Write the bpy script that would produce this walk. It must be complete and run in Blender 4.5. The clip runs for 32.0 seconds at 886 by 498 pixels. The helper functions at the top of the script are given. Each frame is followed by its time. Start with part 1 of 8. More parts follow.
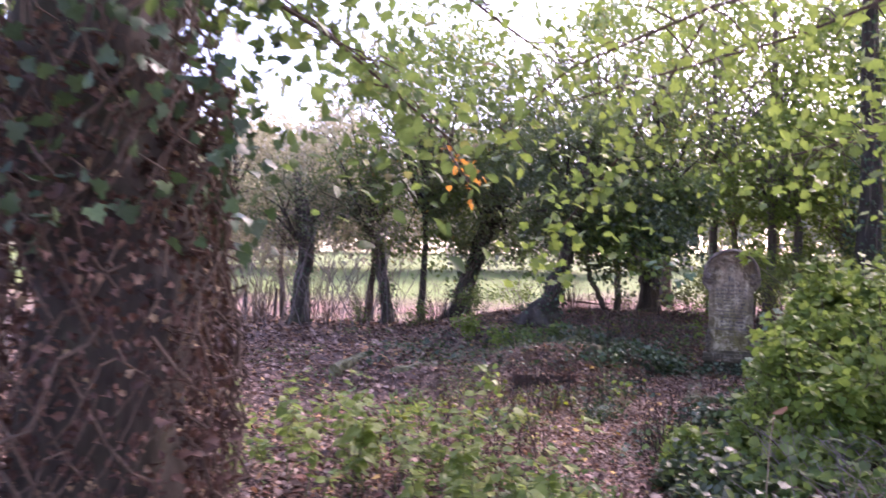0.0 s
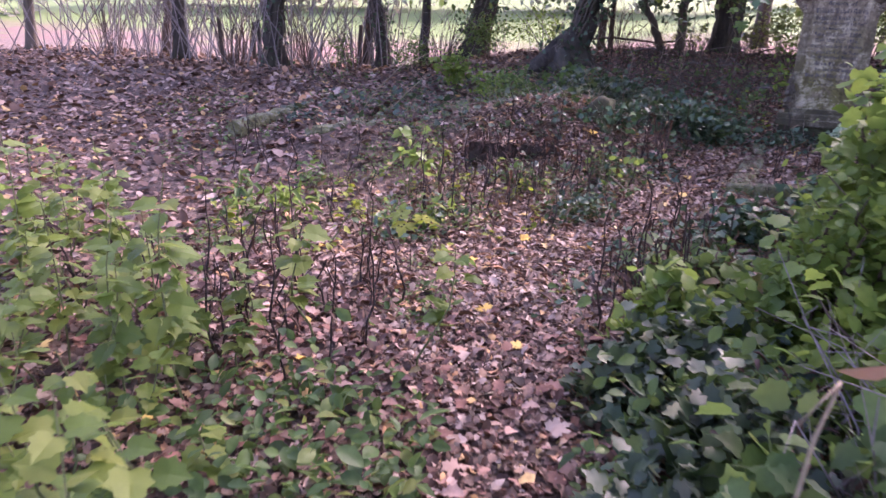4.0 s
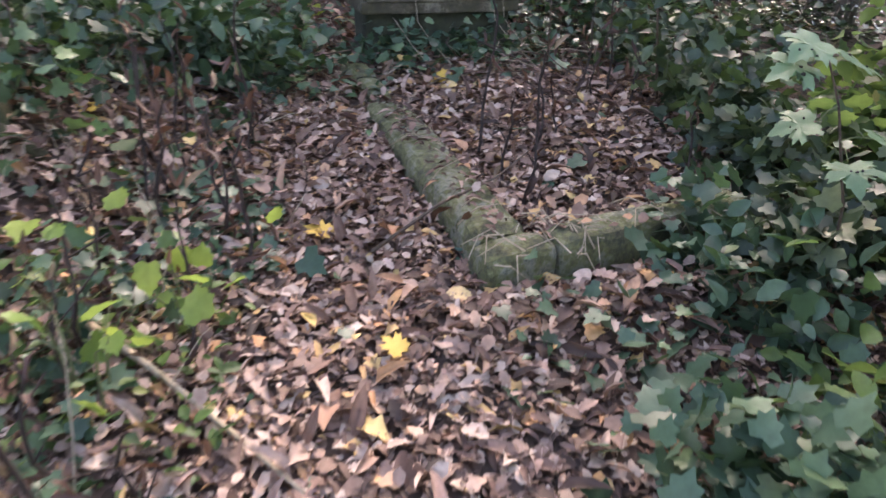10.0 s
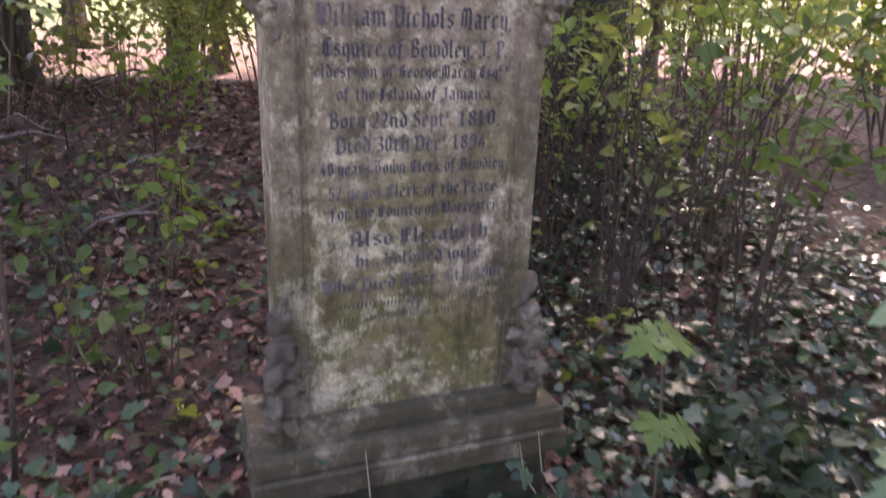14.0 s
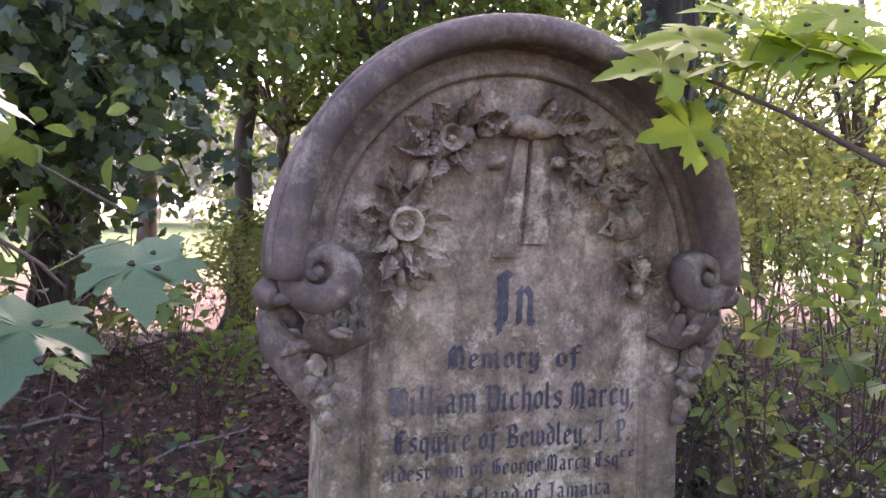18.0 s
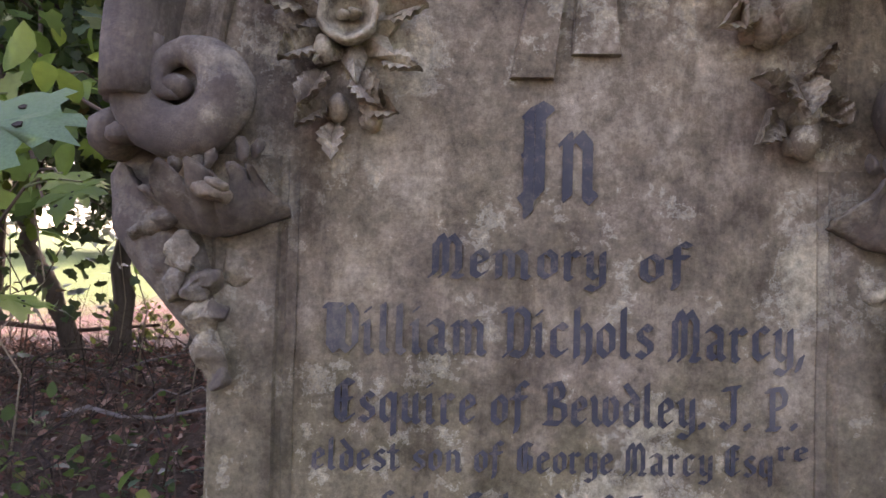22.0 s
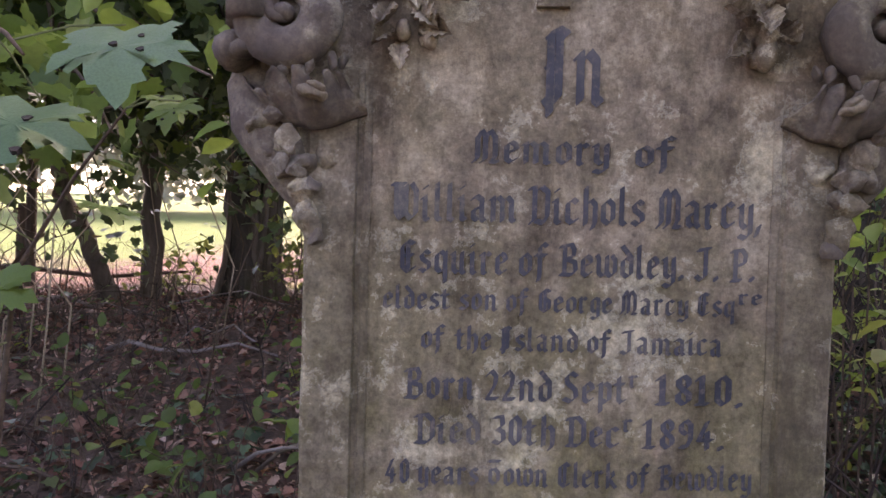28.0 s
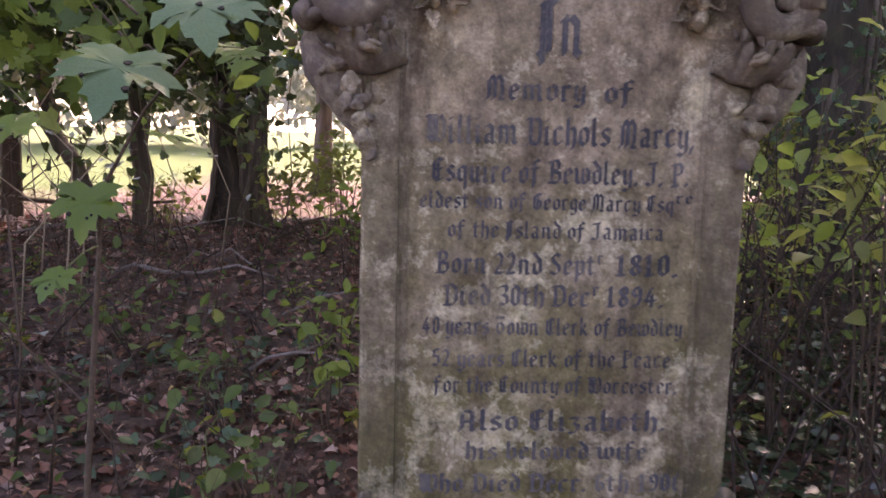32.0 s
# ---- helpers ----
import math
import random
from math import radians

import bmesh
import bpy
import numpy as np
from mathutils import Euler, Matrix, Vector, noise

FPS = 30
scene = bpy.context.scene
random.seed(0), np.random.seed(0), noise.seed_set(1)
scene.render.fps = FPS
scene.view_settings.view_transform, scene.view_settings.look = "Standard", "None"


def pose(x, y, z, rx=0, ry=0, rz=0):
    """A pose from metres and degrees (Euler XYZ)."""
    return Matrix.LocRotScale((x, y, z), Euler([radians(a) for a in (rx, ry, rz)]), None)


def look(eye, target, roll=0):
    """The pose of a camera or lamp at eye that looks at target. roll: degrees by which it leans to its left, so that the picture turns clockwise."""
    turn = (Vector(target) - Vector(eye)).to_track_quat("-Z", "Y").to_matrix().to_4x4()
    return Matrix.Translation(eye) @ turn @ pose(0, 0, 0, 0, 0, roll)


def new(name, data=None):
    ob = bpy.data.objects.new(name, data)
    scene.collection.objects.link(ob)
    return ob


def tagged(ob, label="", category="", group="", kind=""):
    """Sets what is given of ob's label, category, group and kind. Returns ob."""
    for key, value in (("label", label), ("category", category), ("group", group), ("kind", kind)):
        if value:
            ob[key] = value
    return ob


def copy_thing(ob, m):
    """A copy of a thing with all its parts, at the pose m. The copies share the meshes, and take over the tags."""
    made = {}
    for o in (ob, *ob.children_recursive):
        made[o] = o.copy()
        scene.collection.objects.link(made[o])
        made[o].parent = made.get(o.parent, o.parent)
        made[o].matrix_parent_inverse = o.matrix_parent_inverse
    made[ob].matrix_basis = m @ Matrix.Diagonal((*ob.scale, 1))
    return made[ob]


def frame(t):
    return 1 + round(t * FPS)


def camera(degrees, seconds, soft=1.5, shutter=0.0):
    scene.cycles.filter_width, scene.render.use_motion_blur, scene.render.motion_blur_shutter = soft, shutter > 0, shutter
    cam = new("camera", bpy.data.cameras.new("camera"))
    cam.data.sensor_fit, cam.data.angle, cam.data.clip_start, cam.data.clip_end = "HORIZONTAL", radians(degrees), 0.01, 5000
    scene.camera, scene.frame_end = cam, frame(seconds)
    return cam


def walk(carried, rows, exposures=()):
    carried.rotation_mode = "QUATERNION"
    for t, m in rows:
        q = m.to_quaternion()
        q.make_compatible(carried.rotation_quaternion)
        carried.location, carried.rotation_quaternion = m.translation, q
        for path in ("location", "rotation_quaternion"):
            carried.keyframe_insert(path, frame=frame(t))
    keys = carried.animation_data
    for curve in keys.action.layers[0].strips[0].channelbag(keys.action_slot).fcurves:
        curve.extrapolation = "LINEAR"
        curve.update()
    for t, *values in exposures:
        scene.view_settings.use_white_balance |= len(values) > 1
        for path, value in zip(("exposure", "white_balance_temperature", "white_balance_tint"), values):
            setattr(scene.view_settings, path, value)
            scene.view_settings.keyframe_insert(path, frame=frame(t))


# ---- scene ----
cam = camera(64.2, 32.0, soft=1.5, shutter=0.4)
PATH = [
    (0, (-0.274, -13.505, 1.63), (-0.994, -11.641, 1.702), 1.6),
    (0.5, (-0.123, -12.966, 1.539), (-0.716, -11.056, 1.533), 1.3),
    (1, (0.235, -12.41, 1.409), (-0.306, -10.488, 1.3), 1.5),
    (1.5, (0.504, -11.878, 1.372), (-0.018, -9.959, 1.155), 1.7),
    (2, (0.548, -11.291, 1.347), (0.023, -9.391, 1.013), 2.1),
    (2.5, (0.557, -10.709, 1.345), (-0.043, -8.864, 0.86), 2.2),
    (3, (0.38, -10.182, 1.328), (-0.34, -8.411, 0.741), 2.2),
    (3.5, (0.196, -9.699, 1.348), (-0.623, -7.986, 0.719), 1.9),
    (5.5, (-0.636, -7.933, 1.073), (-1.603, -6.284, 0.486), 1.3),
    (6, (-0.904, -7.487, 1.067), (-1.862, -5.834, 0.474), 1.6),
    (6.5, (-1.091, -7.059, 1.044), (-2.029, -5.397, 0.445), 1.7),
    (7, (-1.226, -6.551, 1.024), (-2.117, -4.867, 0.415), 1.6),
    (7.5, (-1.392, -6.084, 0.987), (-2.174, -4.356, 0.354), 1.6),
    (8, (-1.494, -5.631, 0.966), (-2.013, -3.821, 0.291), 1.3),
    (8.5, (-1.506, -5.191, 0.976), (-1.656, -3.35, 0.209), 1.4),
    (9, (-1.536, -4.82, 0.97), (-1.35, -3.014, 0.133), 1.4),
    (9.5, (-1.536, -4.499, 0.937), (-1.087, -2.763, 0.05), 1.6),
    (10, (-1.414, -4.107, 0.919), (-0.803, -2.444, -0.009), 2.0),
    (10.5, (-1.327, -3.736, 0.962), (-0.635, -2.123, 0.002), 2.6),
    (11, (-1.254, -3.358, 1.025), (-0.532, -1.766, 0.053), 3.0),
    (11.5, (-1.099, -3.072, 1.1), (-0.367, -1.481, 0.135), 3.2),
    (12, (-0.971, -2.776, 1.187), (-0.245, -1.173, 0.236), 2.6),
    (12.5, (-0.893, -2.424, 1.273), (-0.167, -0.802, 0.355), 2.3),
    (13, (-0.823, -2.178, 1.335), (-0.083, -0.533, 0.471), 2.5),
    (13.5, (-0.686, -1.95, 1.406), (0.031, -0.25, 0.634), 2.0),
    (14, (-0.611, -1.74, 1.504), (0.095, 0.024, 0.878), 2.0),
    (14.5, (-0.569, -1.536, 1.572), (0.084, 0.292, 1.089), 2.0),
    (15, (-0.601, -1.412, 1.642), (0.036, 0.447, 1.269), 1.8),
    (15.5, (-0.606, -1.342, 1.678), (0.017, 0.535, 1.384), 1.7),
    (17.5, (-0.557, -1.269, 1.788), (0.028, 0.642, 1.72), 1.7),
    (18, (-0.549, -1.256, 1.793), (0.043, 0.655, 1.777), 1.6),
    (18.5, (-0.525, -1.236, 1.784), (0.062, 0.676, 1.793), 1.6),
    (19, (-0.448, -1.097, 1.719), (0.135, 0.815, 1.738), 1.6),
    (19.5, (-0.281, -0.922, 1.665), (0.262, 1.002, 1.695), 1.6),
    (20, (-0.176, -0.787, 1.591), (0.265, 1.159, 1.724), 0.8),
    (20.5, (-0.161, -0.731, 1.585), (0.167, 1.238, 1.702), 0.9),
    (21, (-0.153, -0.73, 1.583), (0.052, 1.259, 1.649), 1.2),
    (21.5, (-0.154, -0.738, 1.577), (-0.043, 1.258, 1.635), 1.3),
    (22, (-0.149, -0.749, 1.566), (-0.106, 1.25, 1.62), 1.4),
    (22.5, (-0.148, -0.761, 1.558), (-0.14, 1.239, 1.608), 1.4),
    (23, (-0.138, -0.772, 1.544), (-0.145, 1.227, 1.592), 1.4),
    (23.5, (-0.136, -0.779, 1.53), (-0.145, 1.22, 1.578), 1.4),
    (24, (-0.135, -0.802, 1.526), (-0.144, 1.198, 1.573), 1.4),
    (24.5, (-0.134, -0.826, 1.521), (-0.138, 1.173, 1.566), 1.5),
    (25, (-0.14, -0.843, 1.516), (-0.142, 1.156, 1.561), 1.5),
    (25.5, (-0.156, -0.857, 1.499), (-0.156, 1.143, 1.538), 1.6),
    (27.5, (-0.188, -0.958, 1.47), (-0.175, 1.041, 1.434), 1.6),
    (28, (-0.192, -0.976, 1.463), (-0.176, 1.023, 1.408), 1.6),
    (28.5, (-0.201, -1.001, 1.452), (-0.181, 0.997, 1.378), 1.6),
    (29, (-0.2, -1.023, 1.437), (-0.174, 0.974, 1.333), 1.6),
    (29.5, (-0.208, -1.037, 1.433), (-0.178, 0.959, 1.301), 1.6),
    (30, (-0.222, -1.064, 1.432), (-0.187, 0.929, 1.277), 1.6),
    (30.5, (-0.248, -1.117, 1.44), (-0.207, 0.875, 1.266), 1.6),
    (31, (-0.305, -1.203, 1.454), (-0.249, 0.787, 1.265), 1.5),
    (31.5, (-0.346, -1.264, 1.453), (-0.264, 0.724, 1.249), 1.5),
    (32, (-0.292, -1.336, 1.438), (-0.184, 0.646, 1.195), 1.4),
]
EXPOSURES = [(0, 2.64, 6350, 46), (3, 2.74, 6250, 52), (6, 2.66, 5850, 34), (8, 2.76, 6150, 32), (9, 3.1, 6650, 28), (10, 3.14, 6850, 24), (12, 3.44, 7400, 24), (14, 3.16, 7300, 40), (16, 3.09, 6900, 38), (18, 3.12, 6650, 40), (20, 3.08, 7250, 36), (25, 2.97, 7350, 36), (28, 2.95, 7500, 38), (32, 2.94, 7550, 42)]
walk(cam, [(t, look(eye, target, roll)) for t, eye, target, roll in PATH], EXPOSURES)

# ---- world, sun ----
world = bpy.data.worlds.new("sky")
scene.world = world
world.use_nodes = True
wn = world.node_tree.nodes
sky = wn.new("ShaderNodeTexSky")
sky.sky_type, sky.sun_disc = "NISHITA", False
sky.sun_elevation, sky.sun_rotation = radians(42), radians(25)
sky.dust_density, sky.air_density = 3.0, 1.0
wn["Background"].inputs["Strength"].default_value = 0.15
world.node_tree.links.new(sky.outputs[0], wn["Background"].inputs["Color"])
sun = new("sun", bpy.data.lights.new("sun", "SUN"))
sun.data.energy, sun.data.angle, sun.data.color = 2.0, radians(8), (1.0, 0.93, 0.82)
sun.matrix_world = look((15 * math.sin(radians(25)), 15 * math.cos(radians(25)), 15 * math.tan(radians(42))), (0, 0, 0))

rng = np.random.default_rng(7)


# ---- materials ----
def material(name, rough=0.8):
    m = bpy.data.materials.new(name)
    m.use_nodes = True
    n, l = m.node_tree.nodes, m.node_tree.links
    b = n["Principled BSDF"]
    b.inputs["Roughness"].default_value = rough
    return m, n, l, b


def ramp(n, l, source, stops):
    r = n.new("ShaderNodeValToRGB")
    while len(r.color_ramp.elements) < len(stops):
        r.color_ramp.elements.new(0.5)
    for e, (p, c) in zip(r.color_ramp.elements, stops):
        e.position, e.color = p, (*c, 1)
    l.new(source, r.inputs[0])
    return r.outputs[0]


def noise_tex(n, l, scale, detail=5, rough=0.6, coord="Object", stretch=None):
    t = n.new("ShaderNodeTexNoise")
    t.inputs["Scale"].default_value, t.inputs["Detail"].default_value, t.inputs["Roughness"].default_value = scale, detail, rough
    c = n.new("ShaderNodeTexCoord").outputs[coord]
    if stretch:
        mp = n.new("ShaderNodeMapping")
        mp.inputs["Scale"].default_value = stretch
        l.new(c, mp.inputs[0])
        c = mp.outputs[0]
    l.new(c, t.inputs[0])
    return t.outputs[0]


def mixed(n, l, fac, a, b, blend="MIX"):
    m = n.new("ShaderNodeMix")
    m.data_type, m.blend_type = "RGBA", blend
    for k, v in ((0, fac), (6, a), (7, b)):
        if isinstance(v, (int, float)):
            m.inputs[k].default_value = v
        elif isinstance(v, tuple):
            m.inputs[k].default_value = (*v, 1)
        else:
            l.new(v, m.inputs[k])
    return m.outputs[2]


def bump(n, l, b, height, strength, distance=0.01):
    u = n.new("ShaderNodeBump")
    u.inputs["Strength"].default_value, u.inputs["Distance"].default_value = strength, distance
    l.new(height, u.inputs["Height"])
    l.new(u.outputs[0], b.inputs["Normal"])


def leaf_material(name, stops, rough=0.45, through_it=0.35, through_colour=(0.26, 0.38, 0.1), island=True, gloss=0.4):
    """Leaves: colour by piece, blotches, and light that shines through the blade."""
    m, n, l, b = material(name, rough)
    if island:
        pick = n.new("ShaderNodeNewGeometry").outputs["Random Per Island"]
    else:
        pick = n.new("ShaderNodeObjectInfo").outputs["Random"]
    colour = ramp(n, l, pick, stops)
    blot = noise_tex(n, l, 45, 4)
    colour = mixed(n, l, 0.5, colour, ramp(n, l, blot, [(0.25, (0.35, 0.33, 0.3)), (0.6, (1, 1, 1))]), "MULTIPLY")
    l.new(colour, b.inputs["Base Color"])
    b.inputs["Specular IOR Level"].default_value = gloss
    if through_it:
        t = n.new("ShaderNodeBsdfTranslucent")
        l.new(mixed(n, l, 0.55, colour, through_colour), t.inputs[0])
        s = n.new("ShaderNodeMixShader")
        s.inputs[0].default_value = through_it
        l.new(b.outputs[0], s.inputs[1])
        l.new(t.outputs[0], s.inputs[2])
        l.new(s.outputs[0], n["Material Output"].inputs[0])
    bump(n, l, b, blot, 0.25, 0.004)
    return m


def stone_material(name="weathered_sandstone", soot=0.0, film=(0.075, 0.058, 0.045)):
    """Brown sandstone: mauve-brown head, olive algae and cream lichen crusts lower down, grain. soot: how far the surface is blackened by weather."""
    m, n, l, b = material(name, 0.92)
    mid = noise_tex(n, l, 7, 10, 0.72)
    fine = noise_tex(n, l, 150, 6, 0.75)
    base = ramp(n, l, mid, [(0.32, (0.13, 0.096, 0.072)), (0.5, (0.345, 0.265, 0.196)), (0.66, (0.58, 0.465, 0.36))])
    # height up the stone, wandering
    xyz = n.new("ShaderNodeSeparateXYZ")
    l.new(n.new("ShaderNodeTexCoord").outputs["Object"], xyz.inputs[0])
    wob = n.new("ShaderNodeMath")
    wob.operation = "MULTIPLY_ADD"
    wob.inputs[1].default_value = -0.9
    l.new(noise_tex(n, l, 3.2, 8, 0.65), wob.inputs[0]), l.new(xyz.outputs[2], wob.inputs[2])
    span = n.new("ShaderNodeMapRange")
    span.inputs[1].default_value, span.inputs[2].default_value, span.inputs[3].default_value, span.inputs[4].default_value = 0.35, 1.4, 1.0, 0.06
    l.new(wob.outputs[0], span.inputs[0])
    # thin olive algae, thicker towards the foot
    algae = ramp(n, l, noise_tex(n, l, 4.5, 10, 0.72), [(0.38, (0.1, 0.1, 0.1)), (0.54, (0.85, 0.85, 0.85)), (0.8, (1, 1, 1))])
    base = mixed(n, l, mixed(n, l, 1.0, algae, span.outputs[0], "MULTIPLY"), base, (0.15, 0.136, 0.038))
    # cream and grey-green lichen crusts with crisp edges
    colony = ramp(n, l, noise_tex(n, l, 6.5, 12, 0.74), [(0.555, (0, 0, 0)), (0.572, (1, 1, 1))])
    thin = ramp(n, l, noise_tex(n, l, 28, 8, 0.75), [(0.38, (0.1, 0.1, 0.1)), (0.6, (0.78, 0.78, 0.78))])
    base = mixed(n, l, mixed(n, l, 1.0, colony, thin, "MULTIPLY"), base, (0.64, 0.56, 0.41))
    rim = ramp(n, l, noise_tex(n, l, 6.5, 12, 0.74), [(0.535, (0, 0, 0)), (0.547, (0.6, 0.6, 0.6)), (0.56, (0, 0, 0))])
    base = mixed(n, l, rim, base, (0.6, 0.56, 0.46))
    # rain streaks and soot
    dark = ramp(n, l, noise_tex(n, l, 4.0, 8, 0.72, stretch=(2.2, 1, 0.45)), [(0.38, (0.3, 0.26, 0.25)), (0.54, (1, 1, 1))])
    base = mixed(n, l, 0.75, base, dark, "MULTIPLY")
    base = mixed(n, l, 0.8, base, ramp(n, l, noise_tex(n, l, 26, 9, 0.78), [(0.34, (0.42, 0.4, 0.38)), (0.5, (0.95, 0.95, 0.95)), (0.66, (1.35, 1.3, 1.24))]), "MULTIPLY")
    base = mixed(n, l, 0.7, base, ramp(n, l, fine, [(0.32, (0.45, 0.45, 0.45)), (0.62, (1.25, 1.25, 1.25))]), "MULTIPLY")
    if soot:
        base = mixed(n, l, ramp(n, l, noise_tex(n, l, 6.5, 8, 0.7), [(0.35, (soot, soot, soot)), (0.7, (soot * 0.55, soot * 0.55, soot * 0.55))]), base, film)
    l.new(base, b.inputs["Base Color"])
    grit = noise_tex(n, l, 320, 4, 0.8)
    bump(n, l, b, mixed(n, l, 0.45, mixed(n, l, 0.5, noise_tex(n, l, 45, 8, 0.75), fine), grit), 0.75, 0.006)
    return m


def moss_stone_material():
    m, n, l, b = material("mossy_kerb_stone", 0.95)
    a = noise_tex(n, l, 9, 10, 0.75)
    f = noise_tex(n, l, 90, 6, 0.7)
    c = ramp(n, l, a, [(0.3, (0.025, 0.025, 0.014)), (0.42, (0.075, 0.073, 0.04)), (0.5, (0.13, 0.13, 0.05)), (0.57, (0.2, 0.19, 0.14)), (0.63, (0.06, 0.062, 0.027)), (0.74, (0.15, 0.16, 0.042))])
    c = mixed(n, l, 0.6, c, ramp(n, l, f, [(0.3, (0.4, 0.4, 0.4)), (0.65, (1.2, 1.2, 1.2))]), "MULTIPLY")
    l.new(c, b.inputs["Base Color"])
    bump(n, l, b, f, 0.8, 0.01)
    return m


def bark_material(name, lo, hi, green=0.25):
    m, n, l, b = material(name, 0.95)
    s = noise_tex(n, l, 9, 8, 0.7, stretch=(1, 1, 0.16))
    c = ramp(n, l, s, [(0.32, lo), (0.68, hi)])
    g = ramp(n, l, noise_tex(n, l, 2.1, 5), [(0.5, (0, 0, 0)), (0.7, (green, green, green))])
    c = mixed(n, l, g, c, (0.08, 0.1, 0.035))
    l.new(c, b.inputs["Base Color"])
    bump(n, l, b, s, 0.9, 0.02)
    return m


def ground_material():
    m, n, l, b = material("woodland_soil_and_field", 0.95)
    co = n.new("ShaderNodeTexCoord").outputs["Object"]
    soil = ramp(n, l, noise_tex(n, l, 22, 10, 0.75), [(0.3, (0.022, 0.014, 0.011)), (0.5, (0.08, 0.05, 0.038)), (0.7, (0.18, 0.12, 0.09))])
    v = n.new("ShaderNodeTexVoronoi")
    v.inputs["Scale"].default_value = 21
    l.new(co, v.inputs[0])
    soil = mixed(n, l, 0.5, soil, ramp(n, l, v.outputs["Color"], [(0.2, (0.04, 0.026, 0.02)), (0.8, (0.24, 0.15, 0.112))]))
    # the open field: a strip of dry reddish grass, then green
    xyz = n.new("ShaderNodeSeparateXYZ")
    l.new(co, xyz.inputs[0])
    wob = n.new("ShaderNodeMath")
    wob.operation = "MULTIPLY_ADD"
    wob.inputs[1].default_value = 5.0
    l.new(noise_tex(n, l, 0.25, 5), wob.inputs[0]), l.new(xyz.outputs[1], wob.inputs[2])
    field = ramp(n, l, noise_tex(n, l, 0.8, 8, 0.7), [(0.3, (0.07, 0.1, 0.023)), (0.6, (0.095, 0.14, 0.028)), (0.75, (0.13, 0.155, 0.048))])
    dry = ramp(n, l, noise_tex(n, l, 0.55, 8, 0.7), [(0.35, (0.13, 0.14, 0.045)), (0.47, (0.11, 0.068, 0.05)), (0.6, (0.16, 0.08, 0.07)), (0.8, (0.16, 0.165, 0.055))])

    def step(a, z):
        k = n.new("ShaderNodeMapRange")
        k.inputs[1].default_value, k.inputs[2].default_value = a, z
        l.new(wob.outputs[0], k.inputs[0])
        return k.outputs[0]
    c = mixed(n, l, step(9.0, 11.0), soil, dry)
    c = mixed(n, l, step(16.0, 22.0), c, field)
    l.new(c, b.inputs["Base Color"])
    bump(n, l, b, noise_tex(n, l, 60, 8, 0.75), 0.9, 0.03)
    return m


def plain(name, lo, hi, scale=30, rough=0.9, bumps=0.4):
    m, n, l, b = material(name, rough)
    s = noise_tex(n, l, scale, 7, 0.7)
    l.new(ramp(n, l, s, [(0.3, lo), (0.7, hi)]), b.inputs["Base Color"])
    bump(n, l, b, s, bumps, 0.005)
    return m


def worn_paint_material():
    """Black paint of cut letters, faded and flaked in places to the bare stone."""
    m, n, l, b = material("worn_black_lettering", 0.8)
    fade = ramp(n, l, noise_tex(n, l, 7, 5, 0.6), [(0.36, (0.028, 0.028, 0.038)), (0.52, (0.058, 0.056, 0.07)), (0.68, (0.14, 0.125, 0.125))])
    flake = ramp(n, l, noise_tex(n, l, 90, 7, 0.75), [(0.52, (0, 0, 0)), (0.64, (0.5, 0.5, 0.5))])
    bare = ramp(n, l, noise_tex(n, l, 5.0, 10, 0.78), [(0.56, (0, 0, 0)), (0.64, (0.3, 0.3, 0.3))])
    c = mixed(n, l, flake, fade, (0.24, 0.185, 0.145))
    l.new(mixed(n, l, bare, c, (0.3, 0.25, 0.18)), b.inputs["Base Color"])
    return m


SOOTY = stone_material("sooty_weathered_sandstone", 0.82, (0.088, 0.068, 0.064))
# damp green-black footing; the shade under the plinth is in the colour
DAMPSHADE = plain("shaded_damp_green_stone", (0.016, 0.018, 0.011), (0.07, 0.072, 0.04), 9, 0.9, 0.6)
PLINTH = stone_material("damp_dark_sandstone", 0.95, (0.05, 0.042, 0.026))
MARGIN = stone_material("brown_weathered_sandstone", 0.4)
STONE, KERB, SOIL = stone_material(), moss_stone_material(), ground_material()
PAINT = worn_paint_material()
BARK = bark_material("dark_ivy_stained_bark", (0.012, 0.01, 0.008), (0.075, 0.06, 0.048))
BARK_PALE = bark_material("grey_brown_bark", (0.04, 0.032, 0.026), (0.17, 0.135, 0.11))
# dark brown ledge face, the shade under its overhang put into the colour
LEDGEDARK = plain("shade_dark_ledge_stone", (0.018, 0.013, 0.01), (0.075, 0.05, 0.038), 18, 0.95, 0.8)
TWIG = plain("brown_twig", (0.035, 0.022, 0.016), (0.12, 0.08, 0.055), 50)
DRY = plain("dry_pale_stalk", (0.2, 0.15, 0.1), (0.4, 0.32, 0.23), 60)
LILAC = plain("pale_lilac_brown_twig", (0.12, 0.1, 0.097), (0.27, 0.225, 0.215), 40)
DEAD = plain("blackened_dead_stalk", (0.012, 0.008, 0.007), (0.05, 0.03, 0.024), 60)
VINE = plain("green_vine_stem", (0.08, 0.1, 0.04), (0.16, 0.17, 0.07), 60)
MOSSWOOD = bark_material("mossy_rotten_wood", (0.02, 0.018, 0.01), (0.075, 0.066, 0.032), 0.8)
WOOD = bark_material("weathered_post_wood", (0.03, 0.024, 0.02), (0.11, 0.085, 0.065), 0.4)
SAPLEAF = leaf_material("soft_sapling_leaf_skin", [(0.0, (0.085, 0.14, 0.026)), (0.6, (0.15, 0.215, 0.038)), (1.0, (0.25, 0.28, 0.06))], 0.5, 0.45, (0.33, 0.44, 0.12), island=False)
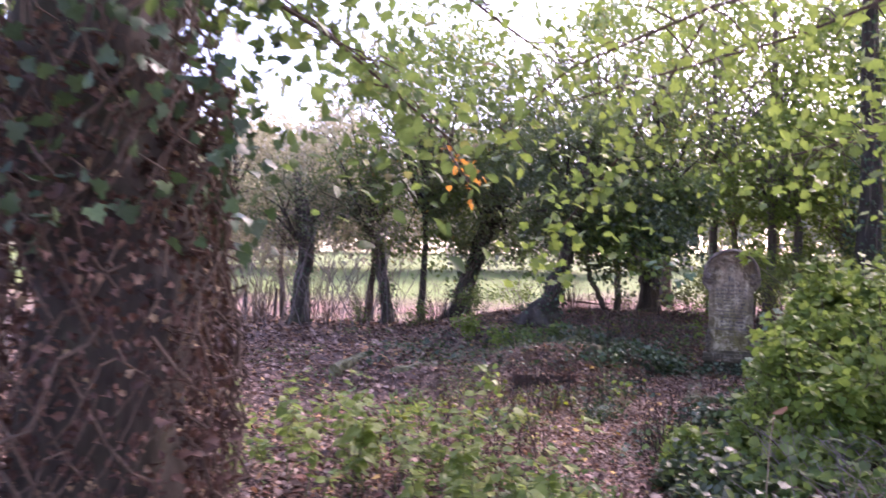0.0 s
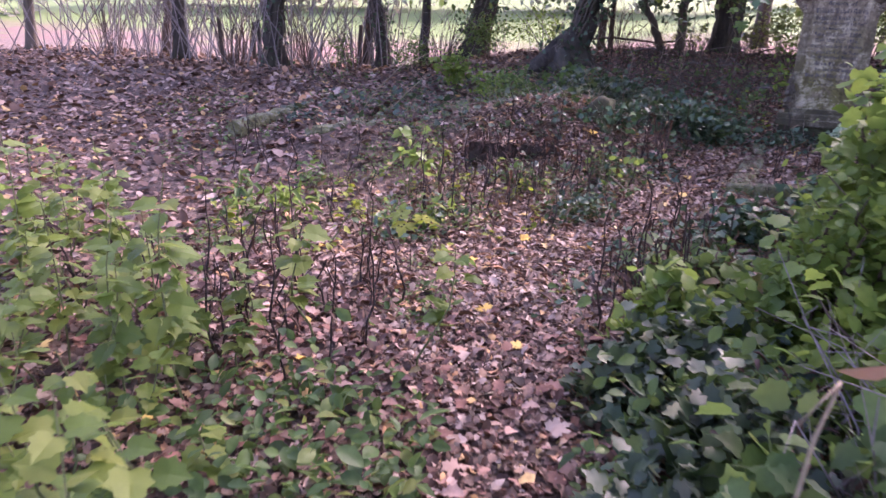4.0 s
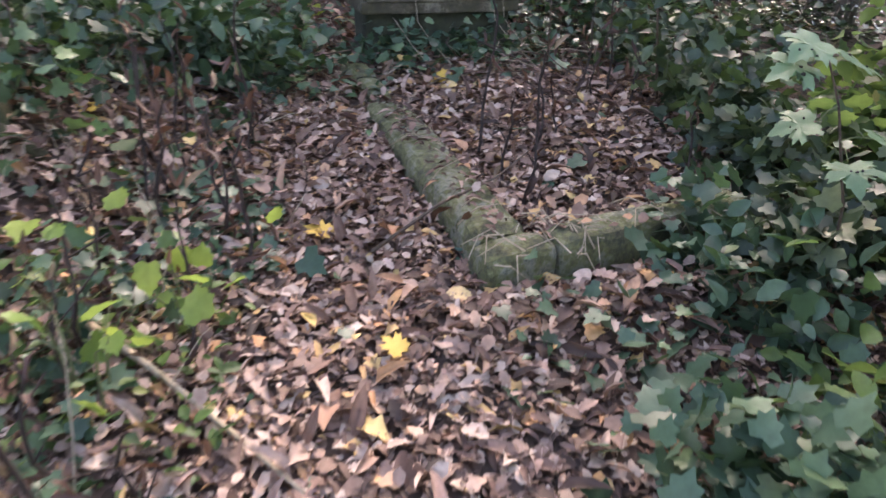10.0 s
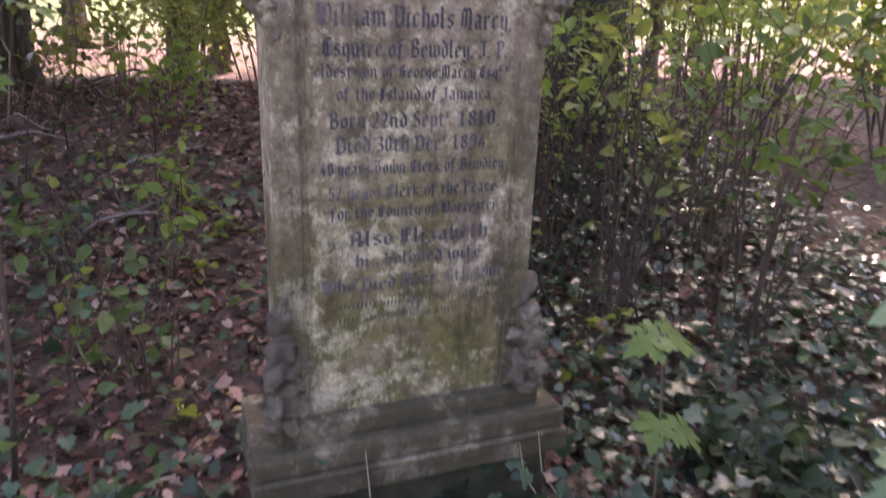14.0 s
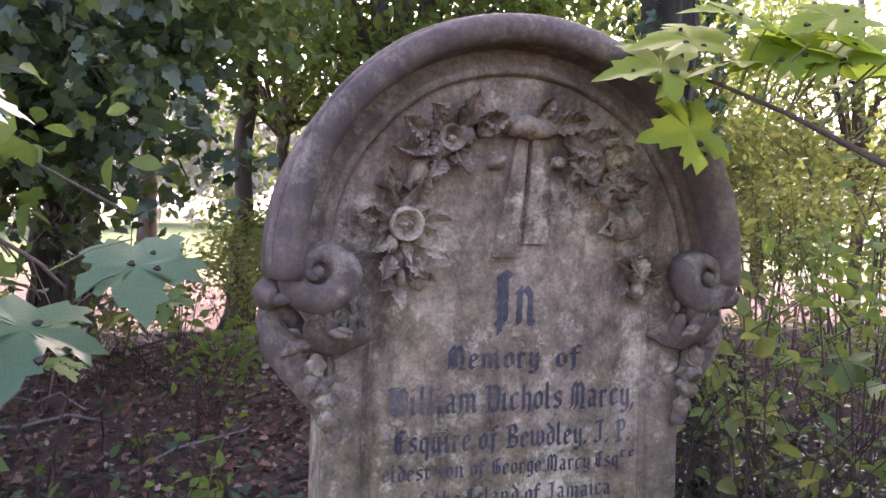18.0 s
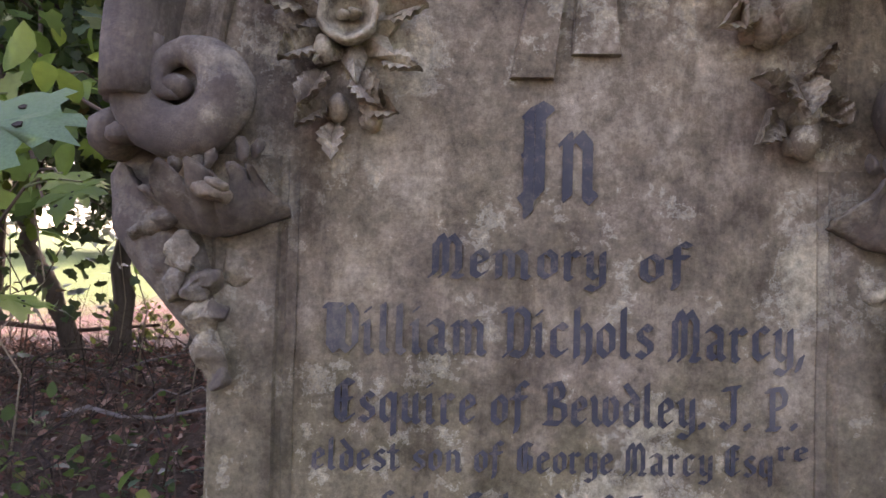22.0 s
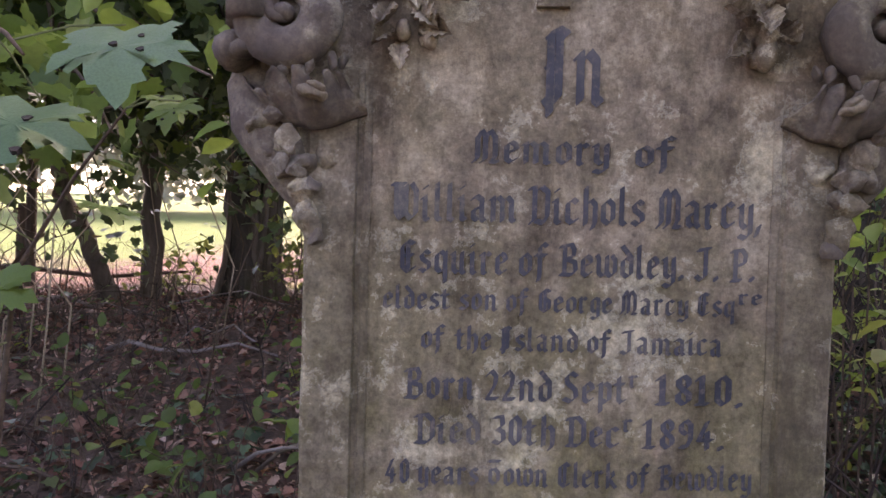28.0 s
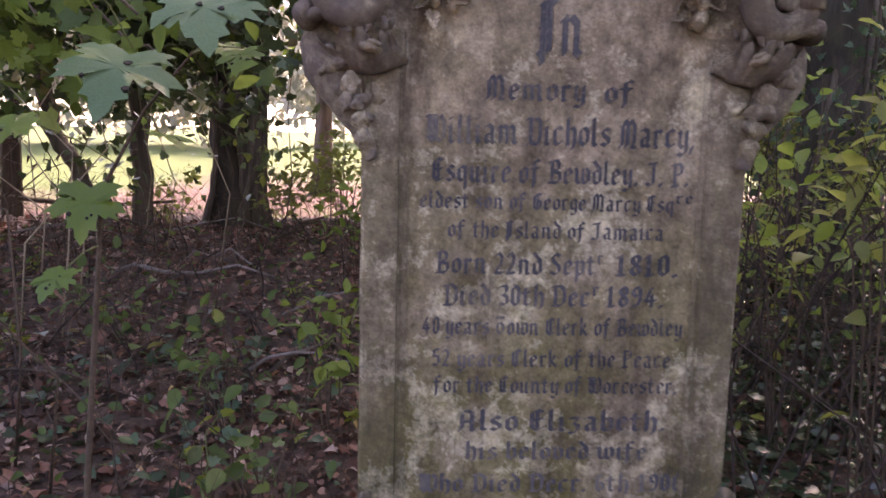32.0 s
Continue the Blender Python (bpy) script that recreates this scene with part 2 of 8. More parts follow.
SEEDLEAF = leaf_material("yellow_green_seedling_leaf_skin", [(0.0, (0.1, 0.16, 0.02)), (1.0, (0.25, 0.28, 0.03))], 0.5, 0.5, (0.45, 0.5, 0.04), island=False)
LIGHTLEAF = leaf_material("green_sapling_leaf_skin", [(0.0, (0.09, 0.17, 0.04)), (1.0, (0.13, 0.21, 0.05))], 0.45, 0.45, (0.35, 0.5, 0.06), island=False)
LITTER = leaf_material("dead_leaf_litter", [(0.0, (0.028, 0.016, 0.012)), (0.28, (0.08, 0.042, 0.03)), (0.5, (0.185, 0.104, 0.076)), (0.7, (0.3, 0.188, 0.147)), (0.87, (0.45, 0.33, 0.27)), (0.95, (0.44, 0.22, 0.11)), (1.0, (0.56, 0.38, 0.15))], 0.7, 0.08, (0.4, 0.2, 0.1))
BANKLITTER = leaf_material("russet_leaf_litter", [(0.0, (0.028, 0.011, 0.008)), (0.3, (0.105, 0.043, 0.03)), (0.6, (0.235, 0.105, 0.075)), (0.85, (0.38, 0.21, 0.16)), (1.0, (0.52, 0.37, 0.31))], 0.7, 0.08, (0.4, 0.2, 0.1))
PINKGRASS = leaf_material("dry_pink_grass_skin", [(0.0, (0.11, 0.055, 0.046)), (0.6, (0.17, 0.085, 0.078)), (1.0, (0.2, 0.14, 0.095))], 0.7, 0.35, (0.28, 0.155, 0.14))
# pale leaf litter; brightness from the open sky is added into its colour
PALELITTER = leaf_material("lightened_leaf_litter", [(0.0, (0.04, 0.023, 0.017)), (0.22, (0.145, 0.085, 0.063)), (0.44, (0.28, 0.175, 0.132)), (0.68, (0.41, 0.28, 0.22)), (0.88, (0.54, 0.415, 0.335)), (0.95, (0.46, 0.23, 0.11)), (1.0, (0.56, 0.4, 0.17))], 0.7, 0.08, (0.4, 0.2, 0.1))
YELLOW = leaf_material("yellow_fallen_leaf_skin", [(0.0, (0.62, 0.37, 0.06)), (0.5, (0.7, 0.48, 0.12)), (1.0, (0.6, 0.42, 0.2))], 0.6, 0.15, (0.6, 0.4, 0.1), island=False)
BROWNLEAF = leaf_material("brown_fallen_leaf_skin", [(0.0, (0.35, 0.17, 0.09)), (0.5, (0.4, 0.25, 0.19)), (1.0, (0.45, 0.32, 0.26))], 0.7, 0.1, (0.4, 0.2, 0.1), island=False)
IVY = leaf_material("ivy_leaf_skin", [(0.0, (0.022, 0.045, 0.026)), (0.5, (0.05, 0.09, 0.055)), (0.85, (0.075, 0.125, 0.075)), (1.0, (0.1, 0.15, 0.055))], 0.42, 0.15, (0.12, 0.25, 0.03), gloss=0.3)
# matt ivy, also darkened in colour to stand for deep shade
DULLIVY = leaf_material("dull_shaded_ivy_leaf_skin", [(0.0, (0.016, 0.03, 0.018)), (0.5, (0.036, 0.06, 0.034)), (0.85, (0.07, 0.1, 0.05)), (1.0, (0.11, 0.13, 0.05))], 0.46, 0.2, (0.12, 0.22, 0.04))
# lighter ivy copy for the boughs: light from the field is put into the colour
HUNGIVY = leaf_material("lit_hanging_ivy_leaf_skin", [(0.0, (0.03, 0.052, 0.032)), (0.5, (0.06, 0.095, 0.055)), (0.85, (0.1, 0.14, 0.075)), (1.0, (0.15, 0.17, 0.07))], 0.42, 0.25, (0.2, 0.32, 0.06))
WETIVY = leaf_material("shining_ivy_leaf_skin", [(0.0, (0.012, 0.022, 0.015)), (0.6, (0.028, 0.05, 0.03)), (1.0, (0.06, 0.095, 0.045))], 0.16, 0.12, (0.12, 0.25, 0.03), gloss=0.8)
BRAMBLE = leaf_material("bramble_leaf_skin", [(0.0, (0.03, 0.06, 0.016)), (0.5, (0.06, 0.115, 0.028)), (0.85, (0.105, 0.17, 0.045)), (0.95, (0.19, 0.22, 0.05)), (1.0, (0.22, 0.13, 0.06))], 0.52, 0.4)
LIGHT = leaf_material("bright_green_leaf_skin", [(0.0, (0.07, 0.13, 0.02)), (0.5, (0.115, 0.19, 0.03)), (1.0, (0.18, 0.24, 0.04))], 0.5, 0.45, (0.33, 0.44, 0.1))
LIME = leaf_material("yellow_green_leaf_skin", [(0.0, (0.08, 0.115, 0.03)), (0.6, (0.135, 0.17, 0.045)), (1.0, (0.26, 0.25, 0.055))], 0.5, 0.5, (0.38, 0.43, 0.11))
CROWN = leaf_material("tree_crown_leaf_skin", [(0.0, (0.025, 0.05, 0.018)), (0.5, (0.05, 0.09, 0.028)), (0.9, (0.09, 0.13, 0.035)), (1.0, (0.3, 0.14, 0.03))], 0.45, 0.5)
# ivy crown leaves, their dark tones lifted in colour for sky glare
DARKCROWN = leaf_material("ivy_crown_leaf_skin", [(0.0, (0.035, 0.05, 0.034)), (0.6, (0.062, 0.085, 0.054)), (1.0, (0.11, 0.135, 0.075))], 0.36, 0.36)
# the next two leaf colours are paled to stand for distance haze
HAZE = leaf_material("haze_paled_leaf_skin", [(0.0, (0.27, 0.29, 0.22)), (0.6, (0.37, 0.37, 0.3)), (1.0, (0.45, 0.4, 0.35))], 0.9, 0.4, (0.45, 0.45, 0.35))
PALECROWN = leaf_material("haze_tinted_far_leaf_skin", [(0.0, (0.17, 0.19, 0.1)), (0.6, (0.26, 0.26, 0.17)), (1.0, (0.34, 0.28, 0.21))], 0.8, 0.5, (0.45, 0.45, 0.28))
# bright and shaded copies of one leaf: light and shade are in the colours
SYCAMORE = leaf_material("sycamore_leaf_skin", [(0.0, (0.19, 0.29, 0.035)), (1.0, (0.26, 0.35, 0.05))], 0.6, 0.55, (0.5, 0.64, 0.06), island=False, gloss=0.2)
SHADELEAF = leaf_material("shade_toned_sycamore_leaf_skin", [(0.0, (0.09, 0.16, 0.08)), (1.0, (0.135, 0.215, 0.115))], 0.4, 0.25, (0.2, 0.4, 0.08), island=False, gloss=0.3)
SPOT = plain("black_leaf_spot", (0.008, 0.007, 0.006), (0.02, 0.016, 0.012))
ORANGE = leaf_material("orange_autumn_leaf_skin", [(0.0, (0.5, 0.2, 0.03)), (1.0, (0.6, 0.3, 0.06))], 0.6, 0.4, (0.8, 0.35, 0.05))
GRASS = leaf_material("grass_blade_skin", [(0.0, (0.085, 0.12, 0.025)), (0.6, (0.125, 0.17, 0.036)), (1.0, (0.2, 0.18, 0.07))], 0.6, 0.35, (0.2, 0.25, 0.05))
FLOWER = plain("ivy_flower_head", (0.28, 0.3, 0.13), (0.45, 0.46, 0.25), 90)
DEADIVY = leaf_material("withered_ivy_leaf_skin", [(0.0, (0.025, 0.013, 0.011)), (0.55, (0.075, 0.038, 0.03)), (0.9, (0.15, 0.082, 0.06)), (1.0, (0.3, 0.22, 0.12))], 0.7, 0.1, (0.3, 0.15, 0.08))


# ---- mesh helpers ----
def mesh_of(name, verts, faces, smooth=False):
    me = bpy.data.meshes.new(name)
    me.from_pydata([tuple(v) for v in verts], [], faces)
    if smooth:
        me.shade_smooth()
    me.update()
    return me


def stamped(name, template, tris, places, mats, sizes):
    """One mesh with a copy of the template at every place: mats (n,3,3) turns, sizes (n,)."""
    k, n = len(template), len(places)
    v = np.einsum("nij,kj->nki", mats, np.asarray(template, float)) * np.reshape(sizes, (-1, 1, 1)) + np.asarray(places)[:, None]
    f = (np.asarray(tris)[None] + (np.arange(n) * k)[:, None, None]).reshape(-1)
    me = bpy.data.meshes.new(name)
    me.vertices.add(n * k)
    me.vertices.foreach_set("co", v.reshape(-1).astype(np.float32))
    me.loops.add(len(f))
    me.loops.foreach_set("vertex_index", f.astype(np.int32))
    me.polygons.add(len(f) // 3)
    me.polygons.foreach_set("loop_start", np.arange(0, len(f), 3, dtype=np.int32))
    me.update(calc_edges=True)
    return me


def turns(n, tilt=0.5, r=None):
    """n random turns: any heading, leaning up to tilt radians."""
    r = r or rng
    a, b, c = r.uniform(0, 6.283, n), r.normal(0, tilt, n), r.normal(0, tilt, n)
    ca, sa, cb, sb, cc, sc = np.cos(a), np.sin(a), np.cos(b), np.sin(b), np.cos(c), np.sin(c)
    z, o = np.zeros(n), np.ones(n)
    rz = np.stack([ca, -sa, z, sa, ca, z, z, z, o], -1).reshape(-1, 3, 3)
    rx = np.stack([o, z, z, z, cb, -sb, z, sb, cb], -1).reshape(-1, 3, 3)
    ry = np.stack([cc, z, sc, z, o, z, -sc, z, cc], -1).reshape(-1, 3, 3)
    return rz @ rx @ ry


def fan(outline, fold=0.0, droop=0.0):
    """A leaf blade: outline points (x, y), stem at the origin, length about 1; centre vertex first."""
    cx, cy = 0.0, 0.42
    v = [(cx, cy, 0.0)] + [(x, y, fold * abs(x) - droop * (y - 0.3) ** 2) for x, y in outline]
    n = len(outline)
    return v, [(0, 1 + i, 1 + (i + 1) % n) for i in range(n)]


def mirrored(right):
    return right + [(-x, y) for x, y in reversed(right) if x > 1e-6]


OVATE = fan(mirrored([(0, 0), (0.22, 0.2), (0.3, 0.45), (0.18, 0.78), (0, 1.0)]), 0.3, 0.25)
IVYLEAF = fan(mirrored([(0, 0.08), (0.28, -0.05), (0.5, 0.25), (0.3, 0.42), (0.36, 0.66), (0.16, 0.7), (0, 1.0)]), 0.15, 0.2)
CURLED = fan(mirrored([(0, 0), (0.3, 0.12), (0.24, 0.35), (0.42, 0.5), (0.2, 0.72), (0.0, 1.0)]), 0.65, 0.6)
FLAKE = fan(mirrored([(0, 0), (0.2, 0.1), (0.34, 0.42), (0.26, 0.7), (0.1, 0.9), (0.0, 1.0)]), 0.22, 0.35)
OAKY = fan([(0, 0), (0.16, 0.08), (0.13, 0.2), (0.3, 0.3), (0.2, 0.44), (0.36, 0.56), (0.22, 0.7), (0.24, 0.86), (0.05, 1.0), (-0.12, 0.9), (-0.2, 0.74), (-0.34, 0.62), (-0.2, 0.48), (-0.32, 0.32), (-0.14, 0.22), (-0.18, 0.08)], 0.3, 0.4)
CRUMPLED = ([(0, 0, 0), (0.3, 0.2, 0.16), (0.34, 0.62, 0.02), (0.06, 1.0, 0.14), (-0.28, 0.72, 0.22), (-0.34, 0.25, 0.0), (0.02, 0.5, 0.1)], [(6, 0, 1), (6, 1, 2), (6, 2, 3), (6, 3, 4), (6, 4, 5), (6, 5, 0)])
STRIP = fan(mirrored([(0, 0), (0.13, 0.3), (0.1, 0.7), (0, 1.0)]), 0.9, 0.5)
DIAMOND = ([(0, 0, 0), (0.3, 0.42, 0.09), (0, 1.0, -0.08), (-0.3, 0.42, 0.09)], [(0, 1, 2), (0, 2, 3)])
KITE = ([(0, 0, 0), (0.27, 0.32, 0.08), (0.2, 0.72, 0.02), (0, 1.0, -0.1), (-0.2, 0.72, 0.02), (-0.27, 0.32, 0.08)], [(0, 1, 2), (0, 2, 3), (0, 3, 4), (0, 4, 5)])
SOFT = fan(mirrored([(0, 0.06), (0.2, -0.03), (0.4, 0.1), (0.37, 0.28), (0.47, 0.44), (0.31, 0.55), (0.29, 0.72), (0.13, 0.78), (0, 1.0)]), 0.16, 0.25)
LOBED = fan(mirrored([(0, 0.1), (0.2, -0.04), (0.3, 0.06), (0.52, 0.1), (0.46, 0.24), (0.56, 0.36), (0.36, 0.4), (0.6, 0.62), (0.46, 0.64), (0.5, 0.8), (0.3, 0.7), (0.16, 0.66), (0.2, 0.86), (0.1, 0.86), (0, 1.06)]), 0.12, 0.22)
BLADE = ([(-0.006, 0, 0), (0.006, 0, 0), (-0.006, 0.04, 0.4), (0.006, 0.04, 0.4), (-0.004, 0.15, 0.78), (0.004, 0.15, 0.78), (0.0, 0.34, 1.0)], [(0, 1, 3), (0, 3, 2), (2, 3, 5), (2, 5, 4), (4, 5, 6)])


def tube(points, radii, sides=8, rough=0.0, r=None, ridges=0):
    """Verts and faces of a tapered tube along a line."""
    r = r or rng
    pts = [Vector(p) for p in points]
    verts, faces = [], []
    ref = Vector((0.31, 0.95, 0.05))
    for i, p in enumerate(pts):
        d = (pts[min(i + 1, len(pts) - 1)] - pts[max(i - 1, 0)]).normalized()
        u = d.cross(ref if abs(d.dot(ref)) < 0.95 else Vector((1, 0, 0))).normalized()
        w = d.cross(u)
        for s in range(sides):
            a = 6.28319 * s / sides
            k = radii[i] * (1 + rough * float(r.uniform(-1, 1)) + (0.12 * math.sin(ridges * a + i * 0.3) if ridges else 0))
            verts.append(p + (u * math.cos(a) + w * math.sin(a)) * k)
    for i in range(len(pts) - 1):
        for s in range(sides):
            a, b = i * sides + s, i * sides + (s + 1) % sides
            faces.append((a, b, b + sides, a + sides))
    for start, order in ((0, -1), ((len(pts) - 1) * sides, 1)):
        faces.append(tuple(range(start, start + sides))[::order])
    return verts, faces


def merged(bits):
    verts, faces = [], []
    for v, f in bits:
        k = len(verts)
        verts += list(v)
        faces += [tuple(i + k for i in q) for q in f]
    return verts, faces


def attach(name, me, mat, parent=None, label="", at=None):
    ob = new(name, me)
    if mat and not me.materials:
        me.materials.append(mat)
    if parent:
        ob.parent = parent
    if at is not None:
        ob.matrix_basis = at
    return tagged(ob, label) if label else ob


def empty(name, m, label, category, group="", kind=""):
    ob = new(name)
    ob.empty_display_size = 0.1
    ob.matrix_basis = m
    return tagged(ob, label, category, group, kind)


def part(name, bm, mat, parent, label="", smooth=False):
    me = bpy.data.meshes.new(name)
    bm.to_mesh(me)
    bm.free()
    if smooth:
        me.shade_smooth()
    return attach(name, me, mat, parent, label)


def smooth_step(a, b, x):
    t = np.clip((x - a) / (b - a), 0, 1)
    return t * t * (3 - 2 * t)


# ---- ground ----
PROFILE_Y = [-60, -14, -8, -5.5, -4.6, -3.4, -2.5, -2.0, -1.0, 0.0, 1.2]
PROFILE_Z = [-0.6, -0.40, -0.37, -0.40, -0.46, -0.345, -0.22, -0.185, -0.05, 0.0, 0.1]


def ground_z(x, y):
    x, y = np.asarray(x, float), np.asarray(y, float)
    z = np.interp(y, PROFILE_Y, PROFILE_Z)
    # the bank under the row of trees, lower towards the west
    top = 0.18 + 0.62 * smooth_step(-9.5, -4.0, x)
    z = z + (top - 0.1) * smooth_step(0.5, 4.6, y)
    # the field, dipping behind the bank and rising beyond
    z = z - 0.25 * smooth_step(6.0, 9.0, y) + 0.055 * np.maximum(y - 8.5, 0) - 0.03 * np.maximum(y - 120, 0)
    # overgrown mounds west of the grave
    for cx, cy, rx, ry, h in ((-3.2, -1.3, 1.25, 0.9, 0.36), (-2.4, -0.9, 0.75, 0.7, 0.25), (-4.9, -2.3, 1.5, 0.7, 0.2), (-1.9, 0.6, 0.9, 1.0, 0.1), (-0.15, -2.62, 0.55, 0.16, 0.085), (-0.8, -1.85, 0.13, 0.6, 0.05), (-6.5, -1.0, 1.5, 1.0, 0.15), (-4.2, 1.6, 1.6, 0.9, 0.15), (-2.75, -1.72, 0.8, 0.42, 0.2), (1.6, 0.3, 1.2, 1.2, 0.1), (-0.56, -1.0, 0.3, 0.42, -0.065), (-0.57, -0.45, 0.22, 0.22, -0.035)):
        z = z + h * np.exp(-(((x - cx) / rx) ** 2 + ((y - cy) / ry) ** 2))
    near = np.exp(-((y / 30.0) ** 2) - (x / 30.0) ** 2)
    z = z + near * (0.025 * np.sin(2.3 * x + 1.1 * y) * np.sin(1.7 * y - 0.6 * x) + 0.012 * np.sin(7.1 * x + 2 * y) * np.sin(6.3 * y))
    return z


def spread(lo, hi, stepsize, far, grow=1.22):
    core = list(np.arange(lo, hi + 1e-6, stepsize))
    up, down, s = [], [], stepsize
    while (up[-1] if up else hi) < far:
        s *= grow
        up.append((up[-1] if up else hi) + s)
        down.append((down[-1] if down else lo) - s)
    return np.array(down[::-1] + core + up)


gx, gy = spread(-9, 4, 0.13, 1500), spread(-14, 7, 0.13, 1500)
GX, GY = np.meshgrid(gx, gy)
GZ = ground_z(GX, GY)
nx, ny = len(gx), len(gy)
ids = np.arange(nx * ny).reshape(ny, nx)
quads = np.stack([ids[:-1, :-1], ids[:-1, 1:], ids[1:, 1:], ids[1:, :-1]], -1).reshape(-1, 4)
ground = new("ground", bpy.data.meshes.new("ground"))
gm = ground.data
gm.vertices.add(nx * ny)
gm.vertices.foreach_set("co", np.stack([GX, GY, GZ], -1).reshape(-1).astype(np.float32))
gm.loops.add(quads.size)
gm.loops.foreach_set("vertex_index", quads.reshape(-1).astype(np.int32))
gm.polygons.add(len(quads))
gm.polygons.foreach_set("loop_start", np.arange(0, quads.size, 4, dtype=np.int32))
gm.update(calc_edges=True)
gm.shade_smooth()
gm.materials.append(SOIL)
tagged(ground, "brown woodland soil rising to a bright open field", "ground", kind="structure")

WAY = [(-0.3, -14.5), (0.2, -12.4), (0.45, -11.3), (0.3, -10.2), (-0.05, -9.0), (-0.45, -8.0), (-0.8, -7.15), (-1.35, -6.0), (-1.72, -5.1), (-1.65, -4.4), (-1.4, -3.6), (-1.1, -2.6), (-0.95, -1.9), (-0.8, -1.2)]


TREAD = [(0.35, -10.2), (-0.1, -9.1), (-0.64, -7.93), (-1.1, -7.05), (-1.4, -6.1), (-1.5, -5.2)]


def off_way(x, y, line=WAY):
    """Distance from the trodden line."""
    x, y = np.asarray(x, float), np.asarray(y, float)
    best = np.full(x.shape, 1e9)
    for (ax, ay), (bx, by) in zip(line, line[1:]):
        dx, dy = bx - ax, by - ay
        t = np.clip(((x - ax) * dx + (y - ay) * dy) / (dx * dx + dy * dy), 0, 1)
        best = np.minimum(best, np.hypot(x - ax - t * dx, y - ay - t * dy))
    return best


def ground_matrix(x, y, rz=0, lift=0.0, s=1.0):
    return Matrix.LocRotScale((x, y, float(ground_z(x, y)) + lift), Euler((0, 0, rz)), (s, s, s))


# ---- the gravestone ----
def box_bm(x0, x1, y0, y1, z0, z1, bevel=0.008, segments=2):
    bm = bmesh.new()
    bmesh.ops.create_cube(bm, size=1, matrix=Matrix.LocRotScale(((x0 + x1) / 2, (y0 + y1) / 2, (z0 + z1) / 2), None, (x1 - x0, y1 - y0, z1 - z0)))
    if bevel:
        bmesh.ops.bevel(bm, geom=bm.edges[:], offset=bevel, segments=segments, affect="EDGES", profile=0.6)
    return bm


def worn(bm, amount, scale=14, cuts=0):
    if cuts:
        bmesh.ops.subdivide_edges(bm, edges=bm.edges[:], cuts=cuts, use_grid_fill=True)
    for v in bm.verts:
        v.co += noise.noise_vector(v.co * scale) * amount
    return bm


ARCH_Z = 1.755


def arch_sweep(profile, a0=0, a1=180, steps=48, drop=0.0):
    """A moulding round the arch: profile points (radius, y), carried down by drop at both ends."""
    bm = bmesh.new()
    rings = []
    stations = [(radians(a0 + (a1 - a0) * i / steps), 0.0) for i in range(steps + 1)]
    if drop:
        stations = [(stations[0][0], -drop)] + stations + [(stations[-1][0], -drop)]
    for a, d in stations:
        rings.append([bm.verts.new((r * math.cos(a), y, ARCH_Z + r * math.sin(a) + d)) for r, y in profile])
    for p, q in zip(rings, rings[1:]):
        for i in range(len(profile)):
            j = (i + 1) % len(profile)
            bm.faces.new((p[i], p[j], q[j], q[i]))
    bm.faces.new(rings[0][::-1]), bm.faces.new(rings[-1])
    bmesh.ops.recalc_face_normals(bm, faces=bm.faces[:])
    return bm


def slab_bm(outline, y0, y1, bevel=0.006):
    bm = bmesh.new()
    a = [bm.verts.new((x, y0, z)) for x, z in outline]
    b = [bm.verts.new((x, y1, z)) for x, z in outline]
    bm.faces.new(a), bm.faces.new(b[::-1])
    for i in range(len(a)):
        j = (i + 1) % len(a)
        bm.faces.new((a[j], a[i], b[i], b[j]))
    bmesh.ops.recalc_face_normals(bm, faces=bm.faces[:])
    if bevel:
        bmesh.ops.bevel(bm, geom=[e for e in bm.edges if abs(e.verts[0].co.y - e.verts[1].co.y) < 1e-6], offset=bevel, segments=2, affect="EDGES")
    return bm


def blob(bm, centre, size, turn=(0, 0, 0), sub=2, rough=0.12, scale=22):
    made = bmesh.ops.create_icosphere(bm, subdivisions=sub, radius=1.0, matrix=Matrix.LocRotScale(centre, Euler([radians(a) for a in turn]), size))
    for v in made["verts"]:
        v.co += noise.noise_vector(v.co * scale) * rough * min(size)
    return made


stone = empty("gravestone", pose(0, 0.05, 0), "tall weathered sandstone gravestone with arched head and carved garland", "gravestone")
HALF = 0.376


# the shaft and head stand a little to the west of the lettering's middle line
across, EAST = 0.0, -0.018


def stone_part(name, bm, label="", smooth=False, mat=None):
    """Built in world places, moved under the stone's base."""
    bmesh.ops.translate(bm, verts=bm.verts[:], vec=(across, -0.05, 0))
    return part(name, bm, mat or STONE, stone, label, smooth)


# body: shaft and head in one slab
outline = [(-HALF, 0.42), (HALF + EAST, 0.42), (HALF + EAST, 1.5), (0.425, 1.66), (0.425, ARCH_Z)]
outline += [(0.432 * math.cos(radians(a)) - 0.008, ARCH_Z + 0.44 * math.sin(radians(a))) for a in range(6, 180, 6)]
outline += [(-0.44, ARCH_Z), (-0.44, 1.66), (-HALF, 1.5)]
stone_part("body", slab_bm(outline, 0.0, 0.17, 0.0))
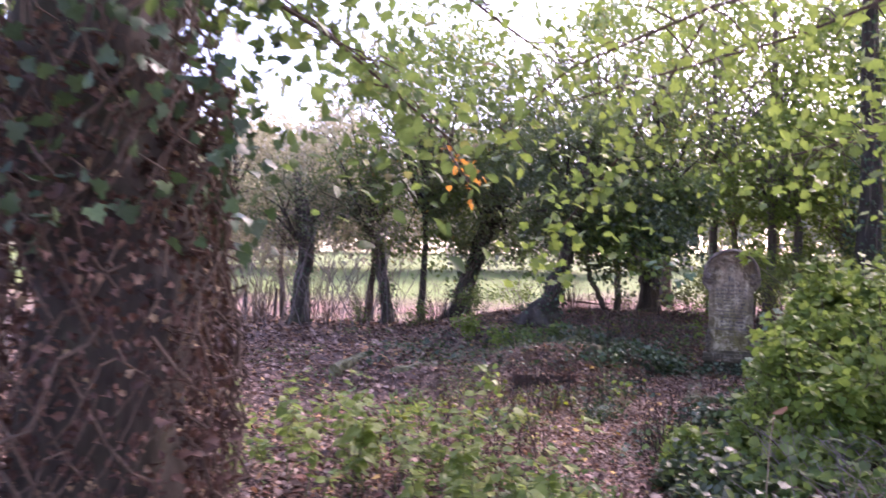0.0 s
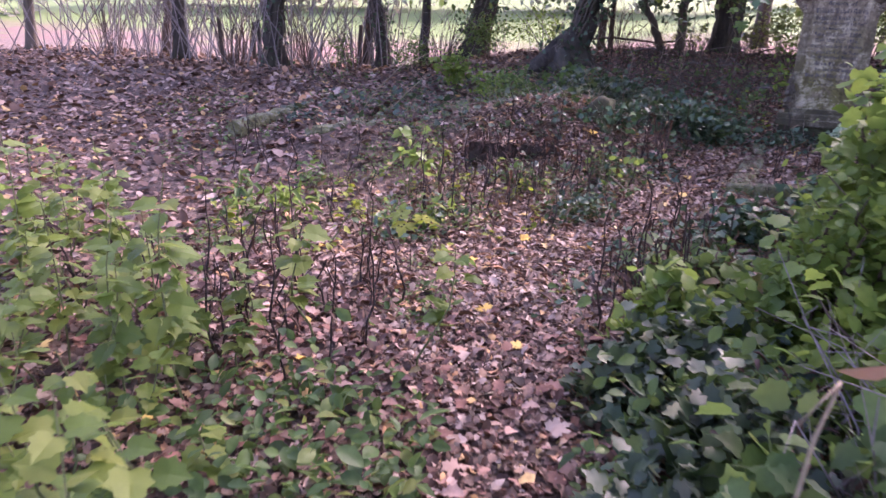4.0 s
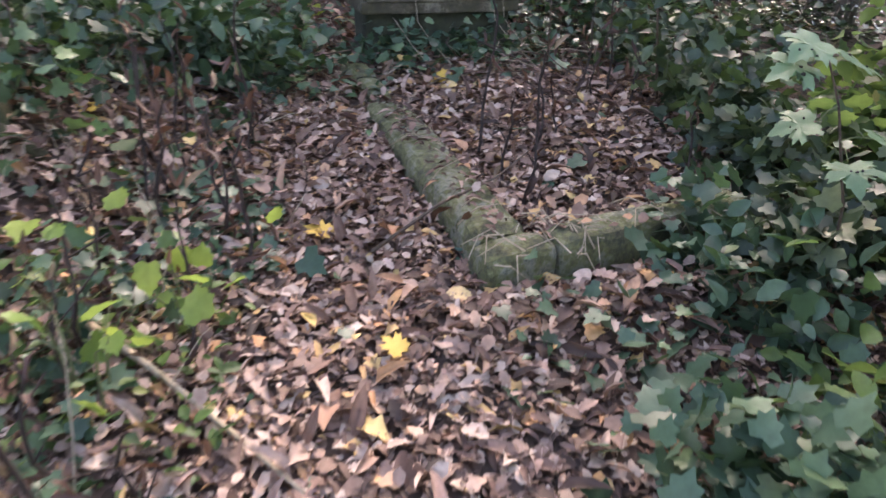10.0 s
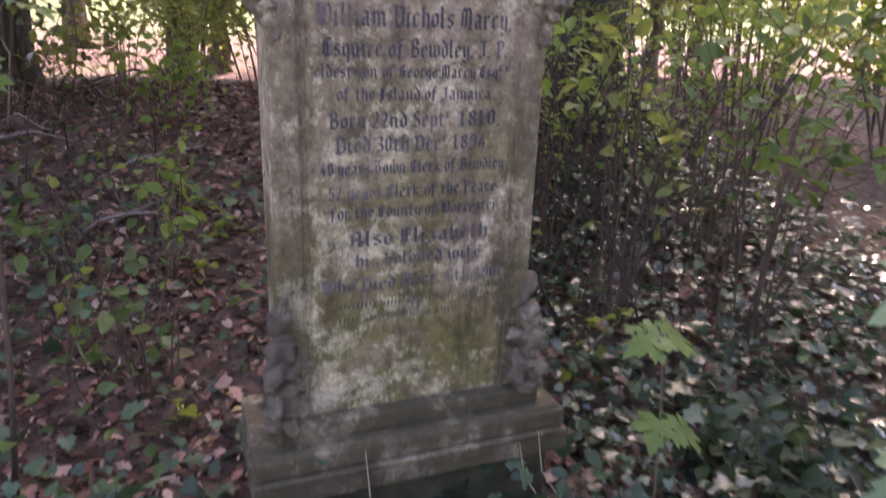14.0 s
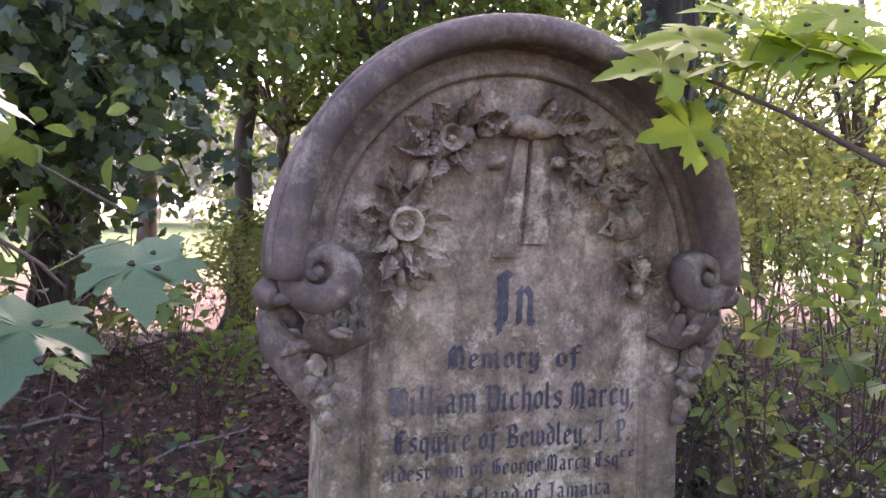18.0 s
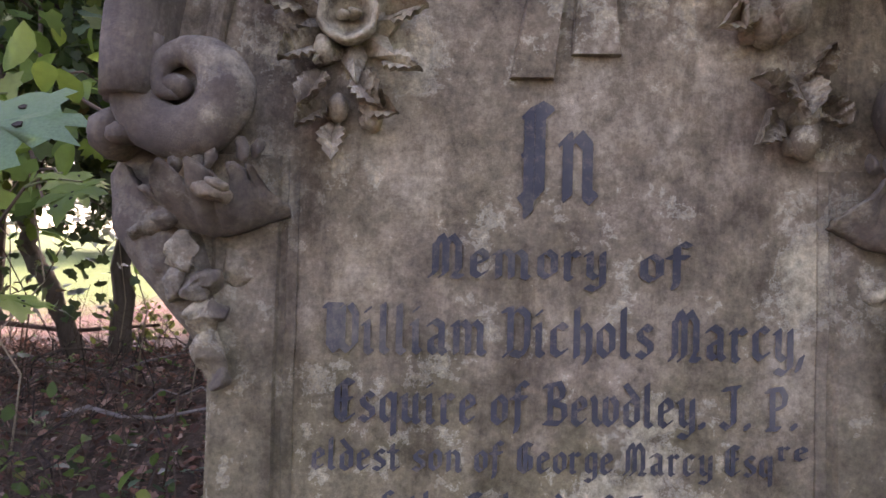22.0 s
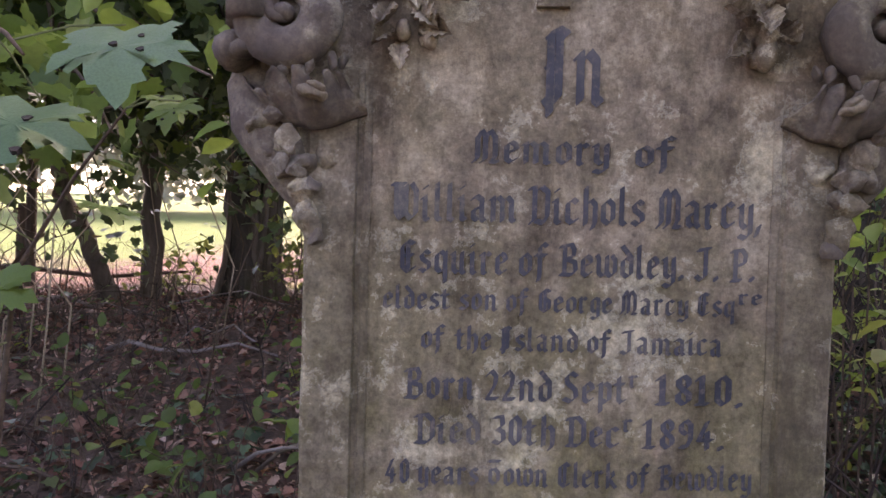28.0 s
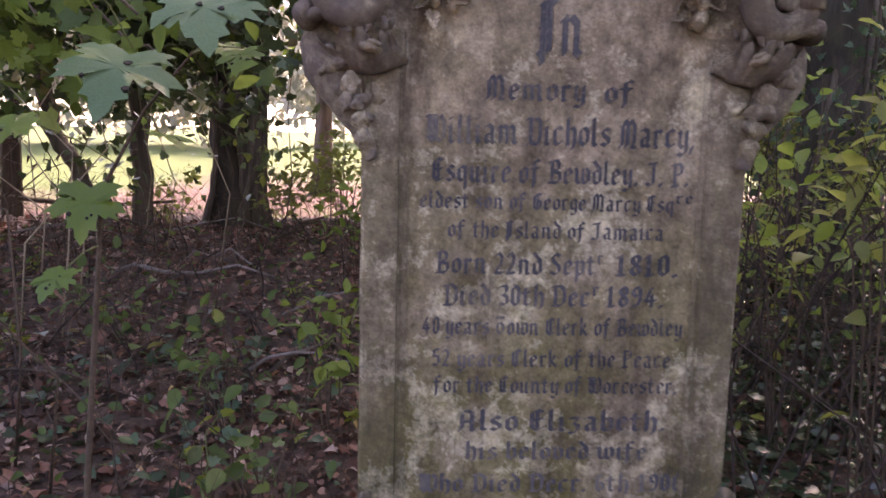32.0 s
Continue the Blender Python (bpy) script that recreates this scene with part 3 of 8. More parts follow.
# raised margins either side of the panel, their inner edges chamfered
for side in (-1, 1):
    across = EAST if side > 0 else 0.0
    pts = [(0.316, -0.009), (0.37, -0.009), (0.376, -0.003), (0.376, 0.012), (0.286, 0.012), (0.286, -0.0025), (0.296, -0.0045), (0.298, -0.002), (0.304, -0.002), (0.307, -0.008)]
    bm = bmesh.new()
    low = [bm.verts.new((side * x, y, 0.425)) for x, y in pts]
    levels = [low]
    for k in range(1, 23):
        z = 0.425 + (1.68 - 0.425) * k / 22
        levels.append([bm.verts.new((side * x, y, z)) for x, y in pts])
    for p, q in zip(levels, levels[1:]):
        for i in range(len(pts)):
            j = (i + 1) % len(pts)
            bm.faces.new((p[i], p[j], q[j], q[i]))
    bm.faces.new(levels[0]), bm.faces.new(levels[-1])
    bmesh.ops.recalc_face_normals(bm, faces=bm.faces[:])
    worn(bm, 0.0022, 9)
    stone_part("margin", bm, mat=MARGIN)
across = EAST / 2
# hood: a bold roll over a hollow and a fillet, and the inner ring
roll = [(0.411, 0.002), (0.411, -0.03)]
roll += [(0.4365 + 0.0255 * math.cos(radians(a)), -0.06 + 0.0265 * math.sin(radians(a))) for a in range(165, 376, 15)]
roll += [(0.457, -0.046), (0.461, -0.049), (0.4675, -0.044), (0.47, -0.036), (0.47, 0.19), (0.448, 0.195), (0.415, 0.19)]
stone_part("hood_moulding", worn(arch_sweep(roll, 0, 180, 72, 0.03), 0.002, 8), "dark rounded hood moulding", smooth=True, mat=SOOTY)
stone_part("inner_band", worn(arch_sweep([(0.434, 0.004), (0.434, -0.003), (0.41, -0.0035), (0.39, -0.007), (0.379, -0.0145), (0.372, -0.0165), (0.366, -0.0145), (0.363, -0.008), (0.3625, 0.004)], 0, 180, 72, 0.05), 0.0015, 9), mat=MARGIN)
# ornaments at the ends of the hood and at the foot
for side in (-1, 1):
    across = EAST if side > 0 else 0.0
    # volute at the end of the hood: the roll turns in under itself and winds up to an eye
    pts, radii = [], []
    for x, z in ((0.4385, 1.79), (0.44, 1.775), (0.441, 1.758)):
        pts.append((side * x, -0.053, z))
        radii.append(0.0245)
    for k in range(61):
        turn = 430 * k / 60
        rr = float(np.interp(turn, (0, 90, 180, 225, 270, 360, 430), (0.044, 0.046, 0.047, 0.041, 0.033, 0.019, 0.008)))
        pts.append((side * (0.397 + rr * math.cos(radians(turn))), -0.053 - 0.01 * k / 60, 1.738 - rr * math.sin(radians(turn))))
        radii.append(float(np.interp(turn, (0, 90, 180, 225, 270, 360, 430), (0.0245, 0.026, 0.03, 0.022, 0.0135, 0.009, 0.008))))
    v, f = tube(pts, radii, 14)
    bm = bmesh.new()
    vs = [bm.verts.new((p[0], -0.05 + 0.85 * (p[1] + 0.05), p[2])) for p in v]
    for q in f:
        bm.faces.new([vs[i] for i in q])
    bmesh.ops.recalc_face_normals(bm, faces=bm.faces[:])
    stone_part("volute", worn(worn(bm, 0.004, 17), 0.0015, 70), smooth=True, mat=SOOTY)
    bm = bmesh.new()
    blob(bm, (side * 0.384, -0.022, 1.738), (0.05, 0.03, 0.056))
    stone_part("volute_drum", bm, smooth=True, mat=SOOTY)
    bm = bmesh.new()
    blob(bm, (side * 0.399, -0.056, 1.737), (0.016, 0.015, 0.014), rough=0.3)
    stone_part("volute_eye", bm, smooth=True, mat=SOOTY)
    # corner knop
    bm = bmesh.new()
    blob(bm, (side * 0.472, -0.01, 1.698), (0.03, 0.045, 0.028), rough=0.3)
    blob(bm, (side * 0.449, -0.04, 1.694), (0.024, 0.028, 0.014), (0, side * 15, 0), rough=0.3)
    stone_part("corner_knop", bm, smooth=True, mat=SOOTY)
    # acanthus leaf cupped below the volute: a deep bowl whose rim stands up in ragged fingers
    bm = bmesh.new()
    nu, nv = 84, 10
    grid = []
    for a in range(nu + 1):
        u = a / nu
        ragged = float(np.interp(u, (0, 0.2, 0.3, 0.9, 1), (0, 0.15, 1, 1, 0)))
        finger = abs(math.sin(math.pi * (7.0 * u + 0.35 * math.sin(9 * u)))) ** 0.6
        foot = float(np.interp(u, (0, 0.15, 0.3, 0.55, 0.78, 1), (1.652, 1.624, 1.604, 1.59, 1.598, 1.616)))
        rim = float(np.interp(u, (0, 0.12, 0.25, 0.36, 0.5, 0.6, 0.69, 0.8, 0.88, 1), (1.662, 1.641, 1.644, 1.664, 1.662, 1.67, 1.646, 1.672, 1.664, 1.624)))
        row = []
        for c in range(nv + 1):
            w = c / nv
            x = 0.46 - 0.168 * u + 0.01 * ragged * finger * w ** 2
            z = foot + (rim - foot) * w - 0.026 * ragged * (1 - finger) * w ** 3
            y = -0.014 - 0.048 * math.sin(math.pi * (0.06 + 0.86 * u)) * math.sin(math.pi * (0.1 + 0.52 * w)) - 0.014 * ragged * (finger - 0.5) * w - 0.016 * ragged * finger * w ** 6
            row.append(bm.verts.new((side * x, y, z)))
        grid.append(row)
    back = [[bm.verts.new((v.co.x, v.co.y + 0.011, v.co.z)) for v in row] for row in grid]
    for p, q, bp, bq in zip(grid, grid[1:], back, back[1:]):
        for c in range(nv):
            bm.faces.new((p[c], p[c + 1], q[c + 1], q[c]))
            bm.faces.new((bp[c], bq[c], bq[c + 1], bp[c + 1]))
        bm.faces.new((p[nv], bp[nv], bq[nv], q[nv]))
        bm.faces.new((p[0], q[0], bq[0], bp[0]))
    for p, bp in ((grid[0], back[0]), (grid[-1], back[-1])):
        for c in range(nv):
            bm.faces.new((p[c], bp[c], bp[c + 1], p[c + 1]))
    bmesh.ops.recalc_face_normals(bm, faces=bm.faces[:])
    stone_part("acanthus_leaf", worn(worn(bm, 0.005, 26), 0.0022, 90), smooth=True, mat=SOOTY)
    # lobes of the leaf: a tongue rolled over in front, and worn finger ends
    for x, y, z, rx, ry, rz, tilt in ((0.358, -0.086, 1.634, 0.021, 0.014, 0.009, -18), (0.352, -0.092, 1.641, 0.013, 0.01, 0.006, -25), (0.398, -0.074, 1.664, 0.006, 0.008, 0.013, 12), (0.376, -0.074, 1.668, 0.006, 0.008, 0.014, -8), (0.363, -0.076, 1.669, 0.006, 0.008, 0.013, -20), (0.335, -0.066, 1.68, 0.007, 0.008, 0.012, 10), (0.322, -0.056, 1.682, 0.006, 0.008, 0.011, -15), (0.407, -0.07, 1.682, 0.008, 0.009, 0.007, 0), (0.386, -0.072, 1.683, 0.008, 0.009, 0.007, 0)):
        bm = bmesh.new()
        blob(bm, (side * x, y + 0.018, z), (rx, ry, rz), (0, side * tilt, 0), 3, 0.35, 70)
        stone_part("leaf_lobe", worn(bm, 0.002, 110), smooth=True, mat=MARGIN if rx > 0.012 else SOOTY)
    # swelling bracket tapering to a hanging drop
    pts = [(side * x, y, z) for x, y, z in ((0.45, 0.05, 1.70), (0.45, 0.03, 1.655), (0.439, 0.02, 1.61), (0.418, 0.012, 1.567), (0.396, 0.01, 1.53), (0.38, 0.008, 1.5), (0.37, 0.006, 1.465))]
    v, f = tube(pts, [0.03, 0.044, 0.047, 0.041, 0.03, 0.022, 0.012], 14)
    bm = bmesh.new()
    vs = [bm.verts.new(p) for p in v]
    for q in f:
        bm.faces.new([vs[i] for i in q])
    bmesh.ops.recalc_face_normals(bm, faces=bm.faces[:])
    bmesh.ops.subdivide_edges(bm, edges=bm.edges[:], cuts=1, use_grid_fill=True)
    stone_part("bracket", worn(bm, 0.005, 16), smooth=True, mat=SOOTY)
    for k, (x, y, z, rx, ry, rz, tilt) in enumerate(((0.45, -0.02, 1.622, 0.028, 0.012, 0.016, 40), (0.434, -0.03, 1.628, 0.015, 0.014, 0.013, 0), (0.445, -0.014, 1.592, 0.016, 0.012, 0.03, 20), (0.415, -0.034, 1.59, 0.017, 0.017, 0.018, 0), (0.421, -0.026, 1.56, 0.012, 0.014, 0.02, -25), (0.4, -0.03, 1.558, 0.014, 0.014, 0.014, 0), (0.388, -0.026, 1.564, 0.011, 0.012, 0.012, 0), (0.398, -0.026, 1.528, 0.018, 0.014, 0.019, 35), (0.384, -0.026, 1.534, 0.012, 0.012, 0.011, 0), (0.389, -0.024, 1.49, 0.017, 0.013, 0.028, 18), (0.378, -0.026, 1.464, 0.011, 0.012, 0.012, 0), (0.366, -0.006, 1.575, 0.016, 0.01, 0.022, 10))):
        bm = bmesh.new()
        blob(bm, (side * (x - 0.02), y - 0.001, z - 0.016), (rx, ry, rz), (0, side * tilt, 0), 3, 0.7, 55)
        stone_part("carved_fruit", worn(worn(bm, 0.006, 48), 0.003, 120), smooth=True, mat=MARGIN if k in (0, 3, 7, 9, 11) else SOOTY)
    # broken scroll ornament at the foot of the shaft
    for cx, cy, cz, sx, sy, sz, tilt in ((0.37, -0.02, 0.735, 0.026, 0.026, 0.06, 10), (0.378, -0.034, 0.655, 0.034, 0.034, 0.055, -12), (0.345, -0.036, 0.6, 0.038, 0.028, 0.026, 30), (0.386, -0.048, 0.585, 0.03, 0.04, 0.038, -20), (0.356, -0.052, 0.54, 0.042, 0.034, 0.024, -15), (0.392, -0.054, 0.508, 0.038, 0.044, 0.034, 25), (0.348, -0.05, 0.482, 0.03, 0.034, 0.036, 0), (0.402, -0.05, 0.455, 0.026, 0.044, 0.024, 10), (0.37, -0.05, 0.445, 0.032, 0.04, 0.022, -10)):
        bm = bmesh.new()
        blob(bm, (side * cx, cy + 0.006, cz), (sx * 1.15, sy * 0.85, sz), (10, side * tilt, 15), 3, 0.9, 34)
        stone_part("foot_scroll", worn(worn(bm, 0.008, 30), 0.003, 90), smooth=True, mat=SOOTY)


across = 0.0


# carved garland
def carved_rose(x, z, r, sepals=9):
    """An open flower: a dished disc with a knobbed heart, pointed sepals splayed behind it."""
    for k in range(sepals):
        a = 6.283 * k / sepals + x * 9
        bm = bmesh.new()
        ca, sa = math.cos(a), math.sin(a)
        tip = r * (1.2 + 0.2 * math.sin(5 * k + 40 * x))
        for u, w, y in ((0.4 * r, 0.3 * r, 0.004), (0.8 * r, 0.27 * r, -0.01), (tip, 0.02 * r, -0.03)):
            for side, dy in ((-1, 0.004), (0, -0.008), (1, 0.004)):
                bm.verts.new((x + u * ca - side * w * sa, y + dy, z + u * sa + side * w * ca))
        vs = list(bm.verts)
        for i in (0, 3):
            for c in (0, 1):
                bm.faces.new((vs[i + c], vs[i + c + 1], vs[i + c + 4], vs[i + c + 3]))
        ext = bmesh.ops.extrude_face_region(bm, geom=bm.faces[:])
        bmesh.ops.translate(bm, verts=[v for v in ext["geom"] if isinstance(v, bmesh.types.BMVert)], vec=(0, 0.016, 0))
        bmesh.ops.recalc_face_normals(bm, faces=bm.faces[:])
        stone_part("carved_sepal", bm)
    bm = bmesh.new()
    prof = [(0.0, -0.012), (0.26, -0.013), (0.4, -0.022), (0.52, -0.036), (0.6, -0.036), (0.63, -0.026), (0.5, 0.004)]
    rings = []
    for u, y in prof[1:]:
        rings.append([bm.verts.new((x + u * r * math.cos(6.283 * k / 24) * (1 + 0.04 * math.sin(k * 2.1)), y - 0.003 * math.sin(5 * 6.283 * k / 24) * u, z + u * r * math.sin(6.283 * k / 24))) for k in range(24)])
    hub = bm.verts.new((x, prof[0][1], z))
    for k in range(24):
        bm.faces.new((hub, rings[0][k], rings[0][(k + 1) % 24]))
        for p, q in zip(rings, rings[1:]):
            bm.faces.new((p[k], q[k], q[(k + 1) % 24], p[(k + 1) % 24]))
    for k in range(2):
        blob(bm, (x + 0.1 * r * (2 * k - 1), -0.022, z + 0.04 * r * k), (0.14 * r, 0.011, 0.12 * r), (0, 20, 0), 2, 0.5, 90)
    bmesh.ops.recalc_face_normals(bm, faces=bm.faces[:])
    stone_part("carved_rose", worn(bm, 0.0022, 60), smooth=True)


def carved_leaf(x, z, length, angle, wide=0.36):
    """A pointed leaf, troughed along its vein, its edges notched and its tip curling off the stone."""
    bm = bmesh.new()
    a, turn = radians(angle), math.sin(37 * x + 51 * z)
    n = 11
    rows = []
    for i in range(n):
        s = i / (n - 1)
        w = wide * length * (math.sin(math.pi * min(1, 0.1 + 0.9 * s ** 0.85)) ** 0.8 + 0.03) * (1 + 0.16 * math.cos(math.pi * i))
        lift = -0.012 - 0.022 * math.sin(s * 2.2) - 0.012 * s ** 3
        row = []
        for k, off in ((-1, -0.012 - 0.006 * turn), (-0.55, -0.003), (0, 0.008), (0.55, -0.003), (1, -0.012 + 0.01 * turn)):
            px, pz = s * length * (1 - 0.06 * k * k), k * w * 0.5 + 0.12 * length * turn * s * s
            row.append(bm.verts.new((x + px * math.cos(a) - pz * math.sin(a), lift + off * math.sin(math.pi * (0.1 + 0.8 * s)), z + px * math.sin(a) + pz * math.cos(a))))
        rows.append(row)
    for p, q in zip(rows, rows[1:]):
        for k in range(4):
            bm.faces.new((p[k], p[k + 1], q[k + 1], q[k]))
    ext = bmesh.ops.extrude_face_region(bm, geom=bm.faces[:])
    bmesh.ops.translate(bm, verts=[v for v in ext["geom"] if isinstance(v, bmesh.types.BMVert)], vec=(0, 0.012, 0))
    bmesh.ops.recalc_face_normals(bm, faces=bm.faces[:])
    stone_part("carved_leaf", worn(bm, 0.0015, 80))


def carved_bud(x, z, r, angle=0):
    bm = bmesh.new()
    blob(bm, (x, -0.018, z), (r * 1.3, r * 1.2, r * 0.9), (0, angle, 0), 2, 0.35, 60)
    blob(bm, (x - 0.7 * r, -0.012, z - 0.4 * r), (r * 0.7, r * 0.7, r * 0.6), (0, angle, 0), 1, 0.3, 60)
    stone_part("carved_bud", bm, smooth=True)


carved_rose(-0.237, 1.826, 0.052)
carved_rose(-0.156, 1.986, 0.04)
carved_rose(0.132, 1.955, 0.036, 7)
for x, z, ln, an in ((-0.2, 1.985, 0.06, 150), (-0.22, 1.965, 0.05, 190), (-0.13, 2.01, 0.07, 75), (-0.1, 2.0, 0.06, 40), (-0.17, 1.95, 0.05, 240), (-0.215, 1.87, 0.05, 80), (-0.255, 1.88, 0.05, 120), (-0.2, 1.83, 0.045, 10), (-0.265, 1.77, 0.05, 255), (-0.23, 1.765, 0.05, 310), (-0.26, 1.735, 0.04, 230), (0.05, 2.02, 0.07, 20), (0.08, 2.0, 0.075, -20), (0.1, 1.97, 0.07, -60), (0.155, 1.965, 0.065, 25), (0.165, 1.93, 0.07, -10), (0.14, 1.925, 0.06, -75), (0.2, 1.9, 0.055, 30), (0.19, 1.865, 0.05, -120), (0.235, 1.78, 0.05, -80), (0.22, 1.735, 0.05, -140), (0.25, 1.75, 0.04, -40), (0.015, 2.035, 0.05, 60), (-0.05, 2.015, 0.06, 165), (-0.165, 2.0, 0.055, 120), (-0.185, 1.975, 0.05, 215), (-0.14, 1.965, 0.05, 285), (-0.285, 1.84, 0.045, 175), (-0.27, 1.8, 0.045, 215), (-0.2, 1.785, 0.045, 330), (-0.225, 1.735, 0.045, 350), (-0.25, 1.715, 0.045, 270), (0.12, 2.0, 0.065, 10), (0.125, 1.945, 0.06, -100), (0.175, 1.945, 0.055, -45), (0.21, 1.88, 0.05, -20), (0.215, 1.86, 0.045, -100), (0.19, 1.84, 0.05, -160), (0.23, 1.76, 0.05, 175), (0.25, 1.765, 0.045, 80)):
    carved_leaf(x, z, ln, an, 0.56)
for x, z, r in ((-0.272, 1.905, 0.017), (-0.208, 1.722, 0.013), (0.064, 1.955, 0.012), (0.2, 1.905, 0.013), (0.222, 1.845, 0.026), (0.2, 1.83, 0.02), (0.247, 1.735, 0.015), (0.245, 1.71, 0.018), (-0.262, 1.79, 0.012), (-0.246, 1.73, 0.012), (-0.01, 2.018, 0.024), (0.015, 2.012, 0.02), (-0.06, 1.95, 0.014)):
    carved_bud(x, z, r, int(x * 400))
for a0, a1 in ((62, 112), (115, 150), (25, 62)):
    pts = [(0.272 * math.cos(radians(a)), -0.008, ARCH_Z + 0.272 * math.sin(radians(a))) for a in np.linspace(a0, a1, 12)]
    v, f = tube(pts, [0.016 + 0.008 * math.sin(1.7 * i) for i in range(12)], 8, 0.35)
    bm = bmesh.new()
    vs = [bm.verts.new(p) for p in v]
    for q in f:
        bm.faces.new([vs[i] for i in q])
    stone_part("garland_swag", bm, smooth=True)
for x0, x1, x2, x3, zb in ((-0.022, 0.004, -0.068, -0.018, 1.77), (0.008, 0.03, -0.002, 0.054, 1.797)):
    bm = bmesh.new()
    rows = []
    for i in range(9):
        s = i / 8
        z = 2.0 + (zb - 2.0) * s
        a, b = x0 + (x2 - x0) * s, x1 + (x3 - x1) * s
        y = -0.012 - 0.004 * math.sin(5 * s + x0 * 40)
        rows.append([bm.verts.new((a, 0.004, z)), bm.verts.new((a + 0.003, y, z)), bm.verts.new((b - 0.003, y - 0.003, z)), bm.verts.new((b, 0.004, z))])
    for p, q in zip(rows, rows[1:]):
        for k in range(3):
            bm.faces.new((p[k], p[k + 1], q[k + 1], q[k]))
    bm.faces.new(rows[-1])
    bmesh.ops.recalc_face_normals(bm, faces=bm.faces[:])
    stone_part("carved_ribbon", bm)

# base: sill, two plinth courses, footing
stone_part("sill", worn(box_bm(-0.40, 0.40, -0.05, 0.2, 0.372, 0.43, 0.012), 0.002, 8, 5), mat=PLINTH)
stone_part("upper_plinth", worn(box_bm(-0.465, 0.465, -0.112, 0.26, 0.31, 0.374, 0.014), 0.003, 8, 5), mat=PLINTH)
stone_part("lower_plinth", worn(box_bm(-0.475, 0.475, -0.122, 0.27, 0.235, 0.307, 0.012), 0.004, 8, 5), mat=PLINTH)
for z, y in ((0.372, -0.088), (0.306, -0.118)):
    v, f = tube([(-0.445 + 0.89 * i / 24, y, z) for i in range(25)], [0.011] * 25, 8, 0.1)
    bm = bmesh.new()
    vs = [bm.verts.new(p) for p in v]
    for q in f:
        bm.faces.new([vs[i] for i in q])
    stone_part("plinth_bead", bm, smooth=True, mat=PLINTH)
stone_part("footing", worn(box_bm(-0.44, 0.44, -0.07, 0.24, -0.25, 0.24, 0.015), 0.006, 6, 5), mat=DAMPSHADE)


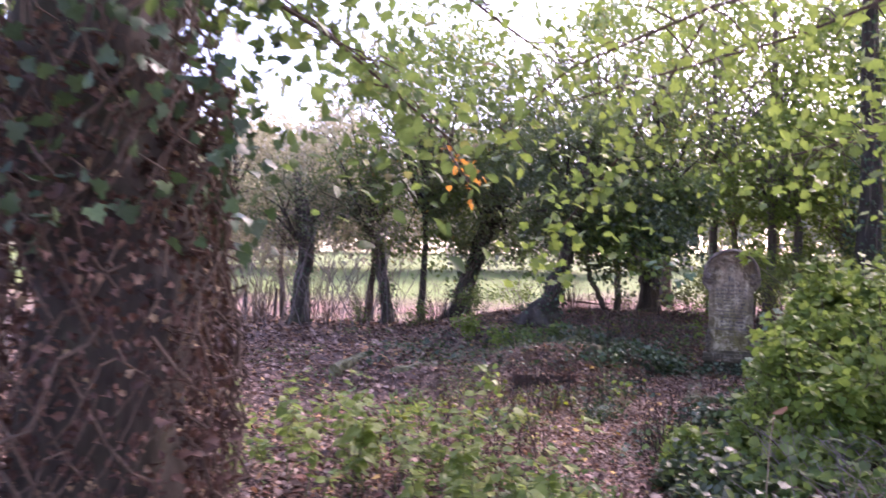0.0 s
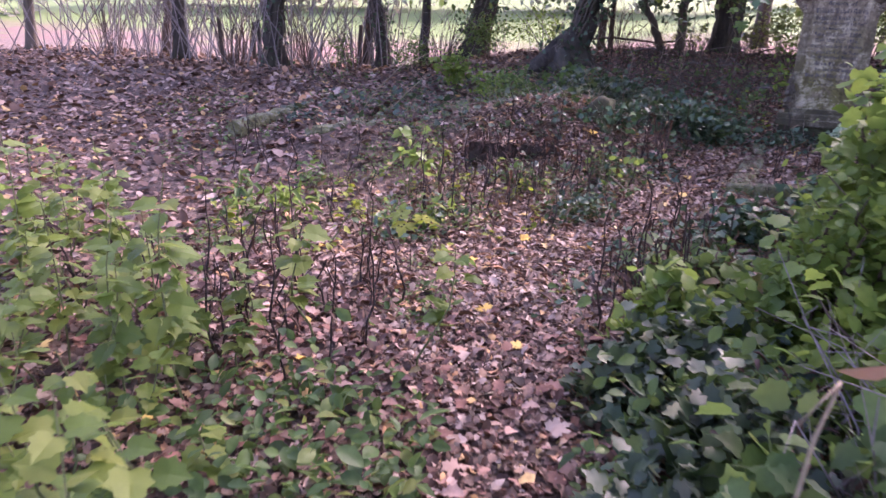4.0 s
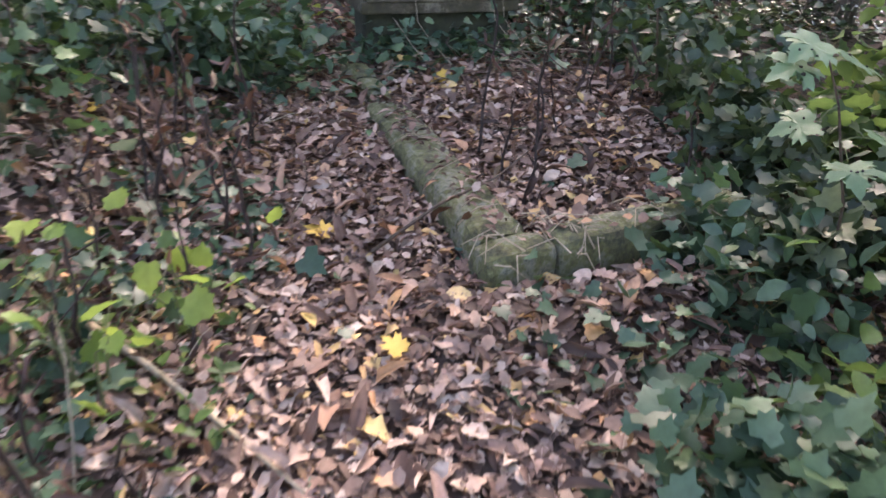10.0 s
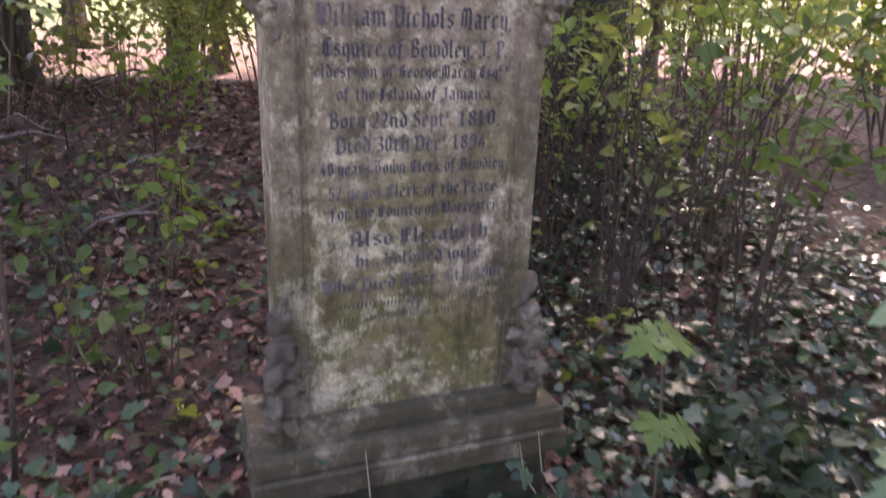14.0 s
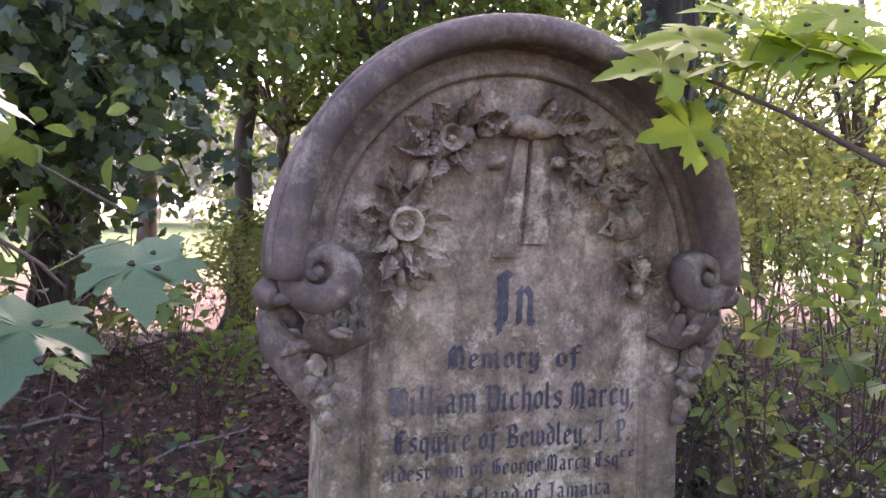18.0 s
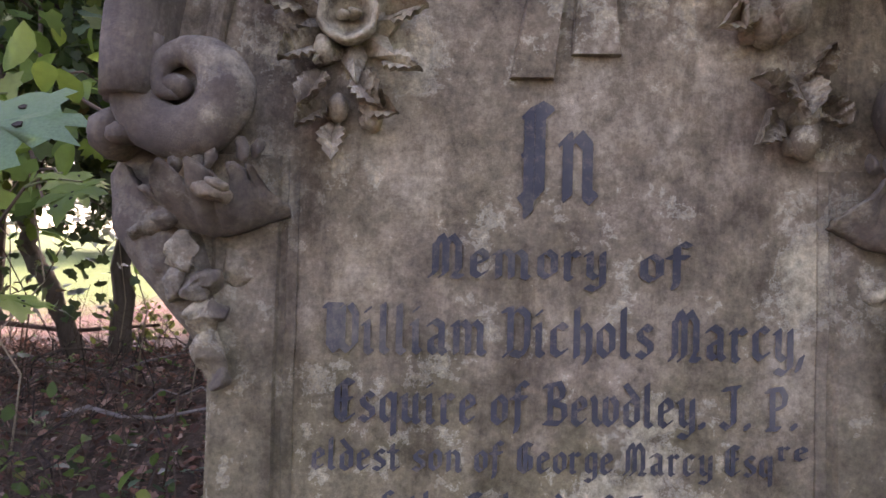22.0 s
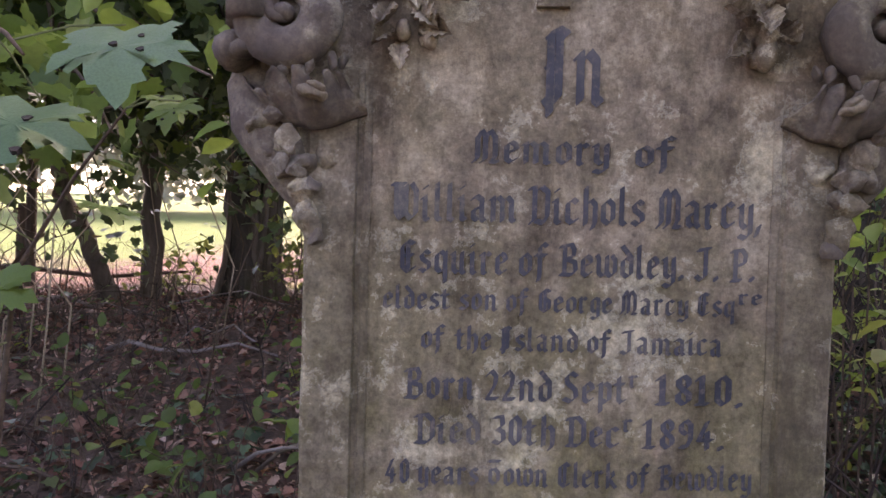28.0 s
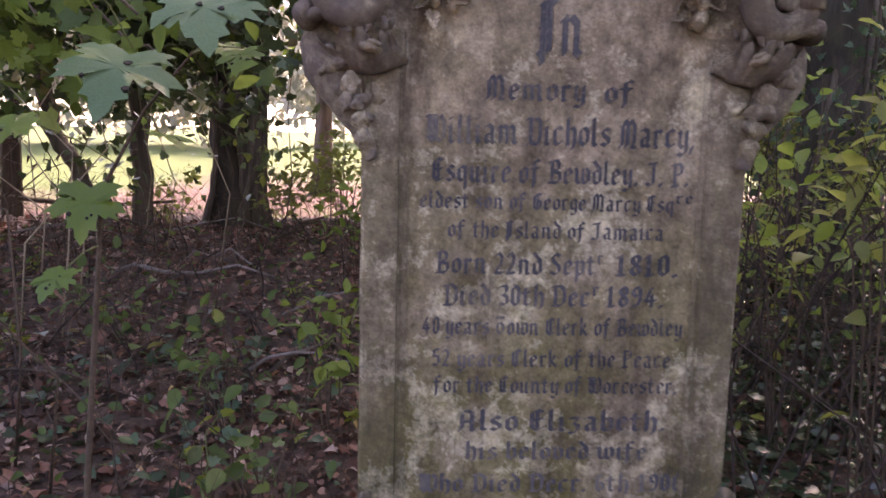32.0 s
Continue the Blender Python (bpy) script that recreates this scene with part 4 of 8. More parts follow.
# lettering: black letter drawn with a broad pen, each letter a part of the stone
# strokes of each letter as lines of x,z points; a small letter stands 5 high, a capital 7
PEN = {
    "a": "0.6,4.2 1.5,4.7 2.6,4.1 2.6,0.7 3.1,0.3/2.6,2.9 0.9,2.2 0.9,0.9 1.6,0.4 2.6,1.1", "b": "0.8,6.8 0.8,0.9 1.8,0.4 2.8,1.0 2.8,3.9 2.0,4.5 0.8,3.6",
    "c": "2.7,4.1 1.9,4.6 0.8,3.9 0.8,1.0 1.6,0.4 2.7,1.0", "d": "0.7,6.7 2.8,4.4 2.8,1.0 1.9,0.4 0.8,1.0 0.8,3.6 1.8,4.4 2.6,4.0",
    "e": "0.9,2.3 2.7,3.2 2.5,4.1 1.7,4.6 0.8,3.8 0.8,1.0 1.6,0.4 2.6,1.1", "f": "2.8,6.3 2.0,6.8 1.2,6.0 1.2,0.2 0.9,-0.9/0.2,4.4 2.5,4.4",
    "g": "2.6,4.3 1.6,4.6 0.8,3.8 0.8,1.2 1.6,0.6 2.6,1.4/2.6,4.5 2.6,-0.6 1.6,-1.4 0.6,-1.0", "h": "0.8,6.8 0.8,0.3/0.8,3.6 2.0,4.6 2.8,3.8 2.8,0.6 2.2,-0.5",
    "i": "0.4,4.2 0.9,4.5 0.9,0.6 1.5,0.3/0.8,6.0 1.1,6.2", "k": "0.8,6.8 0.8,0.3/0.8,3.4 2.2,4.5 2.4,3.4 0.9,2.5/1.3,2.6 2.6,0.9 3.2,0.4",
    "l": "0.9,6.8 0.9,0.7 1.6,0.3", "m": "0.4,4.2 0.9,4.5 0.9,0.4/0.9,3.7 2.0,4.6 2.8,3.9 2.8,0.4/2.8,3.7 3.9,4.6 4.7,3.9 4.7,0.6 5.3,0.3",
    "n": "0.4,4.2 0.9,4.5 0.9,0.4/0.9,3.7 2.0,4.6 2.9,3.9 2.9,0.6 3.5,0.3", "o": "0.8,3.8 0.8,1.1 1.8,0.4 2.8,1.2 2.8,3.8 1.8,4.6 0.8,3.8",
    "p": "0.4,4.2 0.9,4.5 0.9,-1.7/0.9,3.7 2.0,4.6 2.9,3.9 2.9,1.1 2.0,0.4 0.9,0.9", "q": "2.8,4.5 2.8,-1.7/2.8,3.9 1.8,4.6 0.8,3.8 0.8,1.1 1.6,0.4 2.8,1.1",
    "r": "0.4,4.2 0.9,4.5 0.9,0.6 1.4,0.3/0.9,3.6 1.9,4.6 2.5,4.1", "s": "2.6,4.1 1.7,4.6 0.8,3.8 1.0,3.0 2.6,2.0 2.6,1.1 1.6,0.4 0.6,0.9",
    "t": "1.1,5.8 1.1,0.9 1.7,0.4 2.4,0.9/0.2,4.4 2.2,4.4", "u": "0.4,4.2 0.9,4.5 0.9,1.0 1.6,0.4 2.8,1.2/2.8,4.5 2.8,0.6 3.4,0.3",
    "v": "0.5,4.7 0.9,4.0 0.9,1.2 1.8,0.4 2.8,1.3 2.8,3.8 2.1,4.7", "w": "0.5,4.7 0.9,4.0 0.9,1.1 1.7,0.4 2.8,1.2/2.8,4.5 2.8,1.1 3.7,0.4 4.7,1.3 4.7,3.8 4.0,4.7",
    "y": "0.4,4.2 0.9,4.5 0.9,1.1 1.7,0.5 2.8,1.3/2.8,4.5 2.8,-0.5 1.7,-1.4 0.5,-1.0", "z": "0.6,4.3 2.6,4.4 1.4,2.6 2.6,1.8 2.4,0.4 1.2,-0.6 0.4,-0.2",
    "A": "0.6,5.6 1.8,6.7 3.4,6.0 3.4,0.6 4.0,0.3/1.1,5.4 1.1,1.2 0.4,0.3/1.1,3.2 3.4,3.2", "B": "1.2,6.5 1.2,0.5/0.2,6.2 2.8,6.7 3.4,5.6 3.2,4.3 1.4,3.7/1.4,3.7 3.6,3.1 3.8,1.4 2.8,0.4 0.3,0.5",
    "C": "3.6,6.0 2.4,6.7 0.9,5.6 0.9,1.4 2.2,0.4 3.6,1.2/2.3,6.3 2.3,1.0", "D": "1.2,6.5 1.2,0.6/0.2,6.3 2.6,6.7 3.9,5.4 3.9,1.6 2.6,0.4 0.3,0.5",
    "E": "3.5,6.2 2.2,6.7 0.9,5.6 0.9,1.4 2.2,0.4 3.6,1.2/0.9,3.6 3.2,3.8/2.2,6.3 2.2,0.9", "G": "3.6,6.2 2.2,6.7 0.9,5.4 0.9,1.4 2.2,0.4 3.5,1.2 3.5,3.4 2.4,3.9/2.2,6.3 2.2,1.0",
    "I": "0.5,6.2 1.8,6.7 2.8,6.3/1.9,6.5 1.9,0.8 0.9,0.1 0.2,0.7/0.5,3.6 2.0,3.6/0.8,6.3 0.8,-0.6", "J": "0.7,6.3 3.4,6.7/2.5,6.5 2.5,1.0 1.4,0.2 0.3,0.9",
    "M": "0.9,5.6 0.9,1.0 0.2,0.2/0.9,5.0 1.7,6.8 2.4,5.6 2.4,0.8 1.7,0.2/2.4,5.0 3.3,6.8 4.3,5.4 4.3,1.4 3.6,0.3 4.7,0.2", "N": "0.1,6.3 1.2,6.6 1.2,0.9 0.4,0.2/1.2,5.6 2.6,6.7 3.9,5.8 3.9,1.6 3.0,0.2 1.5,0.6",
    "P": "1.3,6.5 1.3,0.5/0.3,6.3 2.8,6.7 3.6,5.6 3.4,4.0 1.5,3.3/0.4,0.3 2.4,0.4", "S": "3.3,6.0 2.0,6.7 0.9,5.6 1.2,4.4 3.0,3.0 3.2,1.4 2.0,0.4 0.4,1.0",
    "T": "0.3,6.6 3.7,6.6/0.9,4.4 0.9,1.4 2.0,0.4 3.2,1.4 3.2,3.6 2.2,4.6 1.2,4.2", "W": "0.1,6.5 2.6,6.5/0.9,6.3 0.9,1.4 1.9,0.4 2.9,1.2/2.9,6.2 2.9,1.2 3.9,0.4 5.0,1.4 5.0,5.4 4.1,6.6/1.9,6.3 1.9,0.8",
    "0": "0.8,5.6 0.8,1.4 1.7,0.4 2.6,1.4 2.6,5.6 1.7,6.6 0.8,5.6", "1": "0.5,5.6 1.3,6.5 1.3,0.5/0.5,0.4 2.2,0.4", "2": "0.6,5.6 1.6,6.6 2.6,5.4 2.4,3.6 0.8,0.9 0.7,0.5 2.9,0.6",
    "3": "0.5,6.2 2.2,6.5 2.4,4.6 1.3,3.7 2.5,3.0 2.6,1.4 1.6,0.4 0.5,1.0", "4": "2.2,6.5 0.6,2.4 3.1,2.4/2.2,4.2 2.2,0.4", "5": "2.7,6.5 0.9,6.4 0.8,3.9 2.4,3.9 2.6,1.4 1.6,0.4 0.5,1.0",
    "6": "2.5,6.3 1.4,6.2 0.8,4.4 0.8,1.3 1.7,0.4 2.6,1.4 2.6,2.9 1.7,3.6 0.9,2.8", "8": "1.7,3.6 0.9,4.6 0.9,5.8 1.7,6.6 2.5,5.8 2.5,4.6 0.8,2.5 0.8,1.3 1.7,0.4 2.6,1.3 2.6,2.6 1.7,3.6",
    "9": "2.5,4.1 1.7,3.5 0.8,4.3 0.8,5.7 1.7,6.6 2.6,5.6 2.6,2.4 1.8,0.6 0.7,0.7", ".": "0.5,0.3 0.9,0.3 0.9,0.7 0.5,0.7", ",": "0.9,0.8 0.7,0.3 0.2,-1.0"}


def hull(points):
    """Convex outline of flat points."""
    pts = sorted(set(points))

    def half(seq):
        out = []
        for p in seq:
            while len(out) > 1 and (out[-1][0] - out[-2][0]) * (p[1] - out[-2][1]) - (out[-1][1] - out[-2][1]) * (p[0] - out[-2][0]) <= 1e-9:
                out.pop()
            out.append(p)
        return out[:-1]
    return half(pts) + half(pts[::-1])


def letters(text, x0, x1, base, height):
    nib_a, nib_l, nib_w = radians(36), 0.56, 0.13
    ca, sa = math.cos(nib_a), math.sin(nib_a)
    nib = [(u * ca - w * sa, u * sa + w * ca) for u, w in ((-nib_l, -nib_w), (nib_l, -nib_w), (nib_l, nib_w), (-nib_l, nib_w))]
    at, placed = 0.0, []
    for ch in text:
        if ch == " ":
            at += 2.0
            continue
        strokes = [[tuple(float(c) for c in p.split(",")) for p in line.split()] for line in PEN[ch].split("/")]
        placed.append((at, strokes))
        at += max(x for line in strokes for x, z in line) + 1.0
    sx, sz = (x1 - x0) / (at - 0.6), height / 6.9
    r = np.random.default_rng(len(text) * 31 + int(abs(base) * 1000))
    for off, strokes in placed:
        verts, faces, layer = [], [], 0
        slip, rise = float(r.normal(0, 0.05)), float(r.normal(0, 0.06))
        for line in strokes:
            for p, q in zip(line, line[1:]):
                ring = hull([(round(e[0] + dx, 4), round(e[1] + dz, 4)) for e in (p, q) for dx, dz in nib])
                k = len(verts)
                verts += [(x0 + (off + slip + x) * sx, -0.052 - 0.00012 * layer, base + (z + rise) * sz) for x, z in ring]
                faces.append(tuple(range(k, k + len(ring))))
                layer += 1
        attach("letter", mesh_of("letter", verts, faces), PAINT, stone)


for row in (("In", -0.052, 0.03, 1.637, 0.108), ("Memory", -0.147, 0.04, 1.556, 0.045), ("of", 0.075, 0.133, 1.556, 0.043), ("William Nichols Marcy,", -0.256, 0.255, 1.474, 0.053), ("Esquire of Bewdley. J. P.", -0.245, 0.248, 1.402, 0.046),
            ("eldest son of George Marcy Esq", -0.266, 0.222, 1.352, 0.033), ("re", 0.226, 0.26, 1.37, 0.022), ("of the Island of Jamaica", -0.212, 0.206, 1.297, 0.034), ("Born 22nd Sept", -0.232, 0.075, 1.227, 0.044), ("r", 0.079, 0.092, 1.25, 0.026), ("1810.", 0.115, 0.238, 1.227, 0.044), ("Died 30th Dec", -0.217, 0.068, 1.165, 0.043), ("r", 0.072, 0.086, 1.188, 0.026), ("1894.", 0.1, 0.214, 1.165, 0.043),
            ("40 years Town Clerk of Bewdley", -0.257, 0.254, 1.108, 0.036), ("52 years Clerk of the Peace", -0.236, 0.236, 1.044, 0.036), ("for the County of Worcester.", -0.232, 0.252, 0.991, 0.035), ("Also Elizabeth.", -0.182, 0.232, 0.914, 0.044),
            ("his beloved wife", -0.166, 0.2, 0.855, 0.038), ("Who Died Decr. 6th 1900.", -0.257, 0.288, 0.787, 0.039)):
    letters(*row)
# two last lines worn past reading
for base, xs in ((0.737, ((-0.22, -0.1), (-0.085, -0.03), (-0.015, 0.035), (0.05, 0.13), (0.15, 0.22))), (0.697, ((-0.21, -0.15), (-0.135, -0.05), (-0.03, 0.06), (0.075, 0.13)))):
    bm = bmesh.new()
    for a, b in xs:
        n = int((b - a) / 0.011)
        for k in range(n):
            x = a + (b - a) * k / n
            bmesh.ops.create_cube(bm, size=1, matrix=Matrix.LocRotScale((x, -0.0025, base + 0.006 + 0.002 * (k % 3)), Euler((0, 0.25, 0)), (0.0042, 0.001, 0.011 + 0.004 * (k % 2))))
    stone_part("inscription_line", bm, "two faint lines of lettering worn past reading", mat=PAINT)


# ---- the kerb of the grave ----
def kerb_bm(p, q, width, height, rough=0.012):
    """A long kerb stone from p to q with chamfered, worn upper edges."""
    p, q = Vector(p), Vector(q)
    d = (q - p)
    length = d.length
    d.normalize()
    w = Vector((d.y, -d.x, 0)).normalized()
    prof = [(-0.54, -1.8), (-0.52, -0.45), (-0.46, -0.16), (-0.36, -0.02), (-0.1, 0.03), (0.2, 0.0), (0.4, -0.05), (0.48, -0.2), (0.52, -0.45), (0.54, -1.8)]
    n = max(8, int(length / 0.05))
    bm = bmesh.new()
    rows = []
    for i in range(n + 1):
        c = p + d * (length * i / n)
        end = max(0.0, 1 - min(i, n - i) * length / n / 0.05)
        rows.append([bm.verts.new(c + w * (a * width * (1 - 0.12 * end)) + Vector((0, 0, b * height - 0.014 * end))) for a, b in prof])
    for a, b in zip(rows, rows[1:]):
        for k in range(len(prof)):
            j = (k + 1) % len(prof)
            bm.faces.new((a[k], a[j], b[j], b[k]))
    bm.faces.new(rows[0]), bm.faces.new(rows[-1][::-1])
    bmesh.ops.recalc_face_normals(bm, faces=bm.faces[:])
    bmesh.ops.subdivide_edges(bm, edges=bm.edges[:], cuts=1, use_grid_fill=True)
    worn(bm, rough, 5)
    return worn(bm, rough * 0.5, 19)


kerb = empty("grave_kerb", pose(-0.62, -2.35, -0.2), "mossy stone kerb round the grave, half sunk in leaves", "kerb")
for p, q, w, name in (((-0.556, -2.31, -0.045), (-0.565, -0.91, -0.015), 0.195, "side_stone"), ((-0.557, -0.83, 0.0), (-0.566, -0.56, 0.014), 0.125, "side_stone"), ((-0.558, -0.53, 0.012), (-0.585, -0.3, 0.03), 0.145, "side_stone"), ((-0.66, -2.375, -0.068), (-0.435, -2.37, -0.05), 0.15, "corner_stone"), ((-0.425, -2.385, -0.04), (0.36, -2.27, -0.035), 0.14, "end_stone")):
    bm = kerb_bm(p, q, w, 0.11, 0.009)
    bmesh.ops.translate(bm, verts=bm.verts[:], vec=(0.62, 2.35, 0.2))
    part(name, bm, KERB, kerb)
# dead leaves and withered root strands caught on the kerb
r = np.random.default_rng(388)
p = np.concatenate([np.stack([r.normal(-0.56, 0.07, 26), r.uniform(-2.3, -0.6, 26), r.uniform(-0.025, 0.0, 26)], -1), np.stack([r.normal(-0.48, 0.09, 14), r.normal(-2.33, 0.06, 14), r.uniform(-0.04, -0.02, 14)], -1), np.stack([r.uniform(-0.4, 0.3, 12), r.normal(-2.33, 0.05, 12), r.uniform(-0.03, -0.015, 12)], -1)])
p[:26, 2] += 0.03 * (p[:26, 1] + 2.3) / 1.7
ob = new("kerb_leaves", stamped("kerb_leaves", *CRUMPLED, p, turns(len(p), 0.4, r), r.uniform(0.03, 0.06, len(p))))
ob.data.materials.append(LITTER)
tagged(ob, "dead leaves lying on the mossy kerb", "leaves", kind="stuff")
bits = []
for k in range(28):
    x, y = (float(r.normal(-0.5, 0.14)), float(r.normal(-2.4, 0.07))) if k % 3 else (float(r.uniform(-0.4, 0.3)), float(r.normal(-2.4, 0.04)))
    a, ln = float(r.uniform(0, 6.283)), float(r.uniform(0.05, 0.16))
    bits.append(tube([(x, y, -0.03), (x + 0.5 * ln * math.cos(a), y + 0.5 * ln * math.sin(a), -0.015), (x + ln * math.cos(a + 0.5), y + ln * math.sin(a + 0.5), -0.07)], [0.003, 0.0025, 0.0012], 4, 0.1, r))
ob = new("root_strands", mesh_of("root_strands", *merged(bits)))
ob.data.materials.append(DRY)
tagged(ob, "pale withered root strands over the kerb corner", "roots", kind="stuff")
# a low kerb of another grave, dark and buried under leaves
kerb2 = empty("sunken_grave_kerb", pose(-3.0, -2.2, -0.1), "low dark stone kerb buried under dead leaves", "kerb")
for p, q, w, h in (((-3.25, -2.5, 0.085), (-2.4, -2.1, 0.1), 0.22, 0.22),):
    bm = kerb_bm(p, q, w, h, 0.03)
    bmesh.ops.translate(bm, verts=bm.verts[:], vec=(3.0, 2.2, 0.1))
    part("side_stone", bm, LEDGEDARK, kerb2)
kerb3 = empty("far_grave_kerb", pose(-5.6, -2.5, -0.1), "low mossy kerb stones lying among leaves", "kerb")
for p, q in (((-6.4, -2.72, 0.03), (-6.52, -0.95, 0.11)), ((-5.35, -2.6, 0.03), (-4.75, -2.05, 0.11))):
    bm = kerb_bm(p, q, 0.18, 0.16, 0.04)
    bmesh.ops.translate(bm, verts=bm.verts[:], vec=(5.6, 2.5, 0.1))
    part("side_stone", bm, KERB, kerb3)


# ---- trees ----
def limbs_and_leaves(seed, top, height, spread_r, clumps, leaves, leaf, size, tilt=0.7, sigma=0.34, low=0.0, squash=1.0):
    """Crown clumps round the point top, with the limbs that reach them."""
    r = np.random.default_rng(seed)
    clumps, leaves, size = int(clumps * 1.5), int(leaves * 1.35), size * 1.2
    d = r.normal(size=(clumps, 3))
    d /= np.linalg.norm(d, axis=1)[:, None]
    d *= r.uniform(0.45, 1.0, (clumps, 1)) ** 0.6
    c = np.asarray(top) + d * [spread_r, spread_r * squash, height / 2] + [0, 0, low]
    c[:, :2] += r.normal(0, 0.2, (clumps, 2))
    which = r.integers(0, clumps, leaves)
    weight = r.uniform(0.5, 1.4, clumps)
    p = c[which] + r.normal(0, sigma, (leaves, 3)) * weight[which][:, None] * [1, 1, 0.75]
    limbs = []
    hub = Vector(top) - Vector((0, 0, height * 0.35))
    for k in range(0, clumps, 4):
        e = Vector(c[k])
        m1 = hub.lerp(e, 0.35) + Vector(r.normal(0, 0.12, 3)) + Vector((0, 0, 0.1 * height))
        m2 = hub.lerp(e, 0.7) + Vector(r.normal(0, 0.15, 3)) + Vector((0, 0, 0.06 * height))
        limbs.append(tube([hub, m1, m2, e], [0.05, 0.03, 0.018, 0.006], 5, 0.1, r))
    me = stamped("crown", leaf[0], leaf[1], p, turns(leaves, tilt, r), r.uniform(0.7, 1.3, leaves) * size)
    return limbs, me


def tree(x, y, line, radii, top, height, spread_r, clumps, leaves, size, crown, bark, label, seed, ivy=0, ivy_top=3.0, sides=12, leaf=None, name="tree", squash=1.0, low=0.0, sigma=0.34, ivy_r=1.0):
    """line: trunk points above the ground at (x, y); top: the crown's centre, both from the tree's foot."""
    r = np.random.default_rng(seed)
    foot = float(ground_z(x, y))
    t = empty(name, pose(x, y, foot), label, "tree")
    fine, fr = [], []
    for i in range(len(line) - 1):
        for s in np.linspace(0, 1, 6, endpoint=False):
            q = Vector(line[i]).lerp(Vector(line[i + 1]), float(s)) + Vector((*r.normal(0, 0.18 * radii[i], 2), 0))
            fine.append(q), fr.append(radii[i] + (radii[i + 1] - radii[i]) * s)
    fine.append(Vector(line[-1])), fr.append(radii[-1])
    fine[0] = Vector(line[0]) - Vector((0, 0, 0.25))
    fr[0] *= 1.5 if radii[0] > 0.1 else 1.15
    if len(fr) > 2:
        fr[1] *= 1.22 if radii[0] > 0.1 else 1.05
    v, f = tube(fine, fr, sides, 0.09, r, 4)
    attach("trunk", mesh_of("trunk", v, f, True), bark, t)
    bits = []
    for k in range(5 if radii[0] > 0.1 else 0):
        a = 6.283 * k / 5 + float(r.uniform(0, 1))
        w = radii[0]
        v, f = (tube([(0.3 * w * math.cos(a), 0.3 * w * math.sin(a), 0.3), (1.2 * w * math.cos(a), 1.2 * w * math.sin(a), 0.06), (2.3 * w * math.cos(a + 0.2), 2.3 * w * math.sin(a + 0.2), -0.1)], [w * 0.5, w * 0.36, w * 0.14], 6, 0.1, r))
        attach("root", mesh_of("root", v, f, True), bark, t)
    if leaves:
        limbs, me = limbs_and_leaves(seed + 1, top, height, spread_r, clumps, leaves, leaf or DIAMOND, size, sigma=sigma, squash=squash, low=low)
        for v, f in limbs:
            attach("limb", mesh_of("limb", v, f, True), bark, t)
        attach("crown", me, crown, t)
    if ivy:
        k = r.integers(0, len(fine), ivy)
        p = np.array([fine[i] for i in k]) + r.normal(0, 0.05, (ivy, 3)) * [1, 1, 4]
        a = r.uniform(0, 6.283, ivy)
        rad = np.array([fr[i] for i in k]) * r.uniform(0.95, 1.5, ivy) * ivy_r
        p[:, 0] += rad * np.cos(a)
        p[:, 1] += rad * np.sin(a)
        keep = p[:, 2] < ivy_top
        p = p[keep]
        attach("ivy", stamped("ivy", *IVYLEAF, p, turns(len(p), 1.1, r), r.uniform(0.05, 0.09, len(p))), IVY, t, "glossy dark ivy climbing the trunk")
        # ivy stems
        for j in range(7):
            a0 = float(r.uniform(0, 6.283))
            v, f = (tube([fine[i] + Vector((math.cos(a0 + 0.1 * i), math.sin(a0 + 0.1 * i), 0)) * fr[i] * 1.04 for i in range(0, len(fine), 2)], [0.018] * len(fine[::2]), 5, 0.2, r))
            attach("ivy_stem", mesh_of("ivy_stem", v, f, True), BARK_PALE, t, "twisting brown ivy stem")
    return t


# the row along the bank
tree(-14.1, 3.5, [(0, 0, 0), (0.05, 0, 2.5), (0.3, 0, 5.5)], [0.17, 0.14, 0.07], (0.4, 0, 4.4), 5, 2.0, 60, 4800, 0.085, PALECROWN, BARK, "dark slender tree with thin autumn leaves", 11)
tree(-11.0, 3.3, [(0, 0, 0), (0.1, 0, 1.2), (0.2, 0, 2.6), (-0.2, 0, 4.2)], [0.24, 0.2, 0.19, 0.08], (-0.1, 0, 3.3), 2.8, 1.6, 44, 2000, 0.08, DARKCROWN, BARK, "low dark tree swathed in ivy", 12, 700, 3.0)
tree(-8.8, 4.4, [(0, 0, 0), (-0.1, 0, 1.0), (-0.4, 0, 2.2), (-0.9, 0, 3.6)], [0.17, 0.14, 0.13, 0.06], (-0.6, 0, 3.7), 3.6, 1.7, 54, 2800, 0.08, DARKCROWN, BARK, "leaning dark tree with an ivy crown", 13, 500, 3.0)
tree(-7.8, 4.5, [(0, 0, 0), (0.02, 0, 2.5), (-0.1, 0, 5.5)], [0.1, 0.08, 0.05], (0.1, 0, 5.4), 7.4, 2.5, 90, 10500, 0.11, CROWN, BARK, "slim straight tree with green leaves", 14)
tree(-6.9, 4.9, [(0, 0, 0), (0.3, 0, 1.2), (0.8, 0, 2.4), (1.3, 0, 4.5)], [0.26, 0.24, 0.2, 0.1], (1.0, -0.2, 4.2), 5.6, 2.3, 80, 10500, 0.09, DARKCROWN, BARK, "thick leaning tree smothered in dark ivy", 15, 1100, 3.4, ivy_r=1.3)
